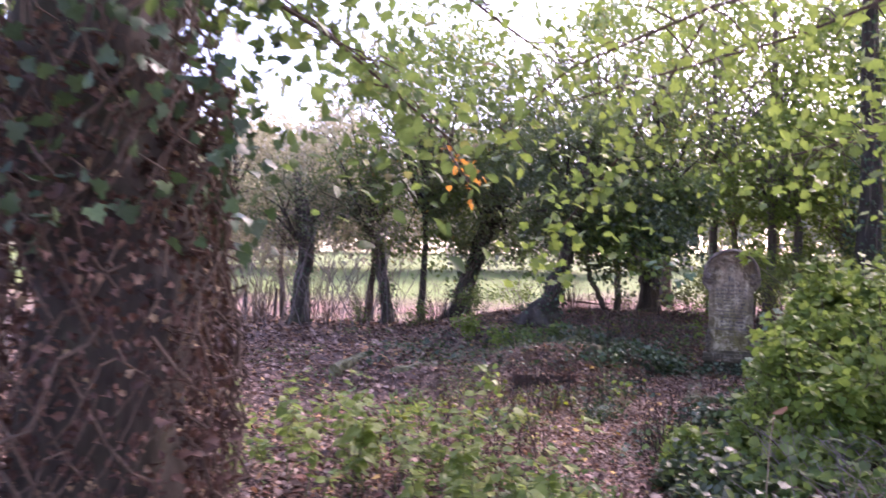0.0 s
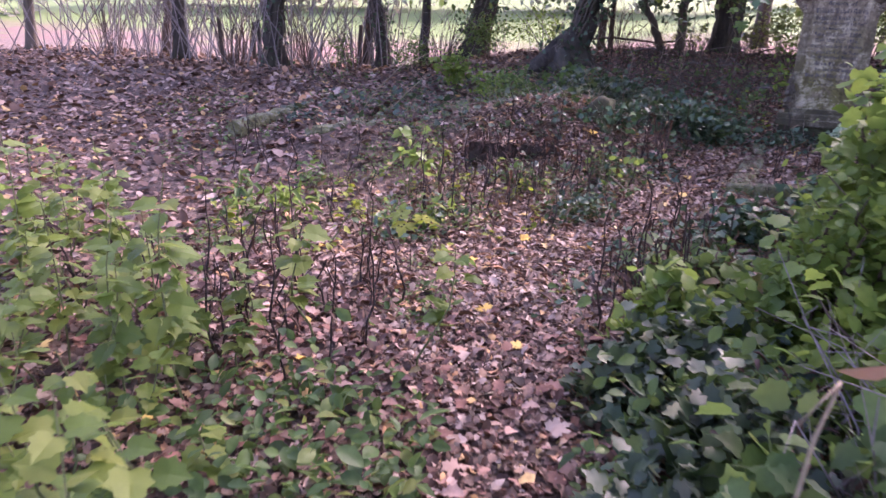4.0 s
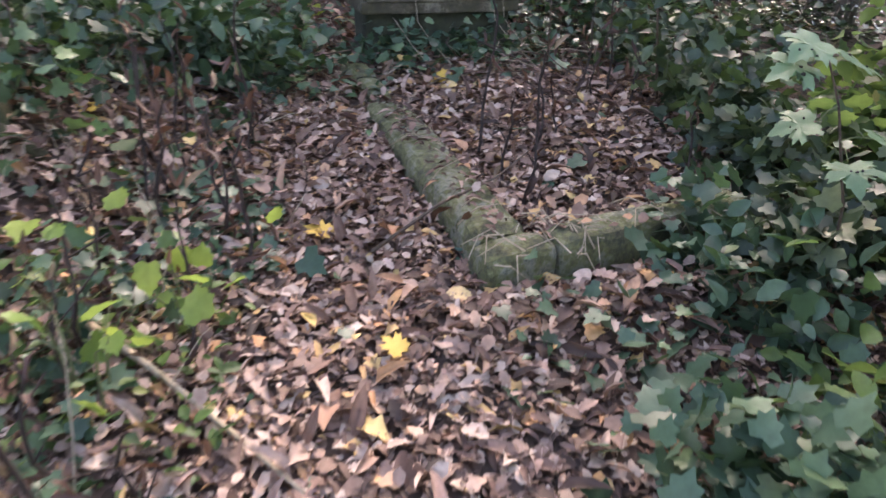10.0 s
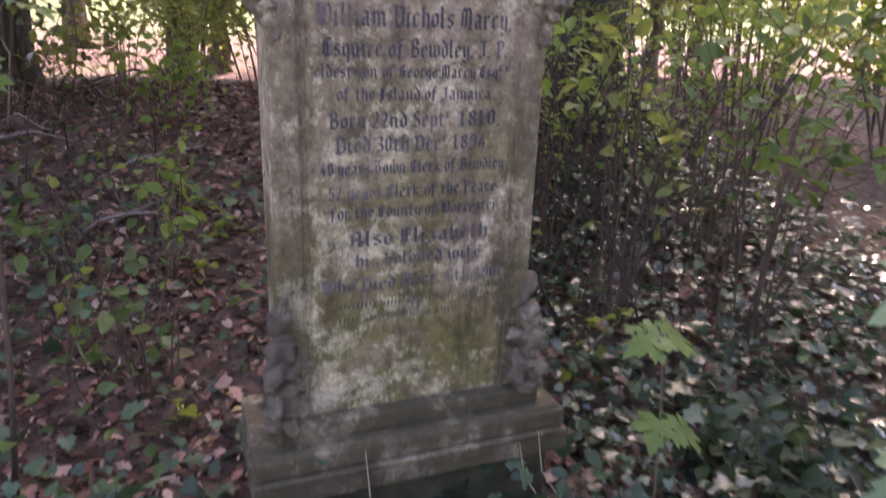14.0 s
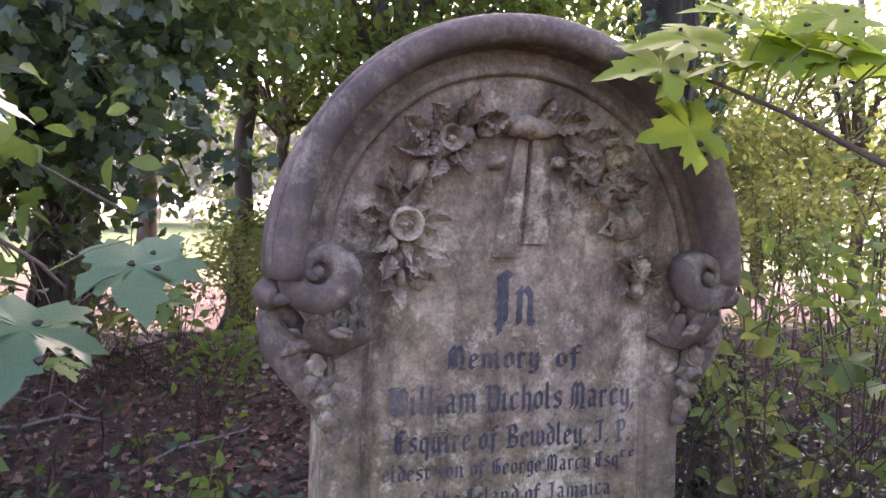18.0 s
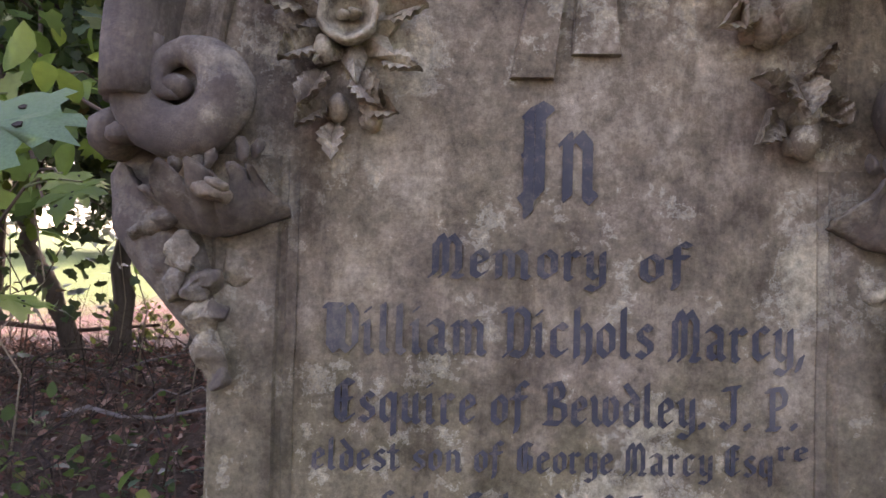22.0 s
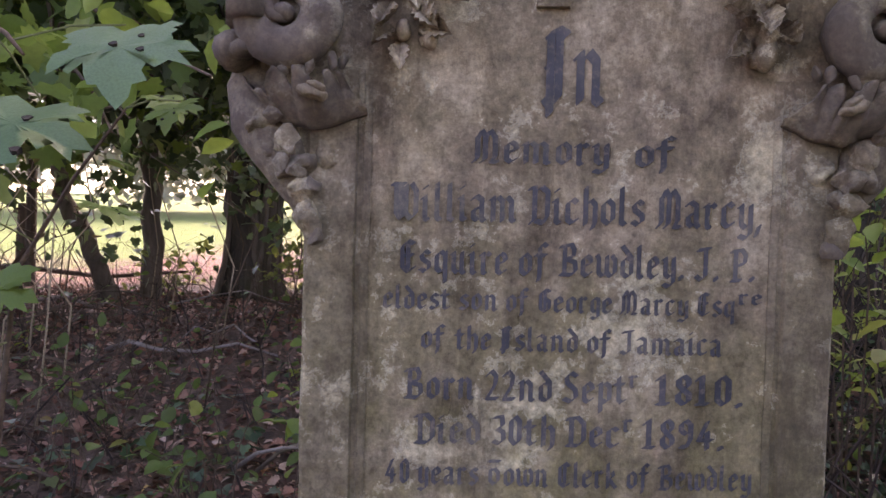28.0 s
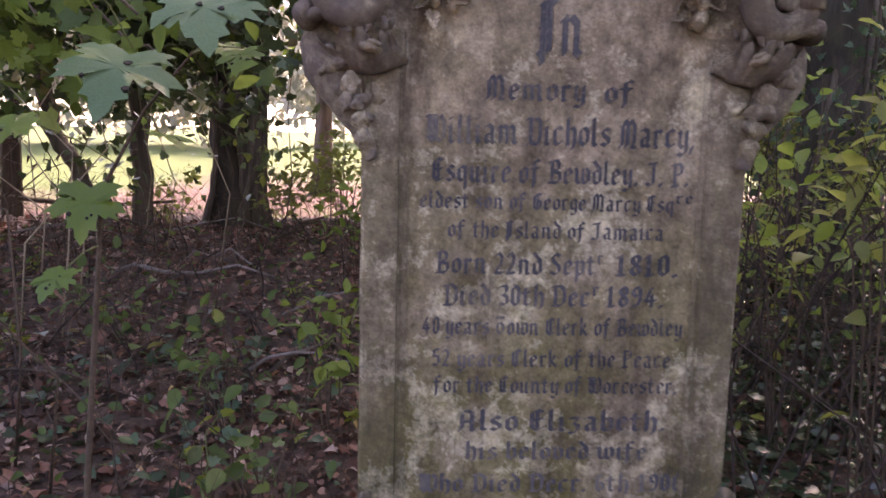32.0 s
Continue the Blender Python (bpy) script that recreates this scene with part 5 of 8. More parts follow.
tree(-4.15, 2.9, [(0, 0, 0), (0.25, 0, 0.5), (0.55, 0, 1.3), (0.9, 0, 2.6), (1.0, 0.2, 4.2)], [0.4, 0.23, 0.17, 0.14, 0.07], (0.8, 0.1, 3.4), 3.4, 1.9, 64, 7200, 0.085, DARKCROWN, BARK, "dark tree leaning from a swollen ivy-covered foot", 16, 700, 3.2, ivy_r=1.1)
tree(-2.87, 4.9, [(0, 0, 0), (-0.19, 0, 0.43), (-0.38, 0, 0.74), (-0.47, 0, 1.1), (-0.62, 0, 2.4), (-0.5, 0, 4.4)], [0.08, 0.07, 0.065, 0.06, 0.05, 0.03], (-0.5, 0, 5.2), 5.6, 2.0, 50, 3800, 0.085, CROWN, BARK_PALE, "thin crooked tree bending above the bank", 17)
tree(-2.6, 5.0, [(0, 0, 0), (-0.04, 0, 1.4), (-0.1, 0, 3.0), (0.0, 0, 5.0)], [0.08, 0.08, 0.075, 0.05], (0, 0, 5.6), 6.4, 2.2, 56, 4200, 0.1, CROWN, BARK_PALE, "straight thin brown tree on the bank", 18)
tree(-1.88, 5.4, [(0, 0, 0), (0.0, 0, 1.0), (0.05, 0, 2.4), (0.2, 0, 5.5)], [0.22, 0.22, 0.21, 0.14], (0.1, -0.4, 4.1), 3.9, 2.0, 60, 4800, 0.085, DARKCROWN, BARK, "thick dark tree with ivy stems on its bark", 19, 160, 4.2, sides=20)
# trees beyond the row: their crowns carry haze in the leaf colour
tree(-9.9, 5.4, [(0, 0, 0), (0.15, 0, 2.0), (-0.1, 0, 5.0)], [0.11, 0.09, 0.04], (0, 0, 5.0), 7.0, 2.4, 80, 8200, 0.085, PALECROWN, BARK, "thin-leaved tree beyond the row, paled by painted haze", 21)
tree(-12.6, 5.0, [(0, 0, 0), (-0.2, 0, 2.0), (0.3, 0, 5.0)], [0.09, 0.08, 0.03], (0.2, 0, 3.8), 5.0, 2.0, 64, 6200, 0.085, PALECROWN, BARK_PALE, "thin-leaved tree beyond the row, paled by painted haze", 22)
tree(-16.5, 5.2, [(0, 0, 0), (0.2, 0, 2.0), (-0.3, 0, 5.0)], [0.12, 0.1, 0.04], (0, 0, 4.0), 5.4, 2.3, 64, 6400, 0.09, PALECROWN, BARK_PALE, "thin-leaved tree beyond the row, paled by painted haze", 23)
tree(-19.5, 3.2, [(0, 0, 0), (0.2, 0, 2.0), (0.3, 0, 5.0)], [0.14, 0.1, 0.04], (0, 0, 4.0), 5.6, 2.5, 64, 6400, 0.09, PALECROWN, BARK_PALE, "thin-leaved tree beyond the row, paled by painted haze", 24)
# old ivy stems running up the thick tree's side
r = np.random.default_rng(95)
iv = empty("old_ivy_vine", pose(-1.88, 5.4, float(ground_z(-1.88, 5.4))), "bundle of brown ivy stems clinging to the thick tree", "vine")
for k in range(14):
    a0 = -1.35 + 1.5 * k / 13
    pts = []
    for i in range(9):
        a = a0 + 0.14 * math.sin(1.3 * i + k) + float(r.normal(0, 0.03))
        rr = 0.245 - 0.002 * i + (0.1 if i == 0 else 0)
        pts.append((rr * math.cos(a) + 0.012 * i, rr * math.sin(a), -0.1 + 0.4 * i))
    attach("stem", mesh_of("stem", *tube(pts, [0.03 - 0.0022 * i for i in range(9)], 6, 0.15, r), True), (BARK_PALE, WOOD)[k % 2], iv)
# east of the grave
# wide high crown added overhead to shade the wood floor
tree(2.7, 3.6, [(0, 0, 0), (0.0, 0, 2.0), (0.1, 0, 4.0), (-0.1, -0.6, 8.2)], [0.22, 0.2, 0.18, 0.1], (-0.9, -2.6, 9.4), 3.4, 5.6, 80, 5600, 0.17, LIGHT, BARK, "tall trunk in dark ivy with an added wide shading crown", 25, 1900, 6.5, ivy_r=1.6, sigma=0.6)
# crown set high to block a gap of sun on the ivy by the grave
tree(4.4, 5.8, [(0, 0, 0), (0.1, 0, 2.0), (0.1, 0, 6.4)], [0.2, 0.18, 0.12], (0.2, 0, 6.6), 4.6, 2.0, 60, 4200, 0.11, LIGHT, BARK, "stout dark tree with a high crown added for shade", 26)
tree(6.8, 2.6, [(0, 0, 0), (-0.1, 0, 2.0), (0.1, 0, 6.0)], [0.2, 0.17, 0.1], (0.0, 0, 5.2), 6.0, 2.8, 60, 3600, 0.1, LIGHT, BARK, "leafy green tree among shrubs", 27)
tree(7.6, -3.0, [(0, 0, 0), (0.1, 0, 2.0), (0.1, 0, 6.0)], [0.2, 0.17, 0.1], (0.0, 0, 5.0), 6.0, 3.0, 70, 6500, 0.1, CROWN, BARK, "leafy green tree among shrubs", 28)
tree(1.0, 6.6, [(0, 0, 0), (0.1, 0, 2.0), (0.0, 0, 5.0)], [0.12, 0.1, 0.06], (0.1, 0, 3.9), 3.0, 1.7, 40, 2800, 0.09, LIGHT, BARK_PALE, "slender tree with sunlit yellow-green leaves", 29)
for k, (x, y, h, w, mat) in enumerate(((3.2, 8.8, 4.8, 2.4, LIGHT), (7.5, 9.0, 5.0, 2.4, LIME), (5.6, 8.2, 4.5, 2.0, LIGHT), (9.5, 8.0, 5.5, 2.6, LIGHT), (12.0, 5.0, 5.8, 2.8, LIGHT), (7.0, 12.5, 6.0, 3.0, LIME), (11.0, 12.0, 6.5, 3.4, LIGHT), (0.2, 9.5, 5.2, 2.4, LIGHT), (9.5, 0.5, 7.5, 3.4, CROWN), (-0.4, 8.2, 8.4, 3.4, LIGHT), (1.6, 6.8, 5.0, 2.0, LIGHT))):
    tree(x, y, [(0, 0, 0), (0.1, 0, h * 0.35), (0.0, 0, h)], [0.12, 0.1, 0.05], (0.0, 0, h * 0.74), h * 0.95 if x > 2 else h * 0.62, w, 60, 3000, 0.115, mat, BARK_PALE, "tree with a broad sunlit crown" if mat in (LIGHT, LIME) else "tall tree with a spreading green crown", 260 + k)
for k, (x, y, h, w, mat) in enumerate(((-1.9, 12.5, 12.0, 4.0, CROWN), (1.4, 11.0, 11.5, 3.6, LIGHT), (4.8, 10.5, 11.0, 3.2, LIGHT))):
    tree(x, y, [(0, 0, 0), (0.1, 0, h * 0.35), (0.0, 0, h)], [0.16, 0.13, 0.05], (0.0, 0, h * 0.7), h * 0.66, w, 80, 4200, 0.17, mat, BARK_PALE, "tall green tree beyond the row at the field's edge", 280 + k, sigma=0.5)
# behind the path's start, closing the wood: unseen trees added to block low sky
for k, (x, y) in enumerate(((4.5, -14.0), (-6.5, -15.5), (0.8, -18.5), (6.5, -9.0), (-9.5, -9.5), (-12.5, -4.5), (-4.0, -20.0))):
    tree(x, y, [(0, 0, 0), (0.1, 0, 2.5), (0.2, 0.1, 7.0)], [0.24, 0.2, 0.1], (0.0, 0, 6.8), 6.0, 3.2, 60, 4200, 0.12, CROWN, BARK, "tall woodland tree added out of view to close the wood", 40 + k)

# the great ivy-clad trunk beside the start
big = tree(-3.05, -10.95, [(0, 0, 0), (0.05, 0, 1.6), (0.0, 0, 3.4), (-0.2, 0, 7.0)], [0.42, 0.36, 0.34, 0.24], (0, 0, 6.6), 4.0, 3.0, 60, 5000, 0.1, CROWN, BARK, "massive trunk shaggy with brown withered ivy", 60)
r = np.random.default_rng(61)
n = 9000
zz = np.abs(r.uniform(-0.1, 3.0, n))
aa = r.uniform(0, 6.283, n)
rad = (0.50 + 0.16 * np.exp(-((zz - 1.3) / 0.7) ** 2) + 0.08 * np.sin(3 * aa + 2 * zz)) * r.uniform(0.8, 1.12, n)
attach("withered_ivy", stamped("withered_ivy", *CURLED, np.stack([rad * np.cos(aa), rad * np.sin(aa), zz], -1), turns(n, 1.2, r), r.uniform(0.025, 0.065, n)), DEADIVY, big, "brown withered ivy leaves")
bits = []
for k in range(420):
    a0, z0 = float(r.uniform(0, 6.283)), float(r.uniform(0, 3.6))
    pts = []
    for s in range(6):
        rr = 0.5 + 0.14 * float(r.uniform(0, 1)) + 0.14 * math.exp(-((z0 + 0.13 * s - 1.3) / 0.7) ** 2)
        pts.append((rr * math.cos(a0 + 0.12 * s * (1 if k % 2 else -1)), rr * math.sin(a0 + 0.12 * s * (1 if k % 2 else -1)), z0 + 0.12 * s + float(r.normal(0, 0.05))))
    bits.append(tube(pts, [float(r.uniform(0.003, 0.009))] * 6, 5, 0.1, r))
attach("vine_tangle", mesh_of("vine_tangle", *merged(bits)), TWIG, big, "tangle of dry brown vines")
n = 1500
zz, aa = r.uniform(2.1, 5.0, n), r.uniform(0, 6.283, n)
rad = r.uniform(0.5, 0.85, n)
attach("ivy", stamped("ivy", *IVYLEAF, np.stack([rad * np.cos(aa), rad * np.sin(aa), zz], -1), turns(n, 1.0, r), r.uniform(0.06, 0.1, n)), IVY, big)


def sprig(name, line, leaf, size, count, mat, label, seed, wide=0.25, wood=TWIG, category="branch", r0=0.016):
    """A leafy branch along a line of world points; it hangs from the tree that it grows on."""
    r = np.random.default_rng(seed)
    o = Vector(line[0])
    b = empty(name, Matrix.Translation(o), label, category)
    pts = [Vector(p) - o for p in line]
    bits = [tube(pts, list(np.linspace(r0, 0.004, len(pts))), 6, 0.1, r)]
    attach("bough", mesh_of("bough", *bits.pop()), wood, b)
    places = []
    for k in range(count):
        s = float(r.uniform(0.1, 1)) * (len(pts) - 1)
        i = min(int(s), len(pts) - 2)
        q = pts[i].lerp(pts[i + 1], s - i)
        e = q + Vector(r.normal(0, wide, 3)) * (1.0 if k % 3 else 0.5)
        places.append(e)
        if k % 12 == 0:
            bits.append(tube([q, q.lerp(e, 0.5) + Vector((0, 0, 0.03)), e], [0.005, 0.004, 0.002], 4, 0, r))
    for v, f in bits:
        attach("twig", mesh_of("twig", v, f), wood, b)
    attach("leaves", stamped("leaves", *leaf, np.array(places), turns(len(places), 0.75, r), r.uniform(0.7, 1.25, len(places)) * size), mat, b)
    return b


sprig("overhanging_branch", [(-2.9, -10.9, 3.3), (-2.4, -10.8, 3.0), (-2.0, -10.6, 2.75), (-1.75, -10.3, 2.5), (-1.6, -10.0, 2.35)], OVATE, 0.09, 420, BRAMBLE, "drooping branch with rounded green leaves overhead", 71, 0.34)
sprig("overhanging_branch", [(1.6, -8.6, 3.9), (0.6, -9.2, 3.4), (-0.3, -9.8, 3.0), (-1.0, -9.8, 2.75), (-1.5, -9.5, 2.5)], OVATE, 0.075, 300, LIGHT, "drooping branch with bright green leaves overhead", 72, 0.3)
sprig("overhanging_branch", [(-0.4, -7.0, 3.9), (-1.1, -6.2, 3.0), (-1.6, -5.8, 2.5), (-1.9, -5.7, 2.15), (-2.1, -5.7, 1.9)], LOBED, 0.11, 170, LIGHT, "hanging branch with bright green lobed leaves", 73, 0.28)
sprig("autumn_sprig", [(-3.4, -5.6, 3.3), (-3.1, -5.9, 2.95), (-2.9, -6.0, 2.7), (-2.85, -6.05, 2.5)], OVATE, 0.1, 26, ORANGE, "sprig of orange autumn leaves", 74, 0.1)


for k, (line, cnt, mat, wide) in enumerate((
        ([(2.6, -7.6, 4.6), (1.2, -8.2, 3.7), (0.2, -8.6, 3.2), (-0.7, -8.6, 3.0), (-1.6, -8.2, 2.9)], 520, LIGHT, 0.45),
        ([(3.0, -6.4, 4.4), (1.8, -7.0, 3.4), (1.0, -7.4, 2.9), (0.4, -7.8, 2.6)], 380, LIGHT, 0.4),
        ([(-3.0, -10.8, 4.4), (-2.2, -9.8, 3.7), (-1.6, -9.0, 3.3), (-1.2, -8.2, 3.1)], 380, BRAMBLE, 0.4),
        ([(-3.2, -10.6, 4.0), (-3.2, -9.4, 3.6), (-3.0, -8.2, 3.3), (-2.8, -7.2, 3.1)], 420, BRAMBLE, 0.4),
        ([(3.4, -4.6, 4.6), (2.2, -5.2, 3.6), (1.2, -5.6, 3.1), (0.4, -5.8, 2.9), (-0.4, -5.9, 2.8)], 420, LIGHT, 0.4))):
    sprig("overhanging_branch", line, LOBED if k % 2 else OVATE, 0.085, cnt, mat, ("spreading branch with bright green leaves overhead", "spreading branch with dark rounded leaves overhead")[mat is BRAMBLE], 80 + k, wide)


# leafy twigs hanging over the bank behind the stone
for k, (line, cnt, mat, leaf) in enumerate((
        ([(-1.9, 5.2, 3.9), (-1.9, 2.4, 2.75), (-1.5, 1.7, 2.25), (-1.1, 1.2, 2.0), (-0.8, 0.9, 1.85)], 75, LIGHT, OVATE),
        ([(-2.0, 5.2, 3.8), (-2.3, 2.8, 2.7), (-1.7, 1.8, 2.15), (-1.35, 1.4, 1.88), (-1.15, 1.1, 1.72)], 75, BRAMBLE, IVYLEAF),
        ([(-2.0, 5.2, 3.7), (-2.5, 3.6, 2.8), (-1.9, 2.8, 2.3), (-1.3, 2.4, 2.05)], 80, HUNGIVY, IVYLEAF),
        ([(-2.0, 5.2, 3.9), (-2.7, 3.0, 2.9), (-2.2, 1.9, 2.35), (-1.8, 1.5, 2.1), (-1.55, 1.2, 1.9)], 80, LIGHT, LOBED),
        ([(-2.0, 5.2, 3.6), (-3.0, 3.6, 2.9), (-2.6, 2.6, 2.45), (-2.2, 2.0, 2.2), (-1.9, 1.6, 2.05)], 130, LIGHT, LOBED),
        ([(-1.9, 5.2, 3.6), (-1.7, 3.8, 2.8), (-1.3, 3.0, 2.4), (-1.0, 2.4, 2.2)], 130, BRAMBLE, OVATE),
        ([(-2.0, 5.2, 3.5), (-3.4, 4.0, 2.8), (-3.2, 3.0, 2.4), (-2.8, 2.4, 2.1)], 130, LIGHT, OVATE),
        ([(-2.0, 5.2, 3.4), (-2.6, 4.2, 2.7), (-2.5, 3.6, 2.2), (-2.3, 3.1, 1.85)], 120, LIGHT, OVATE),
        ([(-2.0, 5.2, 3.4), (-2.0, 4.3, 2.6), (-1.8, 3.6, 2.2), (-1.5, 3.1, 1.9)], 110, LIGHT, IVYLEAF),
        ([(-2.1, 5.2, 3.3), (-3.2, 4.6, 2.6), (-3.4, 3.8, 2.2), (-3.2, 3.3, 1.85)], 120, BRAMBLE, OVATE),
        ([(-1.9, 5.2, 3.4), (-1.2, 4.4, 2.7), (-0.9, 3.7, 2.4), (-0.75, 3.1, 2.1)], 110, LIGHT, OVATE))):
    sprig("hanging_branch", line, leaf, 0.1, cnt, mat, ("thin hanging branch with lit green leaves", "thin hanging branch with dark ivy leaves")[k in (1, 2)], 870 + k, 0.2, r0=0.012)


# ---- shrubs ----
def shrub(name, x, y, radius, height, canes, leaves, leaf, size, mat, wood, label, seed, category="shrub", cane_r=0.012, arch=0.5, low=0.15, group=""):
    """Arching canes from one foot with leaves along them."""
    r = np.random.default_rng(seed)
    b = empty(name, pose(x, y, float(ground_z(x, y))), label, category, group)
    bits, pool = [], []
    for k in range(canes):
        a = float(r.uniform(0, 6.283))
        d = radius * float(r.uniform(0.25, 1.0))
        h = height * float(r.uniform(0.55, 1.05)) * (1 - 0.35 * d / radius)
        base = Vector((0.25 * radius * math.cos(a) * float(r.uniform(0, 1)), 0.25 * radius * math.sin(a) * float(r.uniform(0, 1)), -0.06))
        end = Vector((d * math.cos(a), d * math.sin(a), h * (1 - arch * float(r.uniform(0, 0.6)))))
        mid = base.lerp(end, 0.5) + Vector((0, 0, h * 0.3)) + Vector(r.normal(0, 0.06 * radius, 3))
        pts = [base, base.lerp(mid, 0.55) + Vector((0, 0, h * 0.12)), mid, mid.lerp(end, 0.55) + Vector(r.normal(0, 0.03, 3)), end]
        v, f = (tube(pts, [cane_r, cane_r * 0.85, cane_r * 0.65, cane_r * 0.45, cane_r * 0.2], 5, 0.08, r))
        attach("cane", mesh_of("cane", v, f), wood, b)
        pool.append(pts)
    if leaves:
        k = r.integers(0, canes, leaves)
        s = r.uniform(low, 1, leaves) ** 0.8 * 4
        p = []
        for c, u in zip(k, s):
            i = min(int(u), 3)
            p.append(pool[c][i].lerp(pool[c][i + 1], float(u - i)))
        p = np.array(p) + r.normal(0, 0.07 + 0.05 * radius, (leaves, 3))
        p[:, 2] = np.maximum(p[:, 2], 0.02)
        attach("foliage", stamped("foliage", *leaf, p, turns(leaves, 0.6, r), r.uniform(0.6, 1.3, leaves) * size), mat, b)
    return b


# bramble and nettle bank east of the path
bank = [(0.2, -5.5, 0.4, 1.5), (0.45, -5.0, 0.4, 2.3), (0.85, -4.6, 0.55, 2.9), (1.3, -5.5, 0.7, 2.8), (0.75, -6.0, 0.5, 2.0), (0.55, -4.3, 0.45, 2.5), (0.6, -5.4, 0.4, 2.2), (-0.55, -4.6, 0.32, 0.4), (-0.45, -5.6, 0.4, 0.5), (-0.2, -6.5, 0.4, 0.55), (0.15, -7.3, 0.4, 0.6), (1.35, -8.9, 0.7, 0.95), (1.9, -7.9, 0.85, 1.25), (0.95, -7.3, 0.7, 0.95), (0.6, -6.2, 0.75, 0.85), (1.5, -6.5, 0.9, 1.4), (0.4, -5.2, 0.7, 0.85), (1.2, -5.2, 0.9, 1.4), (2.3, -6.0, 1.0, 1.7), (0.9, -4.1, 0.8, 1.25), (1.9, -4.3, 1.0, 1.75), (2.9, -4.8, 1.1, 2.0), (2.7, -7.3, 1.0, 1.5), (1.7, -3.0, 0.9, 1.6), (2.9, -2.9, 1.1, 2.0), (1.3, -2.2, 0.5, 0.8), (3.6, -6.0, 1.1, 1.9), (2.2, -9.6, 0.8, 1.1), (3.0, -8.6, 1.0, 1.3)]
for k, (x, y, rr, hh) in enumerate(bank):
    kind = k % 3
    shrub("bramble_bush", x, y, rr, hh, 18, int((1500 * rr * rr + 420 + 260 * max(hh - 1.2, 0)) * (0.6 if y < -7.1 else 1.0)), (OVATE, SOFT, SOFT)[kind], (0.07, 0.1, 0.085)[kind], (IVY if y < -6.9 else BRAMBLE if hh < 1.5 else LIGHT, LIGHT if hh > 0.8 and y > -6.9 else BRAMBLE, DULLIVY if y < -6.9 else LIGHT)[kind], LILAC if y < -7.1 else TWIG,
          ("dense green bramble with arching brown canes", "leafy bright green shrub in the bramble bank", "tangled bramble with dark leaves and dry canes")[kind], 100 + k, group="bramble bank", arch=0.7)
# tall sapling shrubs over the bank
for k, (x, y, rr, hh) in enumerate(((1.5, -3.6, 0.8, 2.5), (2.6, -1.4, 1.0, 2.8), (1.35, -4.6, 0.6, 2.9), (0.95, -3.9, 0.5, 2.7), (3.6, -3.4, 1.2, 3.2), (4.6, -6.6, 1.3, 3.0), (3.4, 0.4, 1.1, 3.0), (5.0, -1.2, 1.3, 3.4))):
    shrub("elder_shrub", x, y, rr, hh, 16, 1900, SOFT, 0.105, LIGHT, BARK_PALE, "tall leafy shrub with yellow-green leaves", 140 + k, cane_r=0.02, arch=0.2, low=0.3)
# ivy and dog-leaf clumps round the grave
for k, (x, y, rr, hh, lv, size) in enumerate(((-1.2, -0.7, 0.42, 0.5, 620, 0.075), (-1.45, -0.2, 0.45, 0.55, 560, 0.07), (-0.95, -0.25, 0.3, 0.35, 300, 0.07), (-1.75, -0.9, 0.4, 0.4, 420, 0.065), (0.9, -1.5, 0.36, 0.5, 420, 0.08), (0.82, -1.95, 0.32, 0.45, 340, 0.08), (0.95, -1.0, 0.45, 0.55, 500, 0.075), (0.35, -2.6, 0.35, 0.4, 420, 0.08), (0.8, -2.5, 0.45, 0.65, 520, 0.08), (0.05, -2.75, 0.25, 0.25, 240, 0.075), (-0.3, -0.2, 0.2, 0.2, 110, 0.06), (0.1, -0.22, 0.2, 0.18, 110, 0.06), (0.42, -0.2, 0.2, 0.22, 120, 0.06), (0.12, -2.45, 0.22, 0.25, 220, 0.075), (-0.35, -6.1, 0.35, 0.55, 520, 0.085), (-0.3, -5.6, 0.35, 0.5, 480, 0.08), (-0.05, -6.7, 0.4, 0.6, 560, 0.085), (-0.12, -7.25, 0.32, 0.45, 460, 0.08), (0.12, -7.75, 0.32, 0.45, 460, 0.08), (-0.55, -6.3, 0.3, 0.4, 380, 0.08), (0.25, -7.5, 0.4, 0.55, 560, 0.085), (0.6, -8.3, 0.4, 0.55, 560, 0.085), (0.95, -8.9, 0.4, 0.5, 480, 0.085), (-0.35, -3.3, 0.3, 0.3, 300, 0.075), (0.2, -3.5, 0.45, 0.55, 500, 0.08), (-0.6, -3.9, 0.3, 0.3, 260, 0.07), (-2.1, -0.2, 0.5, 0.4, 460, 0.07), (1.1, -0.3, 0.4, 0.4, 380, 0.07), (-2.4, -0.5, 0.5, 0.5, 500, 0.07), (-3.0, 0.2, 0.6, 0.5, 560, 0.07), (-3.9, 0.6, 0.7, 0.5, 560, 0.075), (-2.7, 1.2, 0.6, 0.4, 420, 0.07))):
    shrub("ivy_clump", x, y, rr, hh, 9, lv if k % 3 else int(lv * 0.8), IVYLEAF if k % 3 else OVATE, size if k % 3 else size * 1.15, BRAMBLE if k % 3 == 0 and y < -3.2 else DULLIVY if x < -1.6 or (x > 0.3 and y > -3) or y < -5 else IVY, VINE, "clump of blue-green ivy leaves on thin stems", 220 + k, "ivy", cane_r=0.004, arch=0.8, low=0.05)
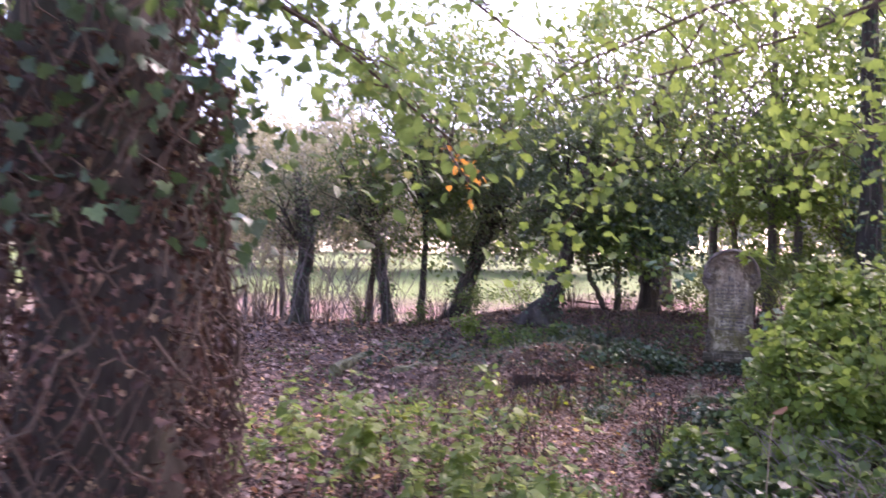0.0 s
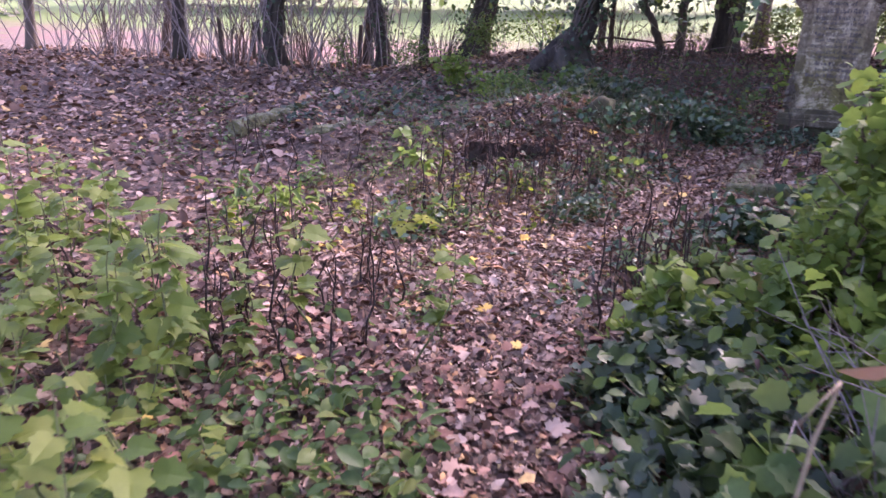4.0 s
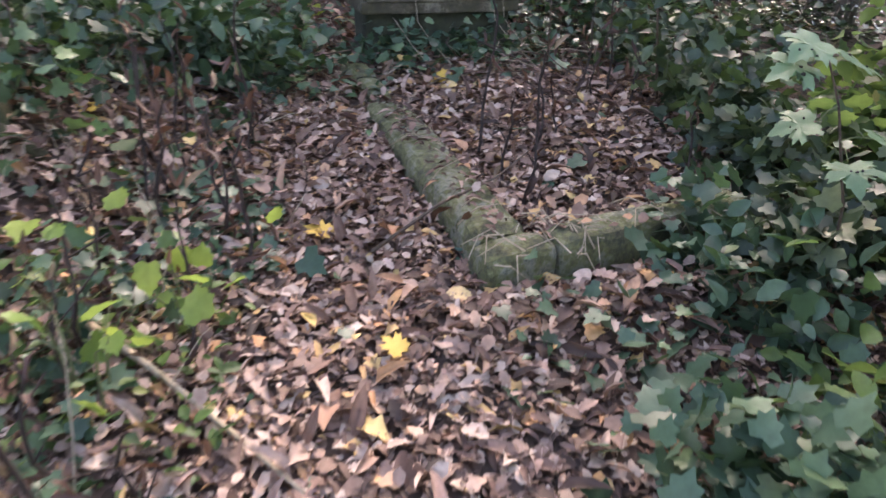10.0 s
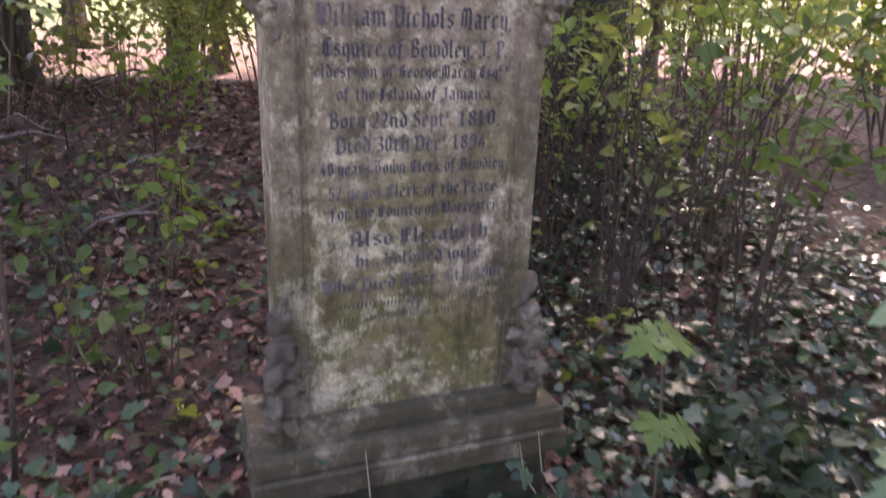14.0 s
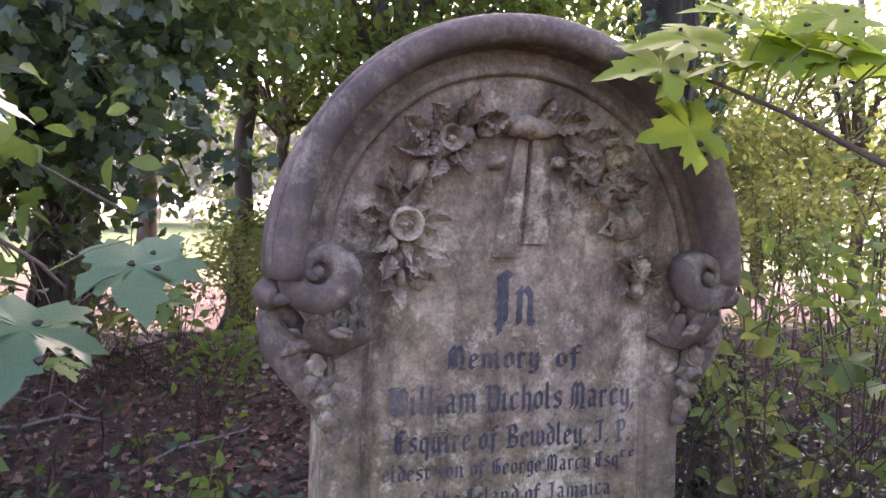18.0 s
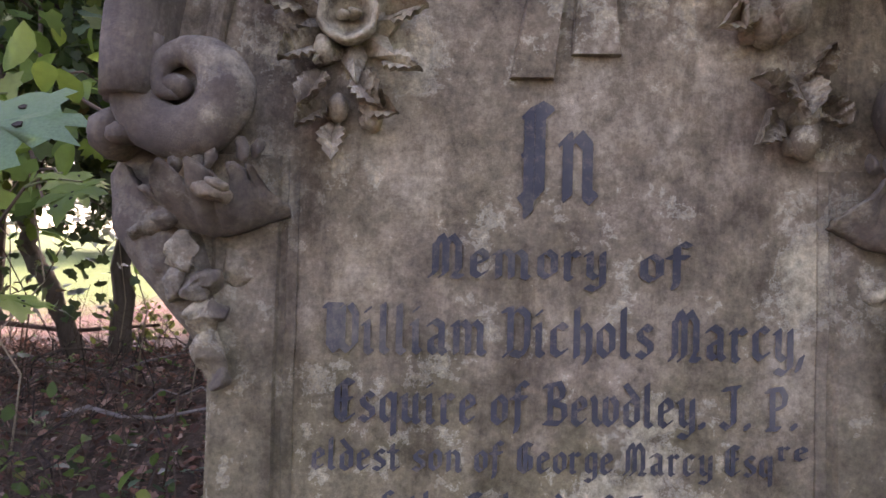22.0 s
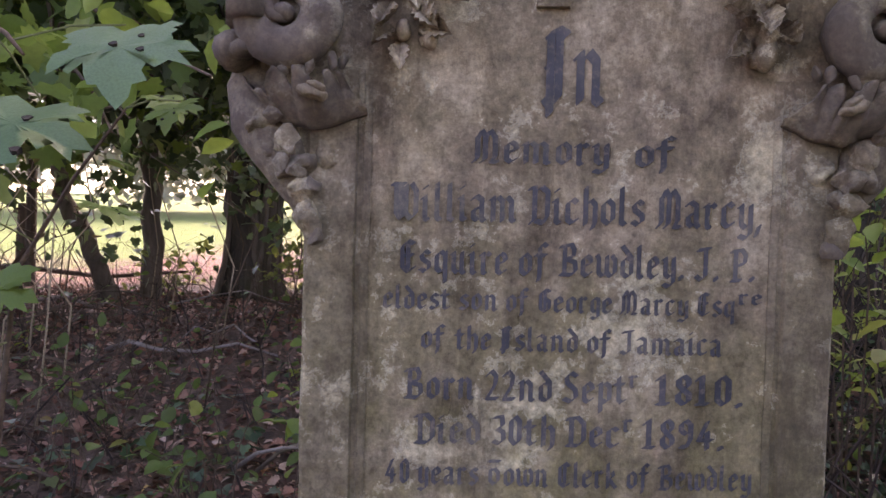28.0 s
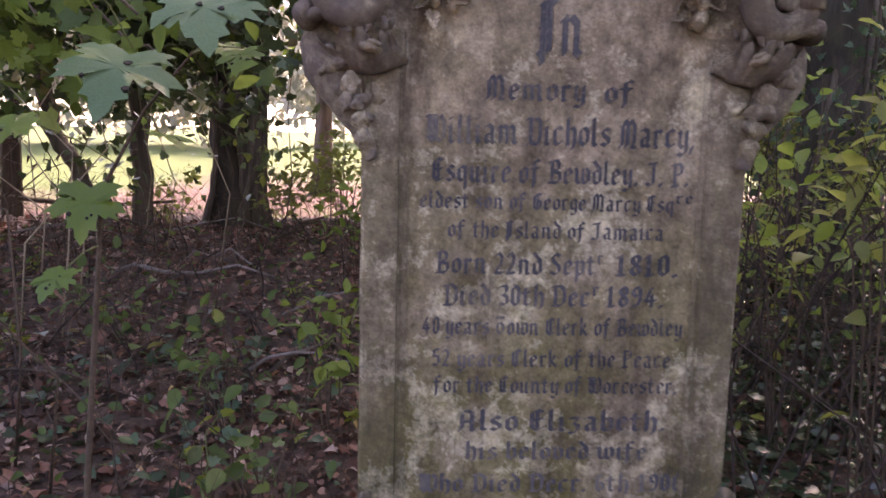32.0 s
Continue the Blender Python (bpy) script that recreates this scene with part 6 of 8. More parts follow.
# thicket behind the stone
for k, (x, y, rr, hh, mat, lv) in enumerate(((0.95, 1.5, 0.5, 1.5, LIME, 130), (1.5, 2.2, 0.7, 1.7, LIME, 260), (2.2, 1.6, 0.8, 1.9, LIGHT, 320), (1.2, 3.2, 0.9, 2.1, LIME, 900), (2.3, 3.0, 1.0, 2.2, LIME, 900), (0.3, 4.2, 0.8, 1.9, LIME, 700), (3.3, 2.2, 1.0, 2.4, LIGHT, 900), (1.0, 5.2, 1.0, 2.4, LIGHT, 1000), (-0.9, 5.6, 0.35, 1.2, LIGHT, 110), (-0.35, 5.0, 0.6, 1.2, LIME, 320), (2.9, 5.0, 1.1, 2.8, LIME, 1100), (1.9, 6.4, 1.1, 3.0, LIGHT, 1100), (4.2, 3.8, 1.1, 2.8, LIME, 1000), (-0.2, 6.6, 0.7, 1.6, LIME, 420), (-6.0, 4.0, 0.8, 1.1, BRAMBLE, 700), (-5.0, 4.4, 0.7, 1.0, LIGHT, 500), (-7.4, 3.2, 0.8, 0.8, BRAMBLE, 500), (-9.0, 3.4, 0.7, 0.9, BRAMBLE, 320))):
    shrub("sunlit_shrub", x, y, rr, hh, 9, int(lv * (0.8 if x > 0.5 and y < 3.5 else 1.1)), KITE, 0.068, mat, TWIG, "thin twiggy shrub with small sunlit leaves", 160 + k, cane_r=0.006, arch=0.6, low=0.15)
for k, (x, y, rr, hh) in enumerate(((2.4, 7.4, 1.3, 3.0), (4.4, 7.2, 1.4, 3.2), (0.6, 7.8, 1.2, 2.8), (5.6, 4.6, 1.4, 3.8), (3.6, 6.0, 1.2, 2.6), (6.4, 6.6, 1.5, 3.6), (7.4, 4.4, 1.5, 3.6), (-0.2, 8.4, 1.1, 2.4), (1.6, 8.8, 1.3, 3.4), (5.2, 2.4, 1.2, 3.2))):
    shrub("hazel_bush", x, y, rr, hh, 9, 1700, KITE, 0.1, (LIGHT, LIME)[k % 2], BARK_PALE, "tall hazel bush glowing in sunlight", 240 + k, cane_r=0.016, arch=0.25, low=0.12)
# leafy undergrowth standing close to the stone
for k, (x, y, rr, hh, mat, lv) in enumerate(((1.25, 0.75, 0.45, 2.4, LIME, 150), (1.75, 0.5, 0.55, 2.6, BRAMBLE, 260), (1.35, 1.5, 0.5, 2.4, LIGHT, 200), (2.1, 1.1, 0.6, 2.8, LIGHT, 300))):
    shrub("young_elm_bush", x, y, rr, hh, 9, int(lv * 0.55), OVATE, 0.085, mat, TWIG, "thin-stemmed young elm with toothed green leaves", 960 + k, cane_r=0.005, arch=0.6, low=0.25)
for k, (x, y, rr, hh, mat, lv) in enumerate(((-0.75, 0.9, 0.3, 0.65, BRAMBLE, 40), (-1.0, 1.6, 0.35, 0.7, BRAMBLE, 40), (-0.62, 1.7, 0.25, 0.8, LIGHT, 60), (-0.95, 4.3, 0.4, 1.0, LIME, 170), (-1.3, 4.9, 0.4, 1.1, LIME, 170), (-2.4, 5.2, 0.4, 0.7, LIME, 120), (-0.6, 3.4, 0.35, 0.9, LIGHT, 130), (-1.7, 2.4, 0.4, 0.5, BRAMBLE, 40))):
    shrub("bank_bush", x, y, rr, hh, 6, lv, OVATE, 0.08, mat, TWIG, "small leafy bush on the bank" if mat is BRAMBLE else "small sunlit bush on the bank", 980 + k, cane_r=0.004, arch=0.5, low=0.2)
# leafy weeds and young plants among the mounds
for k, (x, y, rr, hh, leaf, mat, lv, size) in enumerate(((-3.43, -3.49, 0.14, 0.85, SOFT, LIGHT, 26, 0.11), (-3.2, -3.3, 0.12, 0.6, SOFT, LIGHT, 18, 0.1), (-2.83, -4.2, 0.22, 0.3, SOFT, LIGHT, 40, 0.08), (-2.72, -4.05, 0.2, 0.22, IVYLEAF, IVY, 50, 0.06), (-1.72, -2.61, 0.14, 0.5, SOFT, LIGHT, 14, 0.075), (-1.5, -2.4, 0.14, 0.55, SOFT, LIGHT, 14, 0.075), (-1.86, -3.45, 0.25, 0.22, OVATE, DULLIVY, 110, 0.06), (-1.7, -3.3, 0.25, 0.2, OVATE, DULLIVY, 90, 0.06), (-3.94, -4.59, 0.2, 0.45, STRIP, LIGHT, 60, 0.16), (-4.26, -4.79, 0.22, 0.4, STRIP, BRAMBLE, 60, 0.16), (-4.5, -3.67, 0.25, 0.3, OVATE, BRAMBLE, 90, 0.07), (-2.9, -4.5, 0.3, 0.2, IVYLEAF, IVY, 70, 0.06), (-2.49, -2.97, 0.2, 0.25, OVATE, BRAMBLE, 60, 0.07), (-1.72, -3.26, 0.25, 0.2, IVYLEAF, IVY, 80, 0.055), (-1.75, -2.4, 0.2, 0.3, IVYLEAF, IVY, 60, 0.06), (-3.6, -0.6, 0.45, 0.7, OVATE, BRAMBLE, 240, 0.075), (-4.4, 0.2, 0.5, 0.8, OVATE, LIGHT, 260, 0.08), (-3.3, 0.6, 0.45, 0.8, SOFT, BRAMBLE, 240, 0.085), (-5.2, 1.0, 0.5, 0.9, SOFT, LIGHT, 260, 0.085), (-2.6, 0.3, 0.4, 0.6, IVYLEAF, IVY, 240, 0.08))):
    shrub("weed_clump", x, y, rr, hh, 6 if hh < 0.5 else 4, lv, leaf, size, mat, VINE, "clump of green weeds among dead leaves", 1010 + k, "weeds", cane_r=0.004, arch=0.4, low=0.25)
# ivy boughs hanging from the thick tree towards the stone, with pale flower heads
for k, (x, y, z, rr) in enumerate(((-2.3, 2.6, 2.75, 0.9), (-1.5, 3.0, 3.0, 0.9), (-3.1, 3.1, 2.6, 0.8), (-0.8, 3.2, 3.4, 0.9), (-1.3, 2.2, 2.55, 0.5), (-2.0, 3.6, 2.4, 0.8), (-3.9, 3.6, 2.9, 0.9))):
    r = np.random.default_rng(200 + k)
    o = Vector((-1.85, 5.35, float(ground_z(-1.95, 5.4)) + 3.3 + 0.12 * k))
    e = Vector((x, y, z)) - o
    b = empty("ivy_bough", Matrix.Translation(o), "ivy bough with glossy dark leaves and pale flower heads", "branch")
    attach("bough", mesh_of("bough", *tube([(0, 0, 0), e * 0.35 + Vector((0, 0, 0.35)), e * 0.7 + Vector((0, 0, 0.3)), e], [0.05, 0.04, 0.03, 0.01], 7, 0.1, r), True), BARK, b)
    n = int(2100 * rr)
    c = r.normal(0, 0.48 * rr, (26, 3)) * [1, 0.8, 0.8] + np.array(e)
    for j in range(0, 26, 3):
        t2 = Vector(c[j])
        attach("twig", mesh_of("twig", *tube([e * 0.8 + Vector((0, 0, 0.25)), e.lerp(t2, 0.5) + Vector((0, 0, 0.1)), t2], [0.014, 0.009, 0.004], 5, 0.1, r)), BARK, b)
    p = c[r.integers(0, 26, n)] + r.normal(0, 0.17, (n, 3))
    attach("foliage", stamped("foliage", *IVYLEAF, p, turns(n, 0.9, r), r.uniform(0.055, 0.11, n)), HUNGIVY if k % 3 else BRAMBLE, b)
    for j in range(6):
        q = Vector(c[j]) + Vector((0, -0.25, 0.1))
        bits = [tube([q - Vector((0, 0, 0.012)), q, q + Vector((0, 0, 0.012))], [0.004, 0.016, 0.006], 7, 0.3, r)]
        for i in range(9):
            d = Vector(r.normal(0, 1, 3)).normalized() * 0.024
            bits.append(tube([q, q + d * 0.8, q + d], [0.001, 0.001, 0.005], 4, 0, r))
        attach("flower_head", mesh_of("flower_head", *merged(bits)), FLOWER, b, "pale green ivy flower head")


# ---- saplings and stalks ----
def sapling(seed, height, leaves, size, leaf=SOFT, mat=None, label="young sapling with soft bright green leaves"):
    r = np.random.default_rng(seed)
    b = empty("sapling", pose(0, 0, -50), label, "sapling", "saplings along the path")
    pts = [Vector((0, 0, -0.05))]
    for k in range(5):
        pts.append(pts[-1] + Vector((float(r.normal(0, 0.035)), float(r.normal(0, 0.035)), height / 5)))
    attach("stem", mesh_of("stem", *tube(pts, [0.007, 0.006, 0.005, 0.004, 0.003, 0.002], 5, 0.05, r)), VINE, b)
    blades_of = [mesh_of("leaf", *leaf, False) for _ in range(1)]
    blades_of[0].materials.append(mat or SAPLEAF)
    for k in range(leaves):
        s = float(r.uniform(1.2, 5))
        i = min(int(s), 4)
        q = pts[i].lerp(pts[i + 1], s - i)
        a = float(r.uniform(0, 6.283))
        e = q + Vector((math.cos(a), math.sin(a), 0.2)) * float(r.uniform(0.01, 0.05))
        ob = attach("leaf", blades_of[0], None, b)
        z = float(r.uniform(0.6, 1.25)) * size
        ob.matrix_basis = Matrix.LocRotScale(e, Euler((float(r.normal(-0.1, 0.35)), float(r.normal(0, 0.3)), a - 1.57)), (z, z, z))
    return b


def scatter(models, spots, r, lo=0.8, hi=1.2):
    used = set()
    for k, (x, y) in enumerate(spots):
        j = k % len(models)
        m = ground_matrix(x, y, float(r.uniform(0, 6.283)), 0.0, float(r.uniform(lo, hi)))
        if j not in used:
            used.add(j)
            models[j].matrix_basis = m
        else:
            base = models[j]
            keep = base.matrix_basis.copy()
            base.matrix_basis = Matrix.Identity(4)
            copy_thing(base, m)
            base.matrix_basis = keep


def spots_in(r, n, x0, x1, y0, y1, clear):
    out = []
    while len(out) < n:
        x, y = float(r.uniform(x0, x1)), float(r.uniform(y0, y1))
        if float(off_way(x, y)) > clear and float(off_way(x, y, TREAD)) > 0.5:
            out.append((x, y))
    return out


r = np.random.default_rng(300)
models = [sapling(301 + k, h, c, s) for k, (h, c, s) in enumerate(((0.55, 14, 0.11), (0.8, 20, 0.115), (0.4, 10, 0.1), (1.0, 24, 0.115), (0.3, 9, 0.09), (0.65, 18, 0.105)))]
west = lambda spots: [(x - 1.7, y - 0.5) if x > -2.1 and y > -7.25 else (x, y) for x, y in spots]
scatter(models, west(spots_in(r, 24, -3.2, -1.5, -8.8, -6.9, 0.3)) + spots_in(r, 26, -2.2, -0.6, -8.8, -7.9, 0.28) + [(-2.95, -6.85), (-2.7, -7.1), (-4.5, -6.35), (-1.55, -6.5), (-4.2, -6.6), (-3.4, -7.0)] + west(spots_in(r, 24, -4.7, -2.0, -8.0, -6.2, 0.6)) + spots_in(r, 40, -6.6, -3.5, -8.8, -5.6, 0.5), r)
models = [sapling(321 + k, h, c, s, SOFT, SEEDLEAF, "small seedling with yellow-green leaves") for k, (h, c, s) in enumerate(((0.28, 8, 0.07), (0.2, 6, 0.06), (0.38, 10, 0.065)))]
scatter(models, spots_in(r, 30, -4.0, -1.4, -5.4, -2.4, 0.45) + spots_in(r, 12, -1.0, 1.4, 0.4, 3.0, 0.3) + spots_in(r, 10, -3.0, -0.9, 0.0, 3.5, 0.3), r)


def dead_stalk(seed, height):
    r = np.random.default_rng(seed)
    b = empty("dead_stalk", pose(0, 0, -50), "blackened dry plant stalk with withered leaves", "stalk", "dead stalks")
    pts = [Vector((0, 0, -0.06))]
    for k in range(6):
        pts.append(pts[-1] + Vector((float(r.normal(0, 0.018)), float(r.normal(0, 0.018)), height / 6)))
    attach("stem", mesh_of("stem", *tube(pts, [0.007, 0.0065, 0.006, 0.0055, 0.005, 0.004, 0.0025], 6, 0.18, r)), DEAD, b)
    for k in range(3):
        q = pts[2 + k % 4]
        attach("side_stem", mesh_of("side_stem", *tube([q, q + Vector((float(r.normal(0, 0.05)), float(r.normal(0, 0.05)), 0.06))], [0.003, 0.002], 4, 0, r)), DEAD, b)
    n = 7
    p = np.array([pts[int(r.integers(2, 7))] for _ in range(n)]) + r.normal(0, 0.025, (n, 3))
    attach("withered_leaves", stamped("withered_leaves", *STRIP, p, turns(n, 1.3, r), r.uniform(0.05, 0.11, n)), DEADIVY, b)
    return b


models = [dead_stalk(340 + k, h) for k, h in enumerate((0.36, 0.5, 0.64, 0.44, 0.76))]
scatter(models, spots_in(r, 46, -3.1, -1.55, -4.1, -2.3, 0.34) + spots_in(r, 40, -1.15, -0.3, -5.6, -4.2, 0.3) + spots_in(r, 36, -3.6, -1.7, -7.0, -5.2, 0.4) + spots_in(r, 16, -2.0, -1.2, -2.6, -1.2, 0.3) + spots_in(r, 10, -0.4, 0.7, -2.0, -0.8, 0.2) + spots_in(r, 14, -6.0, -3.2, -5.0, -2.6, 0.5), r)

# fence posts on the bank
for k, (x, y, h, rr, lean) in enumerate(((-4.2, 6.0, 1.25, 0.05, 0.02), (-4.55, 6.5, 0.85, 0.09, 0.03), (-9.6, 4.6, 0.9, 0.05, 0.06), (-11.9, 3.9, 0.95, 0.05, -0.05), (-12.3, 4.1, 0.9, 0.05, 0.03), (-13.2, 4.0, 1.0, 0.05, -0.1))):
    p = empty("fence_post", pose(x, y, float(ground_z(x, y))), "weathered wooden fence post on the bank", "post", "fence posts")
    v, f = tube([(0, 0, -0.2), (lean * 0.5, 0, h * 0.5), (lean, 0, h)], [rr, rr * 0.97, rr * 0.9], 8, 0.06)
    attach("shaft", mesh_of("shaft", v, f), WOOD, p)
rail = empty("fallen_rail", pose(-3.6, 5.3, float(ground_z(-3.6, 5.3)) + 0.12), "thin fallen branch lying along the bank", "branch")
v, f = tube([(-1.2, 0.4, 0.02), (-0.4, 0.1, 0.1), (0.5, -0.1, 0.04), (1.2, 0.0, 0.1)], [0.02, 0.025, 0.02, 0.012], 6, 0.1)
attach("rod", mesh_of("rod", v, f), TWIG, rail)
# mossy stump on the mound
stump = empty("tree_stump", pose(-2.2, -1.42, float(ground_z(-2.2, -1.42)) - 0.12), "low mossy tree stump overgrown with ivy", "stump")
r = np.random.default_rng(377)
v, f = tube([(0.0, 0.0, -0.1), (0.01, 0.0, 0.05), (0.02, 0.01, 0.14), (0.025, 0.02, 0.22), (0.02, 0.03, 0.29), (0.0, 0.04, 0.32)], [0.27, 0.2, 0.165, 0.15, 0.13, 0.06], 18, 0.12, r, 5)
bm = bmesh.new()
vs = [bm.verts.new(p) for p in v]
for q in f:
    bm.faces.new([vs[i] for i in q])
bmesh.ops.recalc_face_normals(bm, faces=bm.faces[:])
bmesh.ops.subdivide_edges(bm, edges=bm.edges[:], cuts=1, use_grid_fill=True)
part("wood", worn(worn(bm, 0.025, 7), 0.01, 24), MOSSWOOD, stump, smooth=True)
for k in range(5):
    a = 1.2 * k + 0.5
    v, f = tube([(0.12 * math.cos(a), 0.12 * math.sin(a), 0.1), (0.24 * math.cos(a), 0.24 * math.sin(a), 0.02), (0.4 * math.cos(a + 0.3), 0.4 * math.sin(a + 0.3), -0.09)], [0.07, 0.05, 0.02], 7, 0.15, r)
    attach("root", mesh_of("root", v, f, True), MOSSWOOD, stump)
p = r.normal(0, 0.24, (320, 3)) * [1, 0.9, 0.36] + [0.1, 0.02, 0.14]
attach("ivy", stamped("ivy", *IVYLEAF, p, turns(320, 0.8, r), r.uniform(0.05, 0.085, 320)), IVY, stump, "ivy leaves over the stump")


# ---- leaf litter, ivy carpet, grass ----
def carpet(name, n, area, leaf, mat, size, label, seed, tilt=0.3, lift=0.012, keep=None, category="leaves", vary=0.35):
    r = np.random.default_rng(seed)
    x, y = r.uniform(area[0], area[1], n), r.uniform(area[2], area[3], n)
    if keep is not None:
        k = keep(x, y, r)
        x, y = x[k], y[k]
    n = len(x)
    z = ground_z(x, y) + np.abs(r.normal(0, lift, n)) + 0.004
    ob = new(name, stamped(name, *leaf, np.stack([x, y, z], -1), turns(n, tilt, r), size * np.clip(r.normal(1, vary, n), 0.45, 1.9)))
    ob.data.materials.append(mat)
    return tagged(ob, label, category, kind="stuff")


def under_stone(x, y):
    return (np.abs(x) < 0.5) & (y > -0.12) & (y < 0.3)


near = lambda x, y, r: ~under_stone(x, y)
SHAPES = (OAKY, FLAKE, CRUMPLED, CURLED)
FARSHAPES = (KITE, KITE, CRUMPLED, CRUMPLED)
for k, (n, area, size, label, tilt, keep) in enumerate((
        (44000, (-3.6, 1.0, -5.6, 0.2), 0.046, "brown and pink dead leaves carpeting the ground", 0.34, near),
        (30000, (-4.2, 1.6, -10.6, -5.6), 0.058, "brown and pink dead leaves along the path", 0.34, None),
        (16000, (-3.8, 2.4, 0.0, 5.6), 0.052, "russet leaf litter on the bank", 0.45, near),
        (20000, (-10.0, -3.6, -8.0, 4.6), 0.085, "brown leaf litter under the trees", 0.3, None),
        (8000, (-4.0, 2.0, -14.5, -10.6), 0.08, "brown leaf litter at the start of the path", 0.3, None),
        (26000, (-22.0, 14.0, -24.0, 4.0), 0.13, "brown leaf litter through the wood", 0.3, lambda x, y, r: r.uniform(0, 1, len(x)) < (np.exp(-((x + 2) / 10) ** 2 - ((y + 7) / 9) ** 2) + 0.15) * ((x < -4.4) | (x > 2.6) | (y < -14.3))),
        (12000, (-20.0, -10.0, -8.0, 5.0), 0.12, "brown leaf litter in the wood's far corner", 0.3, None))):
    for j, share in enumerate((0.3, 0.12, 0.33, 0.25)):
        carpet("leaf_litter", int(n * share), area, (FARSHAPES if k > 2 else SHAPES)[j], (LITTER, PALELITTER, PALELITTER, PALELITTER)[j] if k == 0 else BANKLITTER if k == 2 or (k == 1 and j == 0) else LITTER, size * (1.15, 0.95, 0.85, 0.95)[j], label, 401 + 9 * k + j + 1000, tilt, keep=keep)
carpet("straw_litter", 9000, (-3.6, 1.0, -6.0, 0.0), STRIP, LITTER, 0.085, "long curled leaf blades and dry stems", 405, 0.5, keep=near)
carpet("straw_litter", 14000, (-3.6, 1.0, -6.0, 2.5), STRIP, LITTER, 0.05, "narrow dry leaf scraps and bark shreds", 406, 0.25, keep=near)
carpet("leaf_scraps", 40000, (-2.6, 0.7, -6.5, -0.3), CRUMPLED, PALELITTER, 0.024, "small pale broken leaf scraps trodden into the path", 407, 0.5, 0.008, keep=lambda x, y, r: r.uniform(0, 1, len(x)) < np.exp(-(off_way(x, y) / 0.75) ** 2) + 0.12)
carpet("leaf_scraps", 12000, (-1.6, 1.0, -10.6, -6.0), CRUMPLED, LITTER, 0.03, "small broken leaf scraps along the path", 408, 0.5, 0.008, keep=lambda x, y, r: off_way(x, y) < 0.5)


r = np.random.default_rng(430)
n = 300
u = r.uniform(0, 1, n)
p = np.stack([-3.3 + 0.9 * u, -2.53 + 0.43 * u, np.full(n, 0.085)], -1) + r.normal(0, 1, (n, 3)) * [0.06, 0.07, 0.012]
ob = new("ledge_litter", stamped("ledge_litter", *CRUMPLED, p, turns(n, 0.5, r), r.uniform(0.03, 0.065, n)))
ob.data.materials.append(LITTER)
tagged(ob, "dead leaves heaped on the sunken kerb", "leaves", kind="stuff")
n, u = 110, u[:110]
p = np.stack([-3.3 + 0.9 * u, -2.53 + 0.43 * u, np.full(n, 0.09)], -1) + r.normal(0, 1, (n, 3)) * [0.05, 0.03, 0.03] + np.array([0.05, -0.1, 0])
ob = new("hanging_straw", stamped("hanging_straw", *STRIP, p, turns(n, 1.2, r), r.uniform(0.05, 0.13, n)))
ob.data.materials.append(DEADIVY)
tagged(ob, "withered grass hanging over the sunken kerb", "grass", kind="stuff")
u = r.uniform(0, 1, 120)
p = np.stack([-0.556 - 0.01 * u, -2.3 + 1.4 * u, -0.03 + 0.03 * u], -1) + r.normal(0, 1, (120, 3)) * [0.045, 0.05, 0.003] + np.array([0, 0, 0.008])
ob = new("kerb_litter", stamped("kerb_litter", *STRIP, p, turns(120, 0.25, r), r.uniform(0.03, 0.075, 120)))
ob.data.materials.append(LITTER)
tagged(ob, "shreds of dry leaf lying on the kerb", "leaves", kind="stuff")


def ivy_keep(x, y, r):
    d = off_way(x, y)
    east = (x > -0.62 + 0.25 * np.sin(3 * y)) & (y < -2.55)
    grave = (x > -0.5) & (x < 0.55) & (y > -2.3) & (y < -0.75)
    front = (y > -0.75) & (y < 0.6)
    west = (x < -1.15) & (y > -2.0) & (y < 0.9)
    bank = (x < -0.5) & (y >= 0.9)
    patch = np.sin(2.1 * x + 0.7) * np.sin(1.9 * y + 0.4) + 0.5 * np.sin(5 * x) * np.sin(4.3 * y)
    p = np.where(east, 0.95, np.where(grave, 0.05, np.where(front, 0.9, np.where(west, 0.5 + 0.4 * patch, np.where(bank, 0.1 + 0.15 * patch, 0.3 + 0.5 * patch)))))
    p = np.where(d < 0.38, 0.03, p)
    return (r.uniform(0, 1, len(x)) < p) & ~under_stone(x, y)


carpet("ivy_carpet", 7500, (-1.5, 2.2, -5.6, 3.2), IVYLEAF, IVY, 0.062, "glossy dark green ivy creeping over the ground", 411, 0.45, 0.06, ivy_keep, "ivy")
carpet("ivy_carpet", 2600, (-3.2, -1.5, -3.0, 3.2), IVYLEAF, DULLIVY, 0.06, "dull ivy and dead stems on the mounds", 410, 0.45, 0.06, ivy_keep, "ivy")
carpet("ivy_carpet", 8000, (0.58, 3.6, -0.6, 4.0), IVYLEAF, WETIVY, 0.05, "glossy ivy carpet shining in the light", 412, 0.3, 0.12, near, "ivy")
carpet("ivy_carpet", 5000, (-0.6, 2.6, -9.4, -5.0), IVYLEAF, IVY, 0.075, "dark ivy under the brambles", 413, 0.45, 0.1, lambda x, y, r: (off_way(x, y) > 0.4) & (x > np.interp(y, [-9.5, -8, -6, -5], [0.7, -0.3, -0.75, -1.0])), "ivy")
carpet("ivy_carpet", 1500, (-6.5, -2.4, -2.2, 2.0), IVYLEAF, DULLIVY, 0.07, "ivy over the mounds under the trees", 414, 0.45, 0.08, None, "ivy")
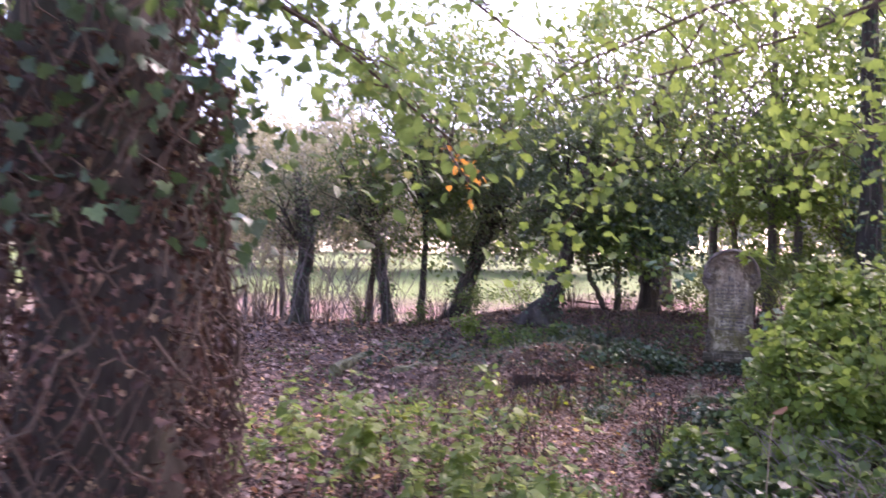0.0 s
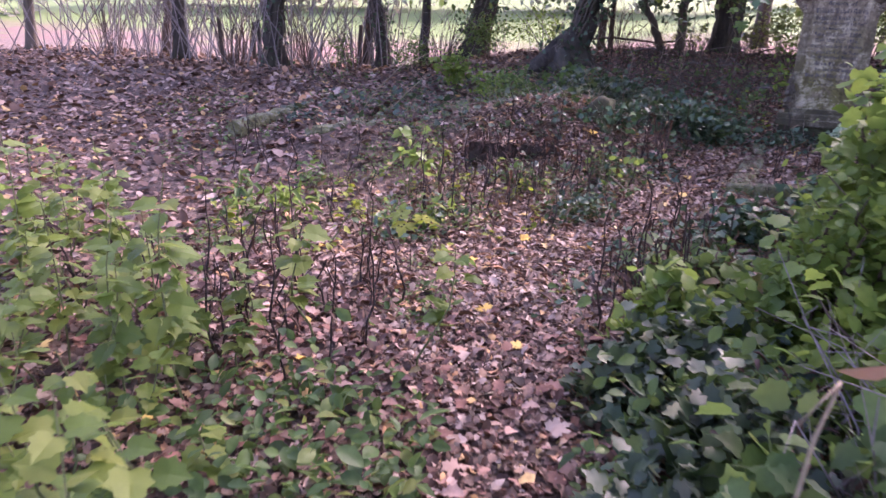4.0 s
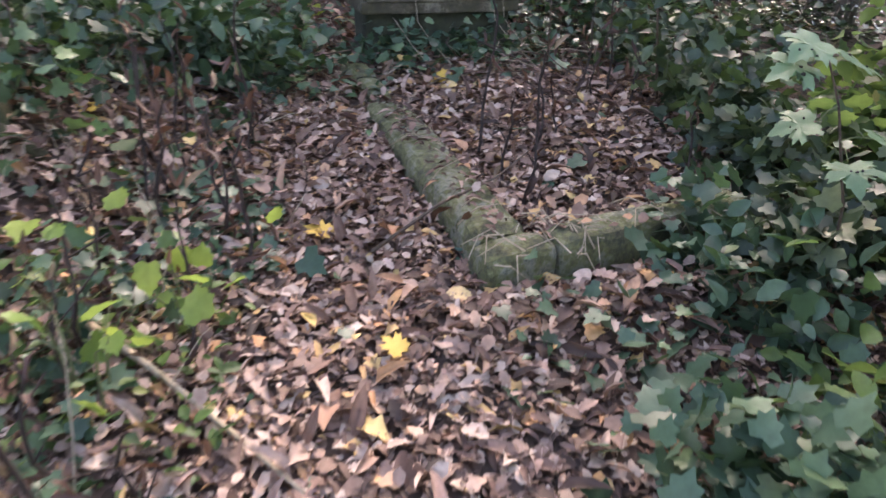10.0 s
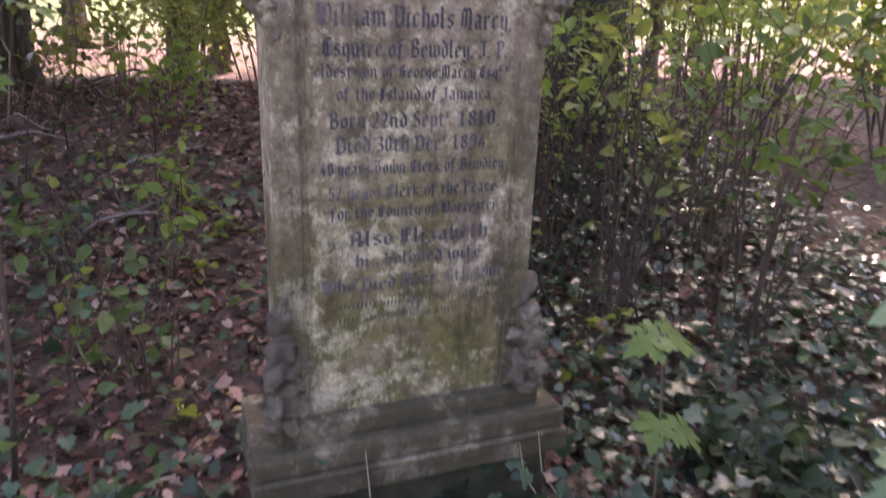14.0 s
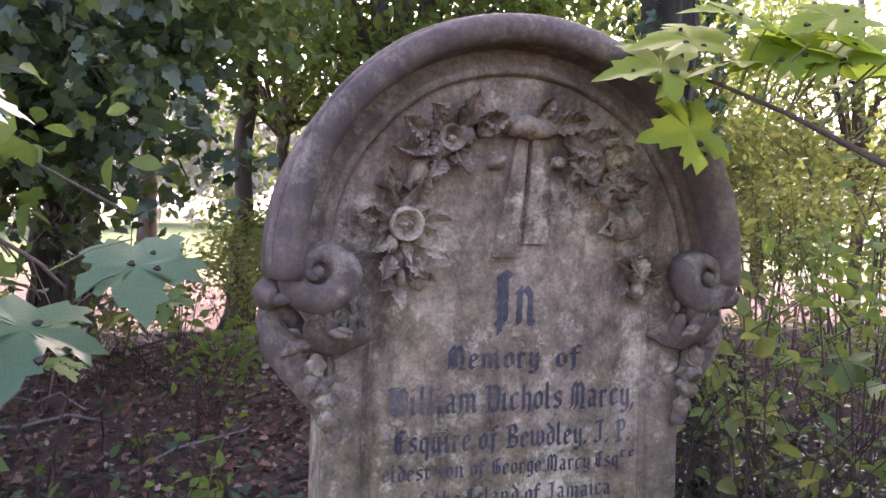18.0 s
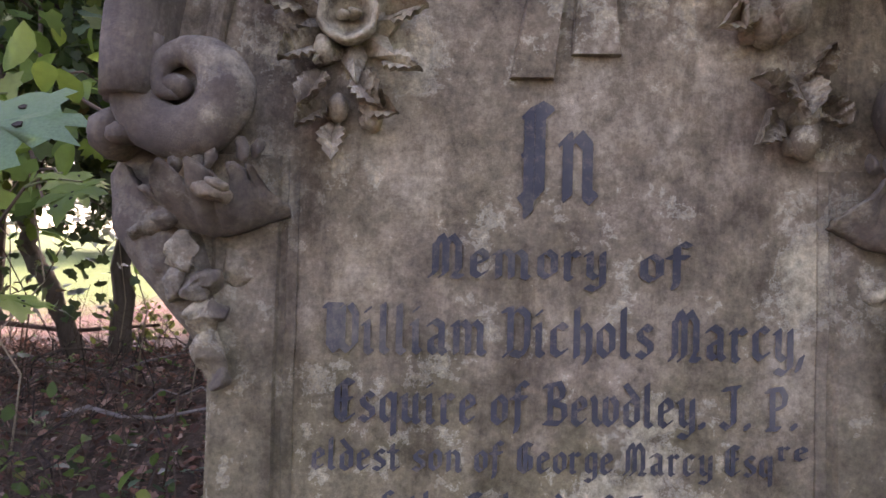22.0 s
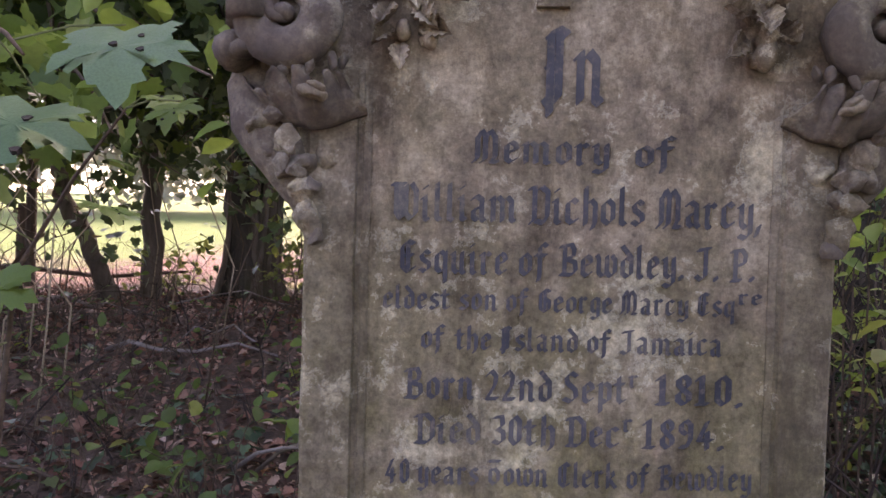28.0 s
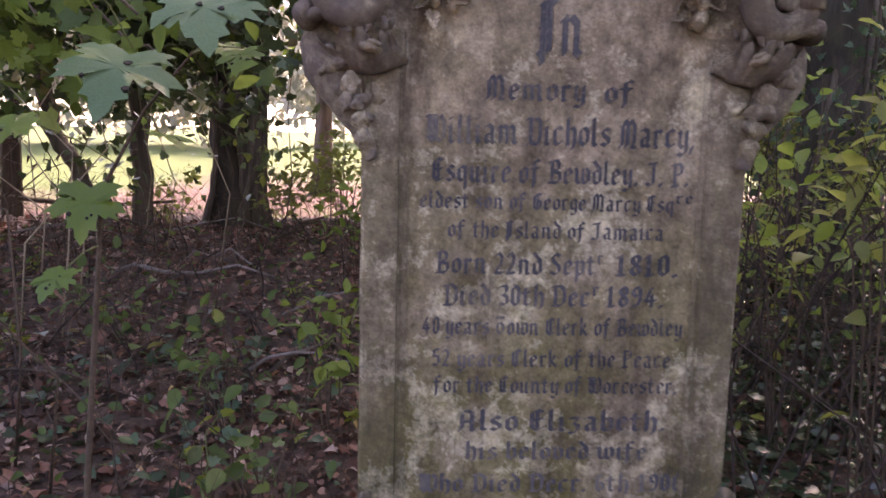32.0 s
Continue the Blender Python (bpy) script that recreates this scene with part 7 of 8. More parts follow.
carpet("ground_plants", 5600, (-3.4, -0.3, -9.1, -6.9), OVATE, BRAMBLE, 0.062, "low green weeds beside the path", 415, 0.45, 0.14, lambda x, y, r: (off_way(x, y) > 0.27) & (r.uniform(0, 1, len(x)) < np.exp(-((off_way(x, y) - 0.5) / 0.9) ** 2)), "weeds")
carpet("ground_plants", 9000, (-4.4, -1.0, -6.2, -2.0), OVATE, BRAMBLE, 0.042, "low green weeds among the dead leaves", 416, 0.4, 0.045, lambda x, y, r: (off_way(x, y) > 0.3) & (np.sin(2.7 * x) * np.sin(2.2 * y + 1) + 0.6 * np.sin(6.1 * x + 1) * np.sin(5.3 * y) > 0.25), "weeds")
carpet("ground_plants", 1800, (-1.9, -0.95, -4.6, -1.6), IVYLEAF, IVY, 0.05, "small ivy leaves spreading beside the path", 417, 0.4, 0.03, lambda x, y, r: (off_way(x, y) > 0.24) & (np.sin(3.7 * x) * np.sin(3.2 * y + 1) > 0.0), "ivy")
carpet("ground_plants", 700, (-3.4, -0.62, 0.2, 4.6), OVATE, BRAMBLE, 0.055, "low leafy weeds on the bank behind the stone", 419, 0.45, 0.11, near, "weeds")
carpet("ivy_carpet", 500, (-3.2, -0.55, -0.4, 2.4), IVYLEAF, IVY, 0.06, "dark ivy scrambling over the bank behind the stone", 420, 0.45, 0.1, near, "ivy")
carpet("ground_plants", 3000, (-9.0, -3.4, -4.5, 2.5), OVATE, BRAMBLE, 0.06, "low green weeds under the trees", 418, 0.4, 0.06, lambda x, y, r: np.sin(1.7 * x) * np.sin(1.9 * y + 1) > 0.1, "weeds")


def blades(name, n, area, mat, size, label, seed, keep=None):
    r = np.random.default_rng(seed)
    x, y = r.uniform(area[0], area[1], n), r.uniform(area[2], area[3], n)
    if keep is not None:
        k = keep(x, y, r)
        x, y = x[k], y[k]
    n = len(x)
    ob = new(name, stamped(name, *BLADE, np.stack([x, y, ground_z(x, y) - 0.01], -1), turns(n, 0.3, r), size * r.uniform(0.5, 1.5, n)))
    ob.data.materials.append(mat)
    return tagged(ob, label, "grass", kind="stuff")


blades("pink_grass", 9000, (-16, 6, 7.2, 11.5), PINKGRASS, 0.16, "dry pinkish grass along the edge of the field", 424)
blades("field_grass", 5000, (-16, 6, 9.5, 15.0), GRASS, 0.15, "long dry grass at the edge of the field", 421)
blades("field_grass", 9000, (-30, 12, 13.0, 30.0), GRASS, 0.2, "pale dry grass across the field", 422)
blades("dry_grass", 1800, (-4.8, -1.7, -3.6, -0.4), DRY, 0.17, "withered straw on the mounds", 425, lambda x, y, r: (off_way(x, y) > 0.5) & (np.sin(3.1 * x) * np.sin(2.7 * y) > -0.1))
blades("dry_grass", 350, (-4.6, -1.3, -4.4, -1.0), DRY, 0.3, "thin dry grass stems among dead leaves", 423, lambda x, y, r: off_way(x, y) > 0.45)

# far woods beyond the field, distance haze painted into their leaves
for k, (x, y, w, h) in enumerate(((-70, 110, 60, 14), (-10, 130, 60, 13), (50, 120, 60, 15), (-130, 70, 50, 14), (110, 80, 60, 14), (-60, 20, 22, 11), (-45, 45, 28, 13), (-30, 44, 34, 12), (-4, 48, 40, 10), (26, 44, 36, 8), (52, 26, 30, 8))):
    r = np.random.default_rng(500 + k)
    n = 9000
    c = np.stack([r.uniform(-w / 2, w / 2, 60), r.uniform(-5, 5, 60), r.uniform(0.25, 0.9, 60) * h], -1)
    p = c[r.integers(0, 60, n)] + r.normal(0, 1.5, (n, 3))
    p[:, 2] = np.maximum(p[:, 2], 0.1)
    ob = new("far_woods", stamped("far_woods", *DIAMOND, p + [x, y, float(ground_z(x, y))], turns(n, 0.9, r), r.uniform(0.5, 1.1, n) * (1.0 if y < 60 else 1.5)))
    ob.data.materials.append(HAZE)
    tagged(ob, "line of trees beyond the field, haze put into the colour", "woods", kind="stuff")

# thin dry twigs and bare undergrowth in the hedge row
for k, (x, y, rr, hh) in enumerate(((-10.2, 3.6, 1.0, 1.8), (-12.2, 3.2, 1.1, 2.0), (-13.0, 4.6, 1.1, 2.3), (-15.0, 4.2, 1.3, 2.6), (-9.6, 4.4, 0.9, 1.6), (-7.2, 4.2, 0.8, 1.3), (-3.6, 4.2, 0.8, 1.2), (-16.8, 3.6, 1.4, 2.8), (-11.8, 5.2, 1.3, 2.6), (0.55, -8.2, 0.5, 0.7), (0.35, -7.2, 0.5, 0.6), (0.95, -8.6, 0.5, 0.8), (1.2, -7.9, 0.6, 0.9), (0.2, -6.3, 0.4, 0.6))):
    shrub("bare_bush", x, y, rr, hh, 24, 90, STRIP, 0.07, DEADIVY, TWIG, "bare brown twiggy bush with few leaves", 520 + k, cane_r=0.008, arch=0.25, low=0.4)


# twiggy hedge bottoms between the trees
def twig_thicket(name, n, area, height, rad, mat, label, seed):
    r = np.random.default_rng(seed)
    bits = []
    for _ in range(n):
        x, y = float(r.uniform(area[0], area[1])), float(r.uniform(area[2], area[3]))
        z = float(ground_z(x, y))
        h = height * float(r.uniform(0.4, 1.1))
        a, lean = float(r.uniform(0, 6.283)), float(r.uniform(0.1, 1.1)) * h
        p0, p3v = Vector((x, y, z - 0.05)), Vector((x + lean * math.cos(a), y + lean * math.sin(a), z + h))
        p1v = p0.lerp(p3v, 0.35) + Vector(r.normal(0, 0.07 * h, 3)) + Vector((0, 0, 0.14 * h))
        p2v = p0.lerp(p3v, 0.7) + Vector(r.normal(0, 0.1, 3)) + Vector((0, 0, 0.08 * h))
        bits.append(tube([p0, p1v, p2v, p3v], [rad, rad * 0.8, rad * 0.55, rad * 0.25], 4, 0, r))
        for _k in range(4):
            q = p1v.lerp(p2v, float(r.uniform(0, 1)))
            bits.append(tube([q, q + Vector(r.normal(0, 0.16 * h, 3)) + Vector((0, 0, 0.1 * h))], [rad * 0.4, rad * 0.15], 3, 0, r))
    ob = new(name, mesh_of(name, *merged(bits)))
    ob.data.materials.append(mat)
    tagged(ob, label, "twigs", kind="stuff")


twig_thicket("hedge_twigs", 125, (-18.5, -8.6, 2.4, 5.6), 2.7, 0.013, LILAC, "pale lilac-brown bare twigs of an overgrown hedge", 901)
twig_thicket("hedge_twigs", 95, (-19.5, -8.6, 2.4, 5.8), 4.9, 0.017, LILAC, "tall bare lilac-brown branches of the hedge", 907)
twig_thicket("hedge_twigs", 60, (-8.4, -3.4, 3.6, 5.6), 1.4, 0.008, LILAC, "bare twigs between the trunks of the row", 902)
twig_thicket("thicket_twigs", 70, (0.6, 2.0, 0.4, 2.2), 1.4, 0.005, DEAD, "dark tangle of bramble stems beside the stone", 903)
twig_thicket("thicket_twigs", 80, (1.2, 4.2, 1.6, 5.0), 1.8, 0.007, TWIG, "brown bare stems in the sunlit thicket", 904)
twig_thicket("thicket_twigs", 230, (0.35, 2.6, -9.2, -6.2), 0.85, 0.006, LILAC, "dry brown canes in the bramble bank", 905)
twig_thicket("bank_twigs", 320, (-3.8, -0.55, 0.5, 5.0), 0.6, 0.0036, TWIG, "thin bare stems on the bank", 906)
twig_thicket("bank_twigs", 110, (-3.4, -0.6, 1.6, 4.9), 0.28, 0.008, DEAD, "dark roots and broken sticks over the bank", 908)


# ---- single leaves and branches by the stone ----
def big_leaf_mesh(name, seed, spots=0):
    """A sycamore leaf of five toothed lobes, veined, with ragged spots cut as dark patches."""
    r = np.random.default_rng(seed)
    half = [(0.0, 0.1), (0.13, 0.0), (0.24, -0.02), (0.3, 0.05), (0.42, 0.02), (0.52, 0.08), (0.44, 0.17), (0.5, 0.27), (0.38, 0.29), (0.44, 0.38), (0.56, 0.42), (0.64, 0.56), (0.54, 0.57), (0.56, 0.7), (0.44, 0.64), (0.36, 0.7), (0.26, 0.6), (0.22, 0.72), (0.24, 0.84), (0.13, 0.84), (0.1, 0.95), (0.0, 1.08)]
    out = mirrored(half)
    out = [(x * (1 + 0.06 * float(r.normal())), y + 0.02 * float(r.normal())) for x, y in out]
    rings = [0.35, 0.7, 1.0]
    c = (0.0, 0.4)
    v = [(c[0], c[1], 0.0)]
    for s in rings:
        for x, y in out:
            px, py = c[0] + (x - c[0]) * s, c[1] + (y - c[1]) * s
            v.append((px, py, 0.14 * abs(px) - 0.3 * (py - 0.25) ** 2 - 0.22 * px * px + 0.015 * math.sin(9 * px + seed) * s))
    n = len(out)
    f = [(0, 1 + i, 1 + (i + 1) % n) for i in range(n)]
    for k in range(len(rings) - 1):
        for i in range(n):
            a, b = 1 + k * n + i, 1 + k * n + (i + 1) % n
            f.append((a, a + n, b + n, b))
    return mesh_of(name, v, f, True)


LEAFMESH = [big_leaf_mesh("blade", 601 + k) for k in range(3)]


def big_leaf(tip_parent, base, heading, pitch, roll, size, mat, k, spots=3, name="leaf"):
    """One large leaf as a part of its branch: blade, with stalk and dark spots under it."""
    me = LEAFMESH[k % 3].copy()
    me.materials.append(mat)
    ob = attach(name, me, mat, tip_parent)
    ob.matrix_basis = Matrix.Translation(base) @ Euler((radians(pitch), radians(roll), radians(heading))).to_matrix().to_4x4() @ Matrix.Diagonal((size, size, size, 1))
    r = np.random.default_rng(700 + k)
    if spots:
        for _ in range(spots):
            x, y = float(r.uniform(-0.3, 0.3)), float(r.uniform(0.2, 0.75))
            z = 0.14 * abs(x) - 0.3 * (y - 0.25) ** 2 - 0.22 * x * x + 0.015 * math.sin(9 * x + 601 + k % 3)
            rad = float(r.uniform(0.018, 0.04))
            ring = [(x + rad * math.cos(a) * (1 + 0.3 * math.sin(3 * a + k)), y + rad * math.sin(a), z + s) for s in (-0.022, 0.022) for a in np.linspace(0, 6.283, 9)[:-1]]
            attach("dark_spot", mesh_of("dark_spot", ring, [tuple(range(8))[::-1], tuple(range(8, 16))] + [(i, (i + 1) % 8, 8 + (i + 1) % 8, 8 + i) for i in range(8)]), SPOT, ob, "black spot on the leaf")
    return ob


def leafy_branch(name, line, r0, leaves, mat, label, seed):
    """A branch with large separate leaves; leaves: base point, heading, pitch, roll (degrees), length."""
    o = Vector(line[0])
    b = empty(name, Matrix.Translation(o), label, "branch" if "branch" in name else "sapling")
    pts = [Vector(p) - o for p in line]
    attach("twig", mesh_of("twig", *tube(pts, list(np.linspace(r0, 0.0025, len(pts))), 7, 0.05), True), TWIG, b)
    samples = [pts[i].lerp(pts[i + 1], s) for i in range(len(pts) - 1) for s in (0.0, 0.33, 0.66, 1.0)]
    for k, (x, y, z, hd, pt, rl, length) in enumerate(leaves):
        e = Vector((x, y, z)) - o
        q = min(samples, key=lambda s: (s - e).length)
        if (q - e).length > 0.004:
            attach("leaf_stalk", mesh_of("leaf_stalk", *tube([q, q.lerp(e, 0.5) + Vector((0, 0, 0.01)), e], [0.0022, 0.0018, 0.0016], 5, 0)), VINE, b)
        big_leaf(b, e, hd, pt, rl, length, mat, seed + k)
    return b


leafy_branch("sycamore_branch", [(0.72, -1.0, 1.62), (0.55, -0.72, 1.78), (0.39, -0.44, 1.93), (0.32, -0.32, 2.02), (0.24, -0.24, 2.08), (0.2, -0.2, 2.1)], 0.007,
             [(0.225, -0.21, 2.105, 88, 0, -38, 0.17), (0.25, -0.24, 2.0, 95, -8, -58, 0.135), (0.27, -0.24, 2.15, 62, 8, -35, 0.16), (0.31, -0.3, 2.11, 20, 10, -20, 0.16), (0.34, -0.34, 2.13, -40, 5, 30, 0.16), (0.4, -0.32, 2.14, 70, -8, -40, 0.15), (0.4, -0.44, 2.09, -30, 15, 30, 0.16), (0.45, -0.4, 2.12, 35, 0, -30, 0.17), (0.47, -0.34, 2.19, 80, -5, -35, 0.15), (0.46, -0.42, 2.03, -70, -8, 45, 0.14), (0.55, -0.62, 1.95, -30, 10, 20, 0.17), (0.52, -0.36, 2.1, 20, 0, -20, 0.16), (0.33, -0.26, 2.18, 80, 15, -30, 0.15), (0.52, -0.6, 2.06, 10, 10, 10, 0.18)],
             SYCAMORE, "sycamore branch with bright lobed leaves spotted black", 0)
# this branch wears the darker leaf colour that stands for shade
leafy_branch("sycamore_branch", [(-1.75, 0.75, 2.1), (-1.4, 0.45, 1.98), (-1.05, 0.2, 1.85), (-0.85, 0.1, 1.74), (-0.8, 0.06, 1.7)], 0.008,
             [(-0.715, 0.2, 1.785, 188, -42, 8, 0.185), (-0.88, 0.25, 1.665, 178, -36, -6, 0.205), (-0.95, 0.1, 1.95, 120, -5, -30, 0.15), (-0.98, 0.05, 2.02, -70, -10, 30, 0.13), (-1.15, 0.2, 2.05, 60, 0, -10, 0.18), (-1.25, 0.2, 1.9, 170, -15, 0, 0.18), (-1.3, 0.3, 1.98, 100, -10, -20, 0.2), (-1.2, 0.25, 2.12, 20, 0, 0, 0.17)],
             SHADELEAF, "sycamore branch with spotted leaves in blue-green shade tones", 20)
leafy_branch("sycamore_sapling", [(-1.12, 0.35, 0.05), (-1.08, 0.38, 0.5), (-1.06, 0.42, 0.95), (-1.04, 0.45, 1.35), (-0.95, 0.5, 1.55), (-0.8, 0.4, 1.68)], 0.01,
             [(-1.06, 0.44, 1.37, 178, -55, 0, 0.15), (-0.95, 0.6, 1.5, 230, -12, -8, 0.12), (-0.66, 0.3, 1.68, 170, -35, 10, 0.09), (-0.72, 0.36, 1.7, 230, -30, 10, 0.08), (-1.06, 0.3, 1.18, 160, -30, 0, 0.1), (-1.1, 0.27, 1.5, 110, -10, -25, 0.13)],
             LIGHTLEAF, "thin upright sapling with lobed leaves", 40)
# shade-coloured leaves here, and on the sapling over the kerb further down
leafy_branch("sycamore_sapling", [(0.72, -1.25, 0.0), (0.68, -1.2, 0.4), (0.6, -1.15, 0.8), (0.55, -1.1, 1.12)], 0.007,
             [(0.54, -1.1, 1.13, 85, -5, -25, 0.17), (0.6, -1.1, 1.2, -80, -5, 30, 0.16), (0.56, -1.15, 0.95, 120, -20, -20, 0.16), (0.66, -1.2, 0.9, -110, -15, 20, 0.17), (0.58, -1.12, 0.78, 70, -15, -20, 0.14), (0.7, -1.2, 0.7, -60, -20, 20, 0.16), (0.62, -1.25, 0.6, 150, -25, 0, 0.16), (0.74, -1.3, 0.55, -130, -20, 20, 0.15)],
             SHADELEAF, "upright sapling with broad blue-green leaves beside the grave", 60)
leafy_branch("sycamore_sapling", [(0.45, -0.6, 0.0), (0.46, -0.56, 0.3), (0.47, -0.52, 0.6), (0.46, -0.5, 0.8)], 0.005,
             [(0.46, -0.5, 0.8, 100, -15, -20, 0.11), (0.48, -0.5, 0.78, -70, -10, 30, 0.12), (0.45, -0.54, 0.6, 140, -20, -10, 0.1), (0.5, -0.54, 0.55, -100, -20, 20, 0.1)],
             LIGHTLEAF, "thin upright sapling with pale green leaves", 70)
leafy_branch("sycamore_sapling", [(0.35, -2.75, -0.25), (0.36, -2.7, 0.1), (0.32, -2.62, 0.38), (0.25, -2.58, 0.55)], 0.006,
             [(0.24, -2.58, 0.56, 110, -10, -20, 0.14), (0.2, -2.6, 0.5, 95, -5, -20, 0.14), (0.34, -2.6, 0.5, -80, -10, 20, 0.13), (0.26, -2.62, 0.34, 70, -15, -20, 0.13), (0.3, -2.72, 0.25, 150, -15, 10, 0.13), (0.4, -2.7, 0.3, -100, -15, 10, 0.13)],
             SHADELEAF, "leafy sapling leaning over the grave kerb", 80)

# yellow and brown leaves lying singly
r = np.random.default_rng(800)
single = [(-0.216, -0.63, 0.12, 0), (-0.155, -0.815, 0.1, 0), (-0.854, -2.112, 0.09, 1), (-1.038, -1.994, 0.1, 0), (-0.793, -2.451, 0.09, 0), (-1.419, -3.737, 0.1, 0), (-1.999, -4.068, 0.1, 0), (-2.142, -4.613, 0.11, 0), (-4.151, -3.807, 0.11, 0), (-1.43, -3.357, 0.09, 1), (-2.131, -3.528, 0.1, 0), (-1.935, -2.585, 0.1, 1), (-0.622, -0.9, 0.07, 1), (-1.456, -1.407, 0.09, 0), (-1.396, -6.298, 0.1, 1), (-0.622, -7.378, 0.1, 1)]
single += [(*s, float(r.uniform(0.07, 0.11)), int(r.integers(0, 3))) for s in [(float(r.uniform(-3.4, -0.3)), float(r.uniform(-7.5, -1.2))) for _ in range(90)]]
lone = []
for k in range(3):
    v, f = (LOBED, OVATE, CURLED)[k]
    a = mesh_of("fallen_leaf", v, f, True)
    a.materials.append(YELLOW)
    b2 = mesh_of("fallen_leaf", v, f, True)
    b2.materials.append(BROWNLEAF)
    lone.append((a, b2))
for k, (x, y, size, brown) in enumerate(single):
    ob = new("fallen_leaf", lone[k % 3][1 if brown else 0])
    ob.matrix_basis = Matrix.LocRotScale((x, y, float(ground_z(x, y)) + 0.03), Euler((float(r.normal(0, 0.25)), float(r.normal(0, 0.25)), float(r.uniform(0, 6.283)))), (size, size, size))
    tagged(ob, "curled brown leaf lying on the litter" if brown else "yellow autumn leaf lying on the litter", "leaf", "fallen leaves")


# fallen sticks and trailing vines
def stick(points, rad, mat, label, name="fallen_stick"):
    o = Vector(points[0])
    b = empty(name, Matrix.Translation(o), label, "stick" if name == "fallen_stick" else "vine")
    v, f = tube([Vector(p) - o for p in points], list(np.linspace(rad, rad * 0.4, len(points))), 6, 0.12)
    attach("rod", mesh_of("rod", v, f, True), mat, b)


def laid(points, lift=0.02):
    return [(x, y, float(ground_z(x, y)) + lift + 0.02 * math.sin(3 * i)) for i, (x, y) in enumerate(points)]


for k in range(40):
    x, y = float(r.uniform(-3.6, 0.4)), float(r.uniform(-7.0, -0.2))
    a, ln = float(r.uniform(0, 6.283)), float(r.uniform(0.2, 0.6))
    stick(laid([(x + ln * s * math.cos(a + 0.5 * s), y + ln * s * math.sin(a + 0.5 * s)) for s in (0, 0.3, 0.6, 1)], 0.025), 0.006, (TWIG, DRY)[k % 2], ("thin brown twig on the ground", "bleached dry stick on the ground")[k % 2])
stick([(-0.95, -2.2, -0.12), (-0.7, -2.12, -0.02), (-0.45, -2.0, 0.0), (-0.25, -1.86, 0.04)], 0.007, TWIG, "thin twig lying across the kerb")
stick(laid([(-1.75, -2.35), (-1.6, -2.55), (-1.42, -2.8), (-1.3, -3.0)], 0.04), 0.012, DRY, "bleached broken stick on the ground")
for k in range(26):
    x = float(r.uniform(-0.7, 0.7))
    y = float(r.uniform(-0.62, -0.15))
    a = float(r.uniform(2.2, 4.2))
    pts = [(x + 0.16 * s * math.cos(a + 0.3 * s), y + 0.1 * s * math.sin(a + 0.3 * s)) for s in range(5)]
    stick([(px, py, float(ground_z(px, py)) + 0.03 + 0.09 * math.sin(0.7 * i + k)) for i, (px, py) in enumerate(pts)], 0.005, (TWIG, DRY)[k % 3 == 0], "wiry ivy runner trailing over the leaves", "ivy_runner")
for k, (x, top) in enumerate(((-0.175, 0.37), (0.3, 0.3), (0.36, 0.33), (-0.3, 0.22))):
    stick([(x + 0.1, -0.5, 0.03), (x + 0.06, -0.3, 0.1), (x + 0.01, -0.16, 0.2), (x, -0.135, top)], 0.0035, DRY, "pale dry ivy tendril climbing the plinth", "ivy_runner")
for k in range(16):
    x, y = float(r.uniform(-3.4, -1.0)), float(r.uniform(1.0, 4.6))
    z = float(ground_z(x, y))
    stick([(x, y, z - 0.02), (x + 0.1, y - 0.1, z + 0.5), (x + float(r.normal(0, 0.3)), y - 0.2, z + 1.0), (x + float(r.normal(0, 0.5)), y, z + float(r.uniform(1.0, 2.2)))], 0.006, (TWIG, DRY)[k % 2], "thin bare hanging vine", "hanging_vine")
stick([(-5.36, -1.6, 0.01), (-5.11, -1.5, 0.39), (-4.79, -1.4, 0.71), (-4.43, -1.3, 0.89)], 0.009, DRY, "long pale dead stem arching over the mounds")
stick([(-4.6, -1.9, 0.26), (-4.46, -1.8, 0.44), (-4.26, -1.7, 0.64)], 0.007, DRY, "thin pale dead stem leaning over the mounds")
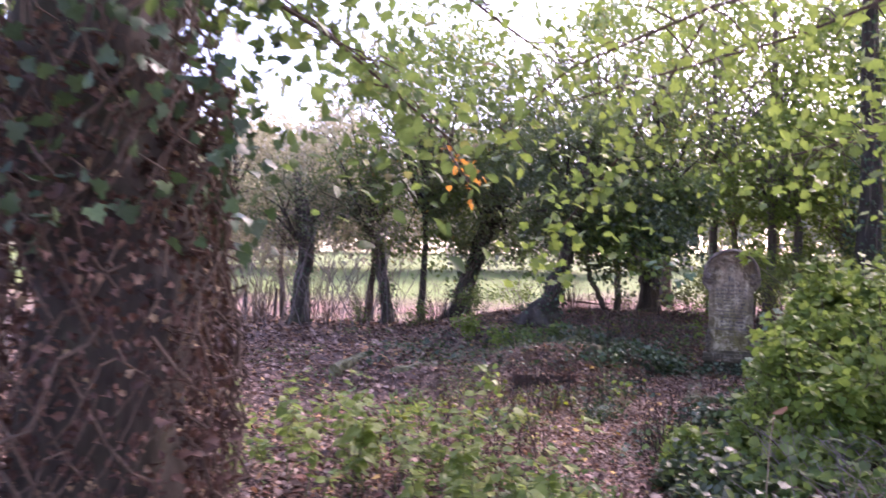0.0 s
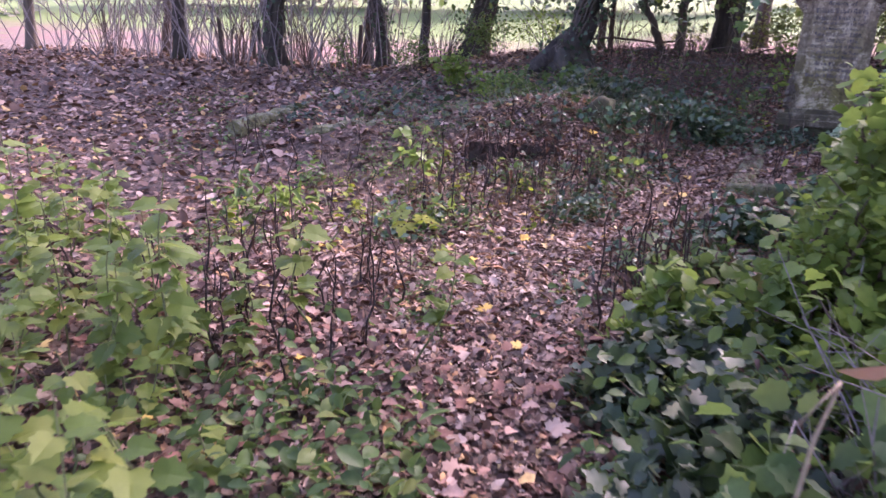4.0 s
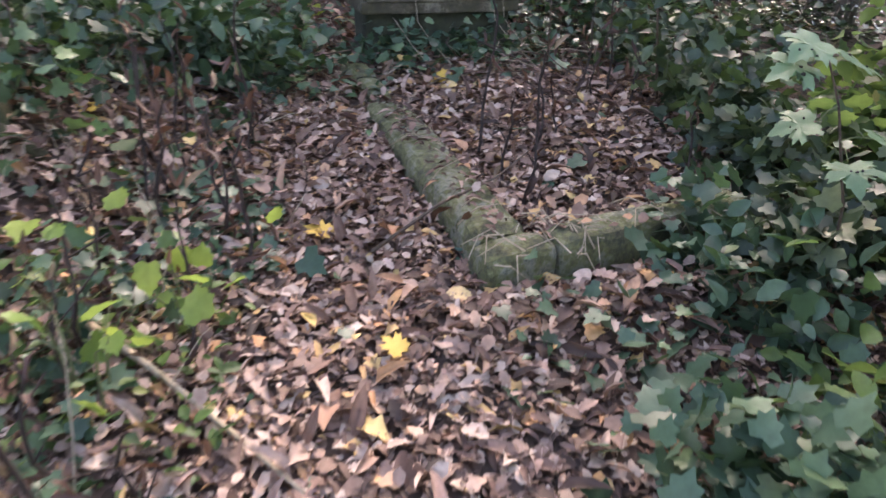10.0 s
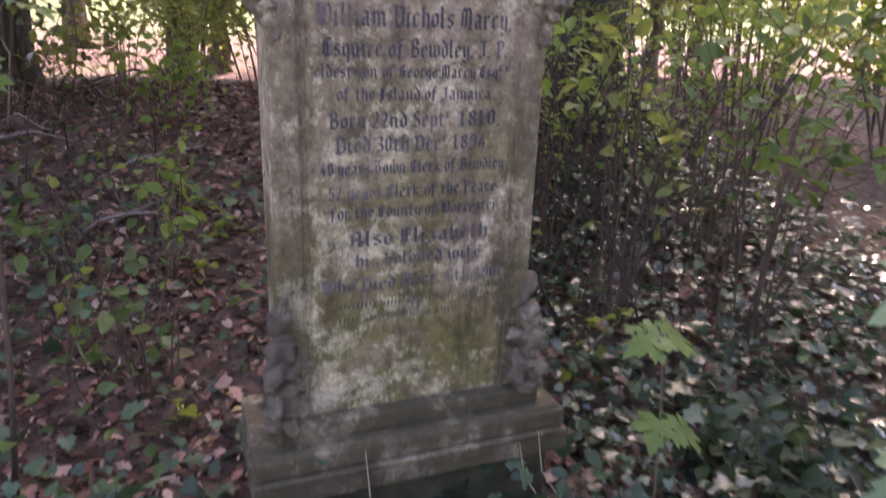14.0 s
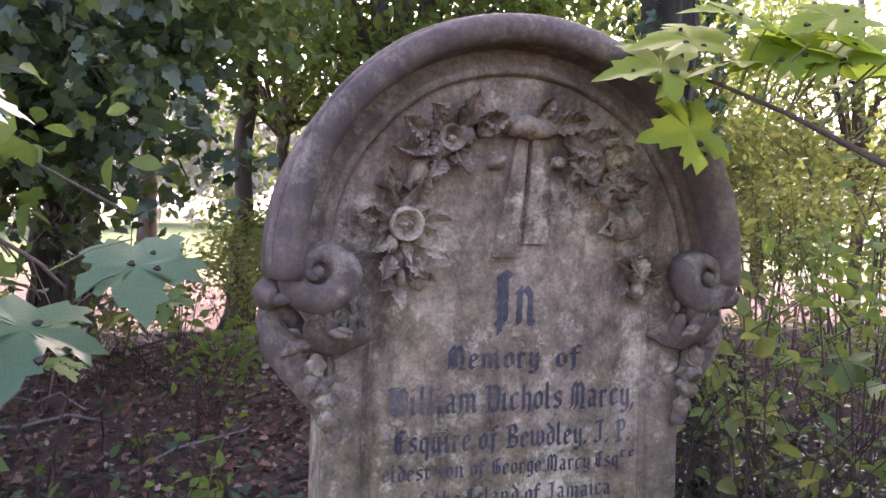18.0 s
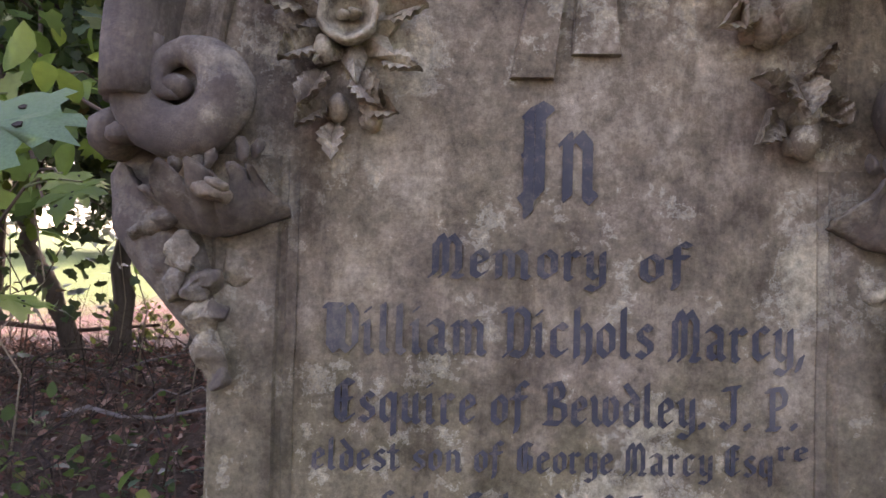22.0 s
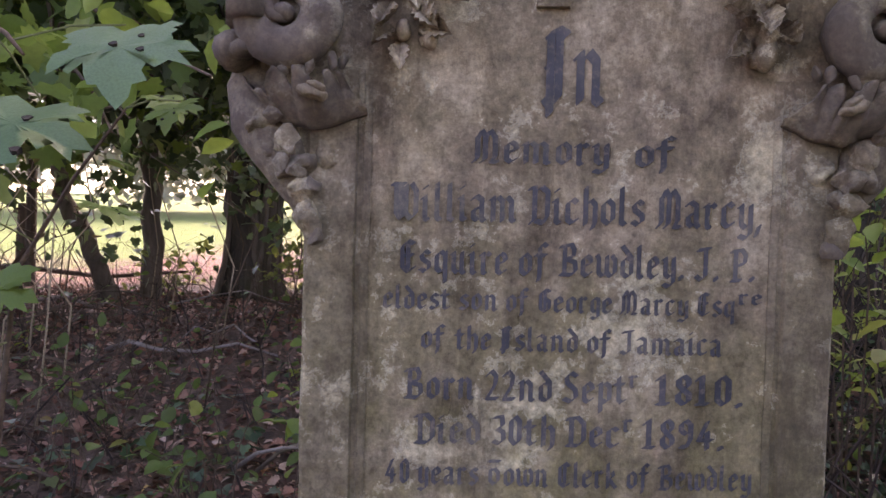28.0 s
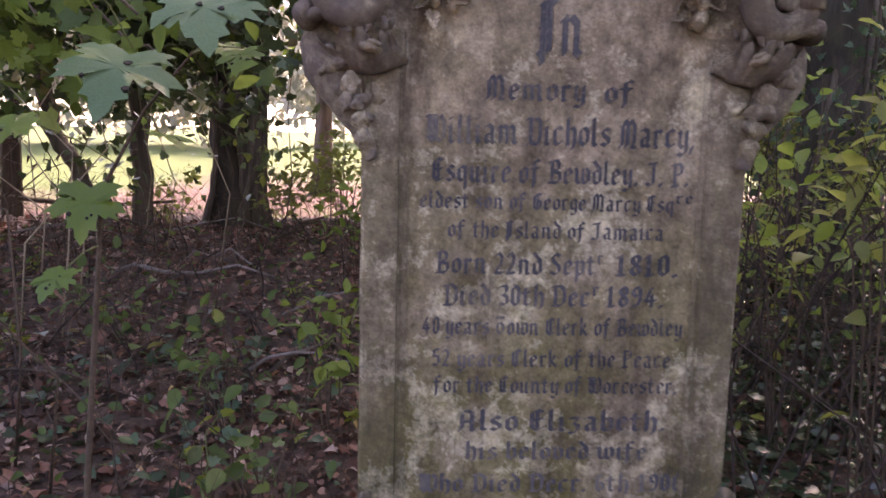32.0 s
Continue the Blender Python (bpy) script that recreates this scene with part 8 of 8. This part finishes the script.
for k in range(14):
    u = float(r.uniform(0, 1))
    x, y = (-0.56, -2.35 + 1.4 * u) if k < 9 else (-0.4 + 0.6 * u, -2.36 + 0.07 * u)
    a, ln = float(r.uniform(0, 6.283)), float(r.uniform(0.08, 0.16))
    stick([(x - ln * math.cos(a), y - ln * math.sin(a), -0.07), (x - 0.4 * ln * math.cos(a), y - 0.4 * ln * math.sin(a), -0.008), (x + 0.4 * ln * math.cos(a + 0.4), y + 0.4 * ln * math.sin(a + 0.4), -0.004), (x + ln * math.cos(a + 0.6), y + ln * math.sin(a + 0.6), -0.06)], 0.0028, DRY, "pale dry root strand across the mossy kerb", "ivy_runner")
# dead boughs and roots lying over the bank
for k in range(22):
    x, y = float(r.uniform(-3.4, -0.9)), float(r.uniform(1.6, 5.2))
    a, ln = float(r.uniform(-0.7, 0.7)) + (3.14 if k % 2 else 0), float(r.uniform(0.5, 1.3))
    pts = [(x + ln * s * math.cos(a + 0.6 * s), y + ln * s * math.sin(a + 0.6 * s)) for s in (0, 0.2, 0.4, 0.6, 0.8, 1)]
    stick([(px, py, float(ground_z(px, py)) + 0.015 + float(r.uniform(0.05, 0.2)) * math.sin(3.14 * i / 5)) for i, (px, py) in enumerate(pts)], float(r.uniform(0.006, 0.016)), (TWIG, BARK_PALE, LILAC)[k % 3], "dead bough arching over the leaf litter")
stick([(0.12, -7.6, -0.35), (0.1, -7.7, 0.1), (0.12, -7.75, 0.5), (0.14, -7.8, 0.66), (0.08, -7.9, 0.6)], 0.007, DRY, "tall bent dry grass stalk beside the path", "dry_stalk")
me = mesh_of("dry_leaf", *OVATE, True)
ob = attach("dry_leaf", me, BROWNLEAF, None, at=Matrix.LocRotScale((0.126, -7.8, 0.68), Euler((2.6, 0.4, 0.5)), (0.1, 0.16, 0.1)))
tagged(ob, "pale dry leaf hanging from a bent stalk", "leaf")


# seedling with broad lime leaves standing in the litter
sz = float(ground_z(-2.37, -5.18))
leafy_branch("sycamore_seedling", [(-2.38, -5.18, sz - 0.02), (-2.375, -5.18, sz + 0.2), (-2.37, -5.18, sz + 0.43)], 0.004,
             [(-2.35, -5.2, sz + 0.43, -60, -5, 0, 0.18), (-2.4, -5.16, sz + 0.43, 110, 0, -10, 0.17), (-2.38, -5.22, sz + 0.4, 190, -12, 0, 0.16), (-2.34, -5.16, sz + 0.4, 20, -12, 0, 0.14)],
             SEEDLEAF, "small sycamore seedling with broad lime-green leaves", 90)
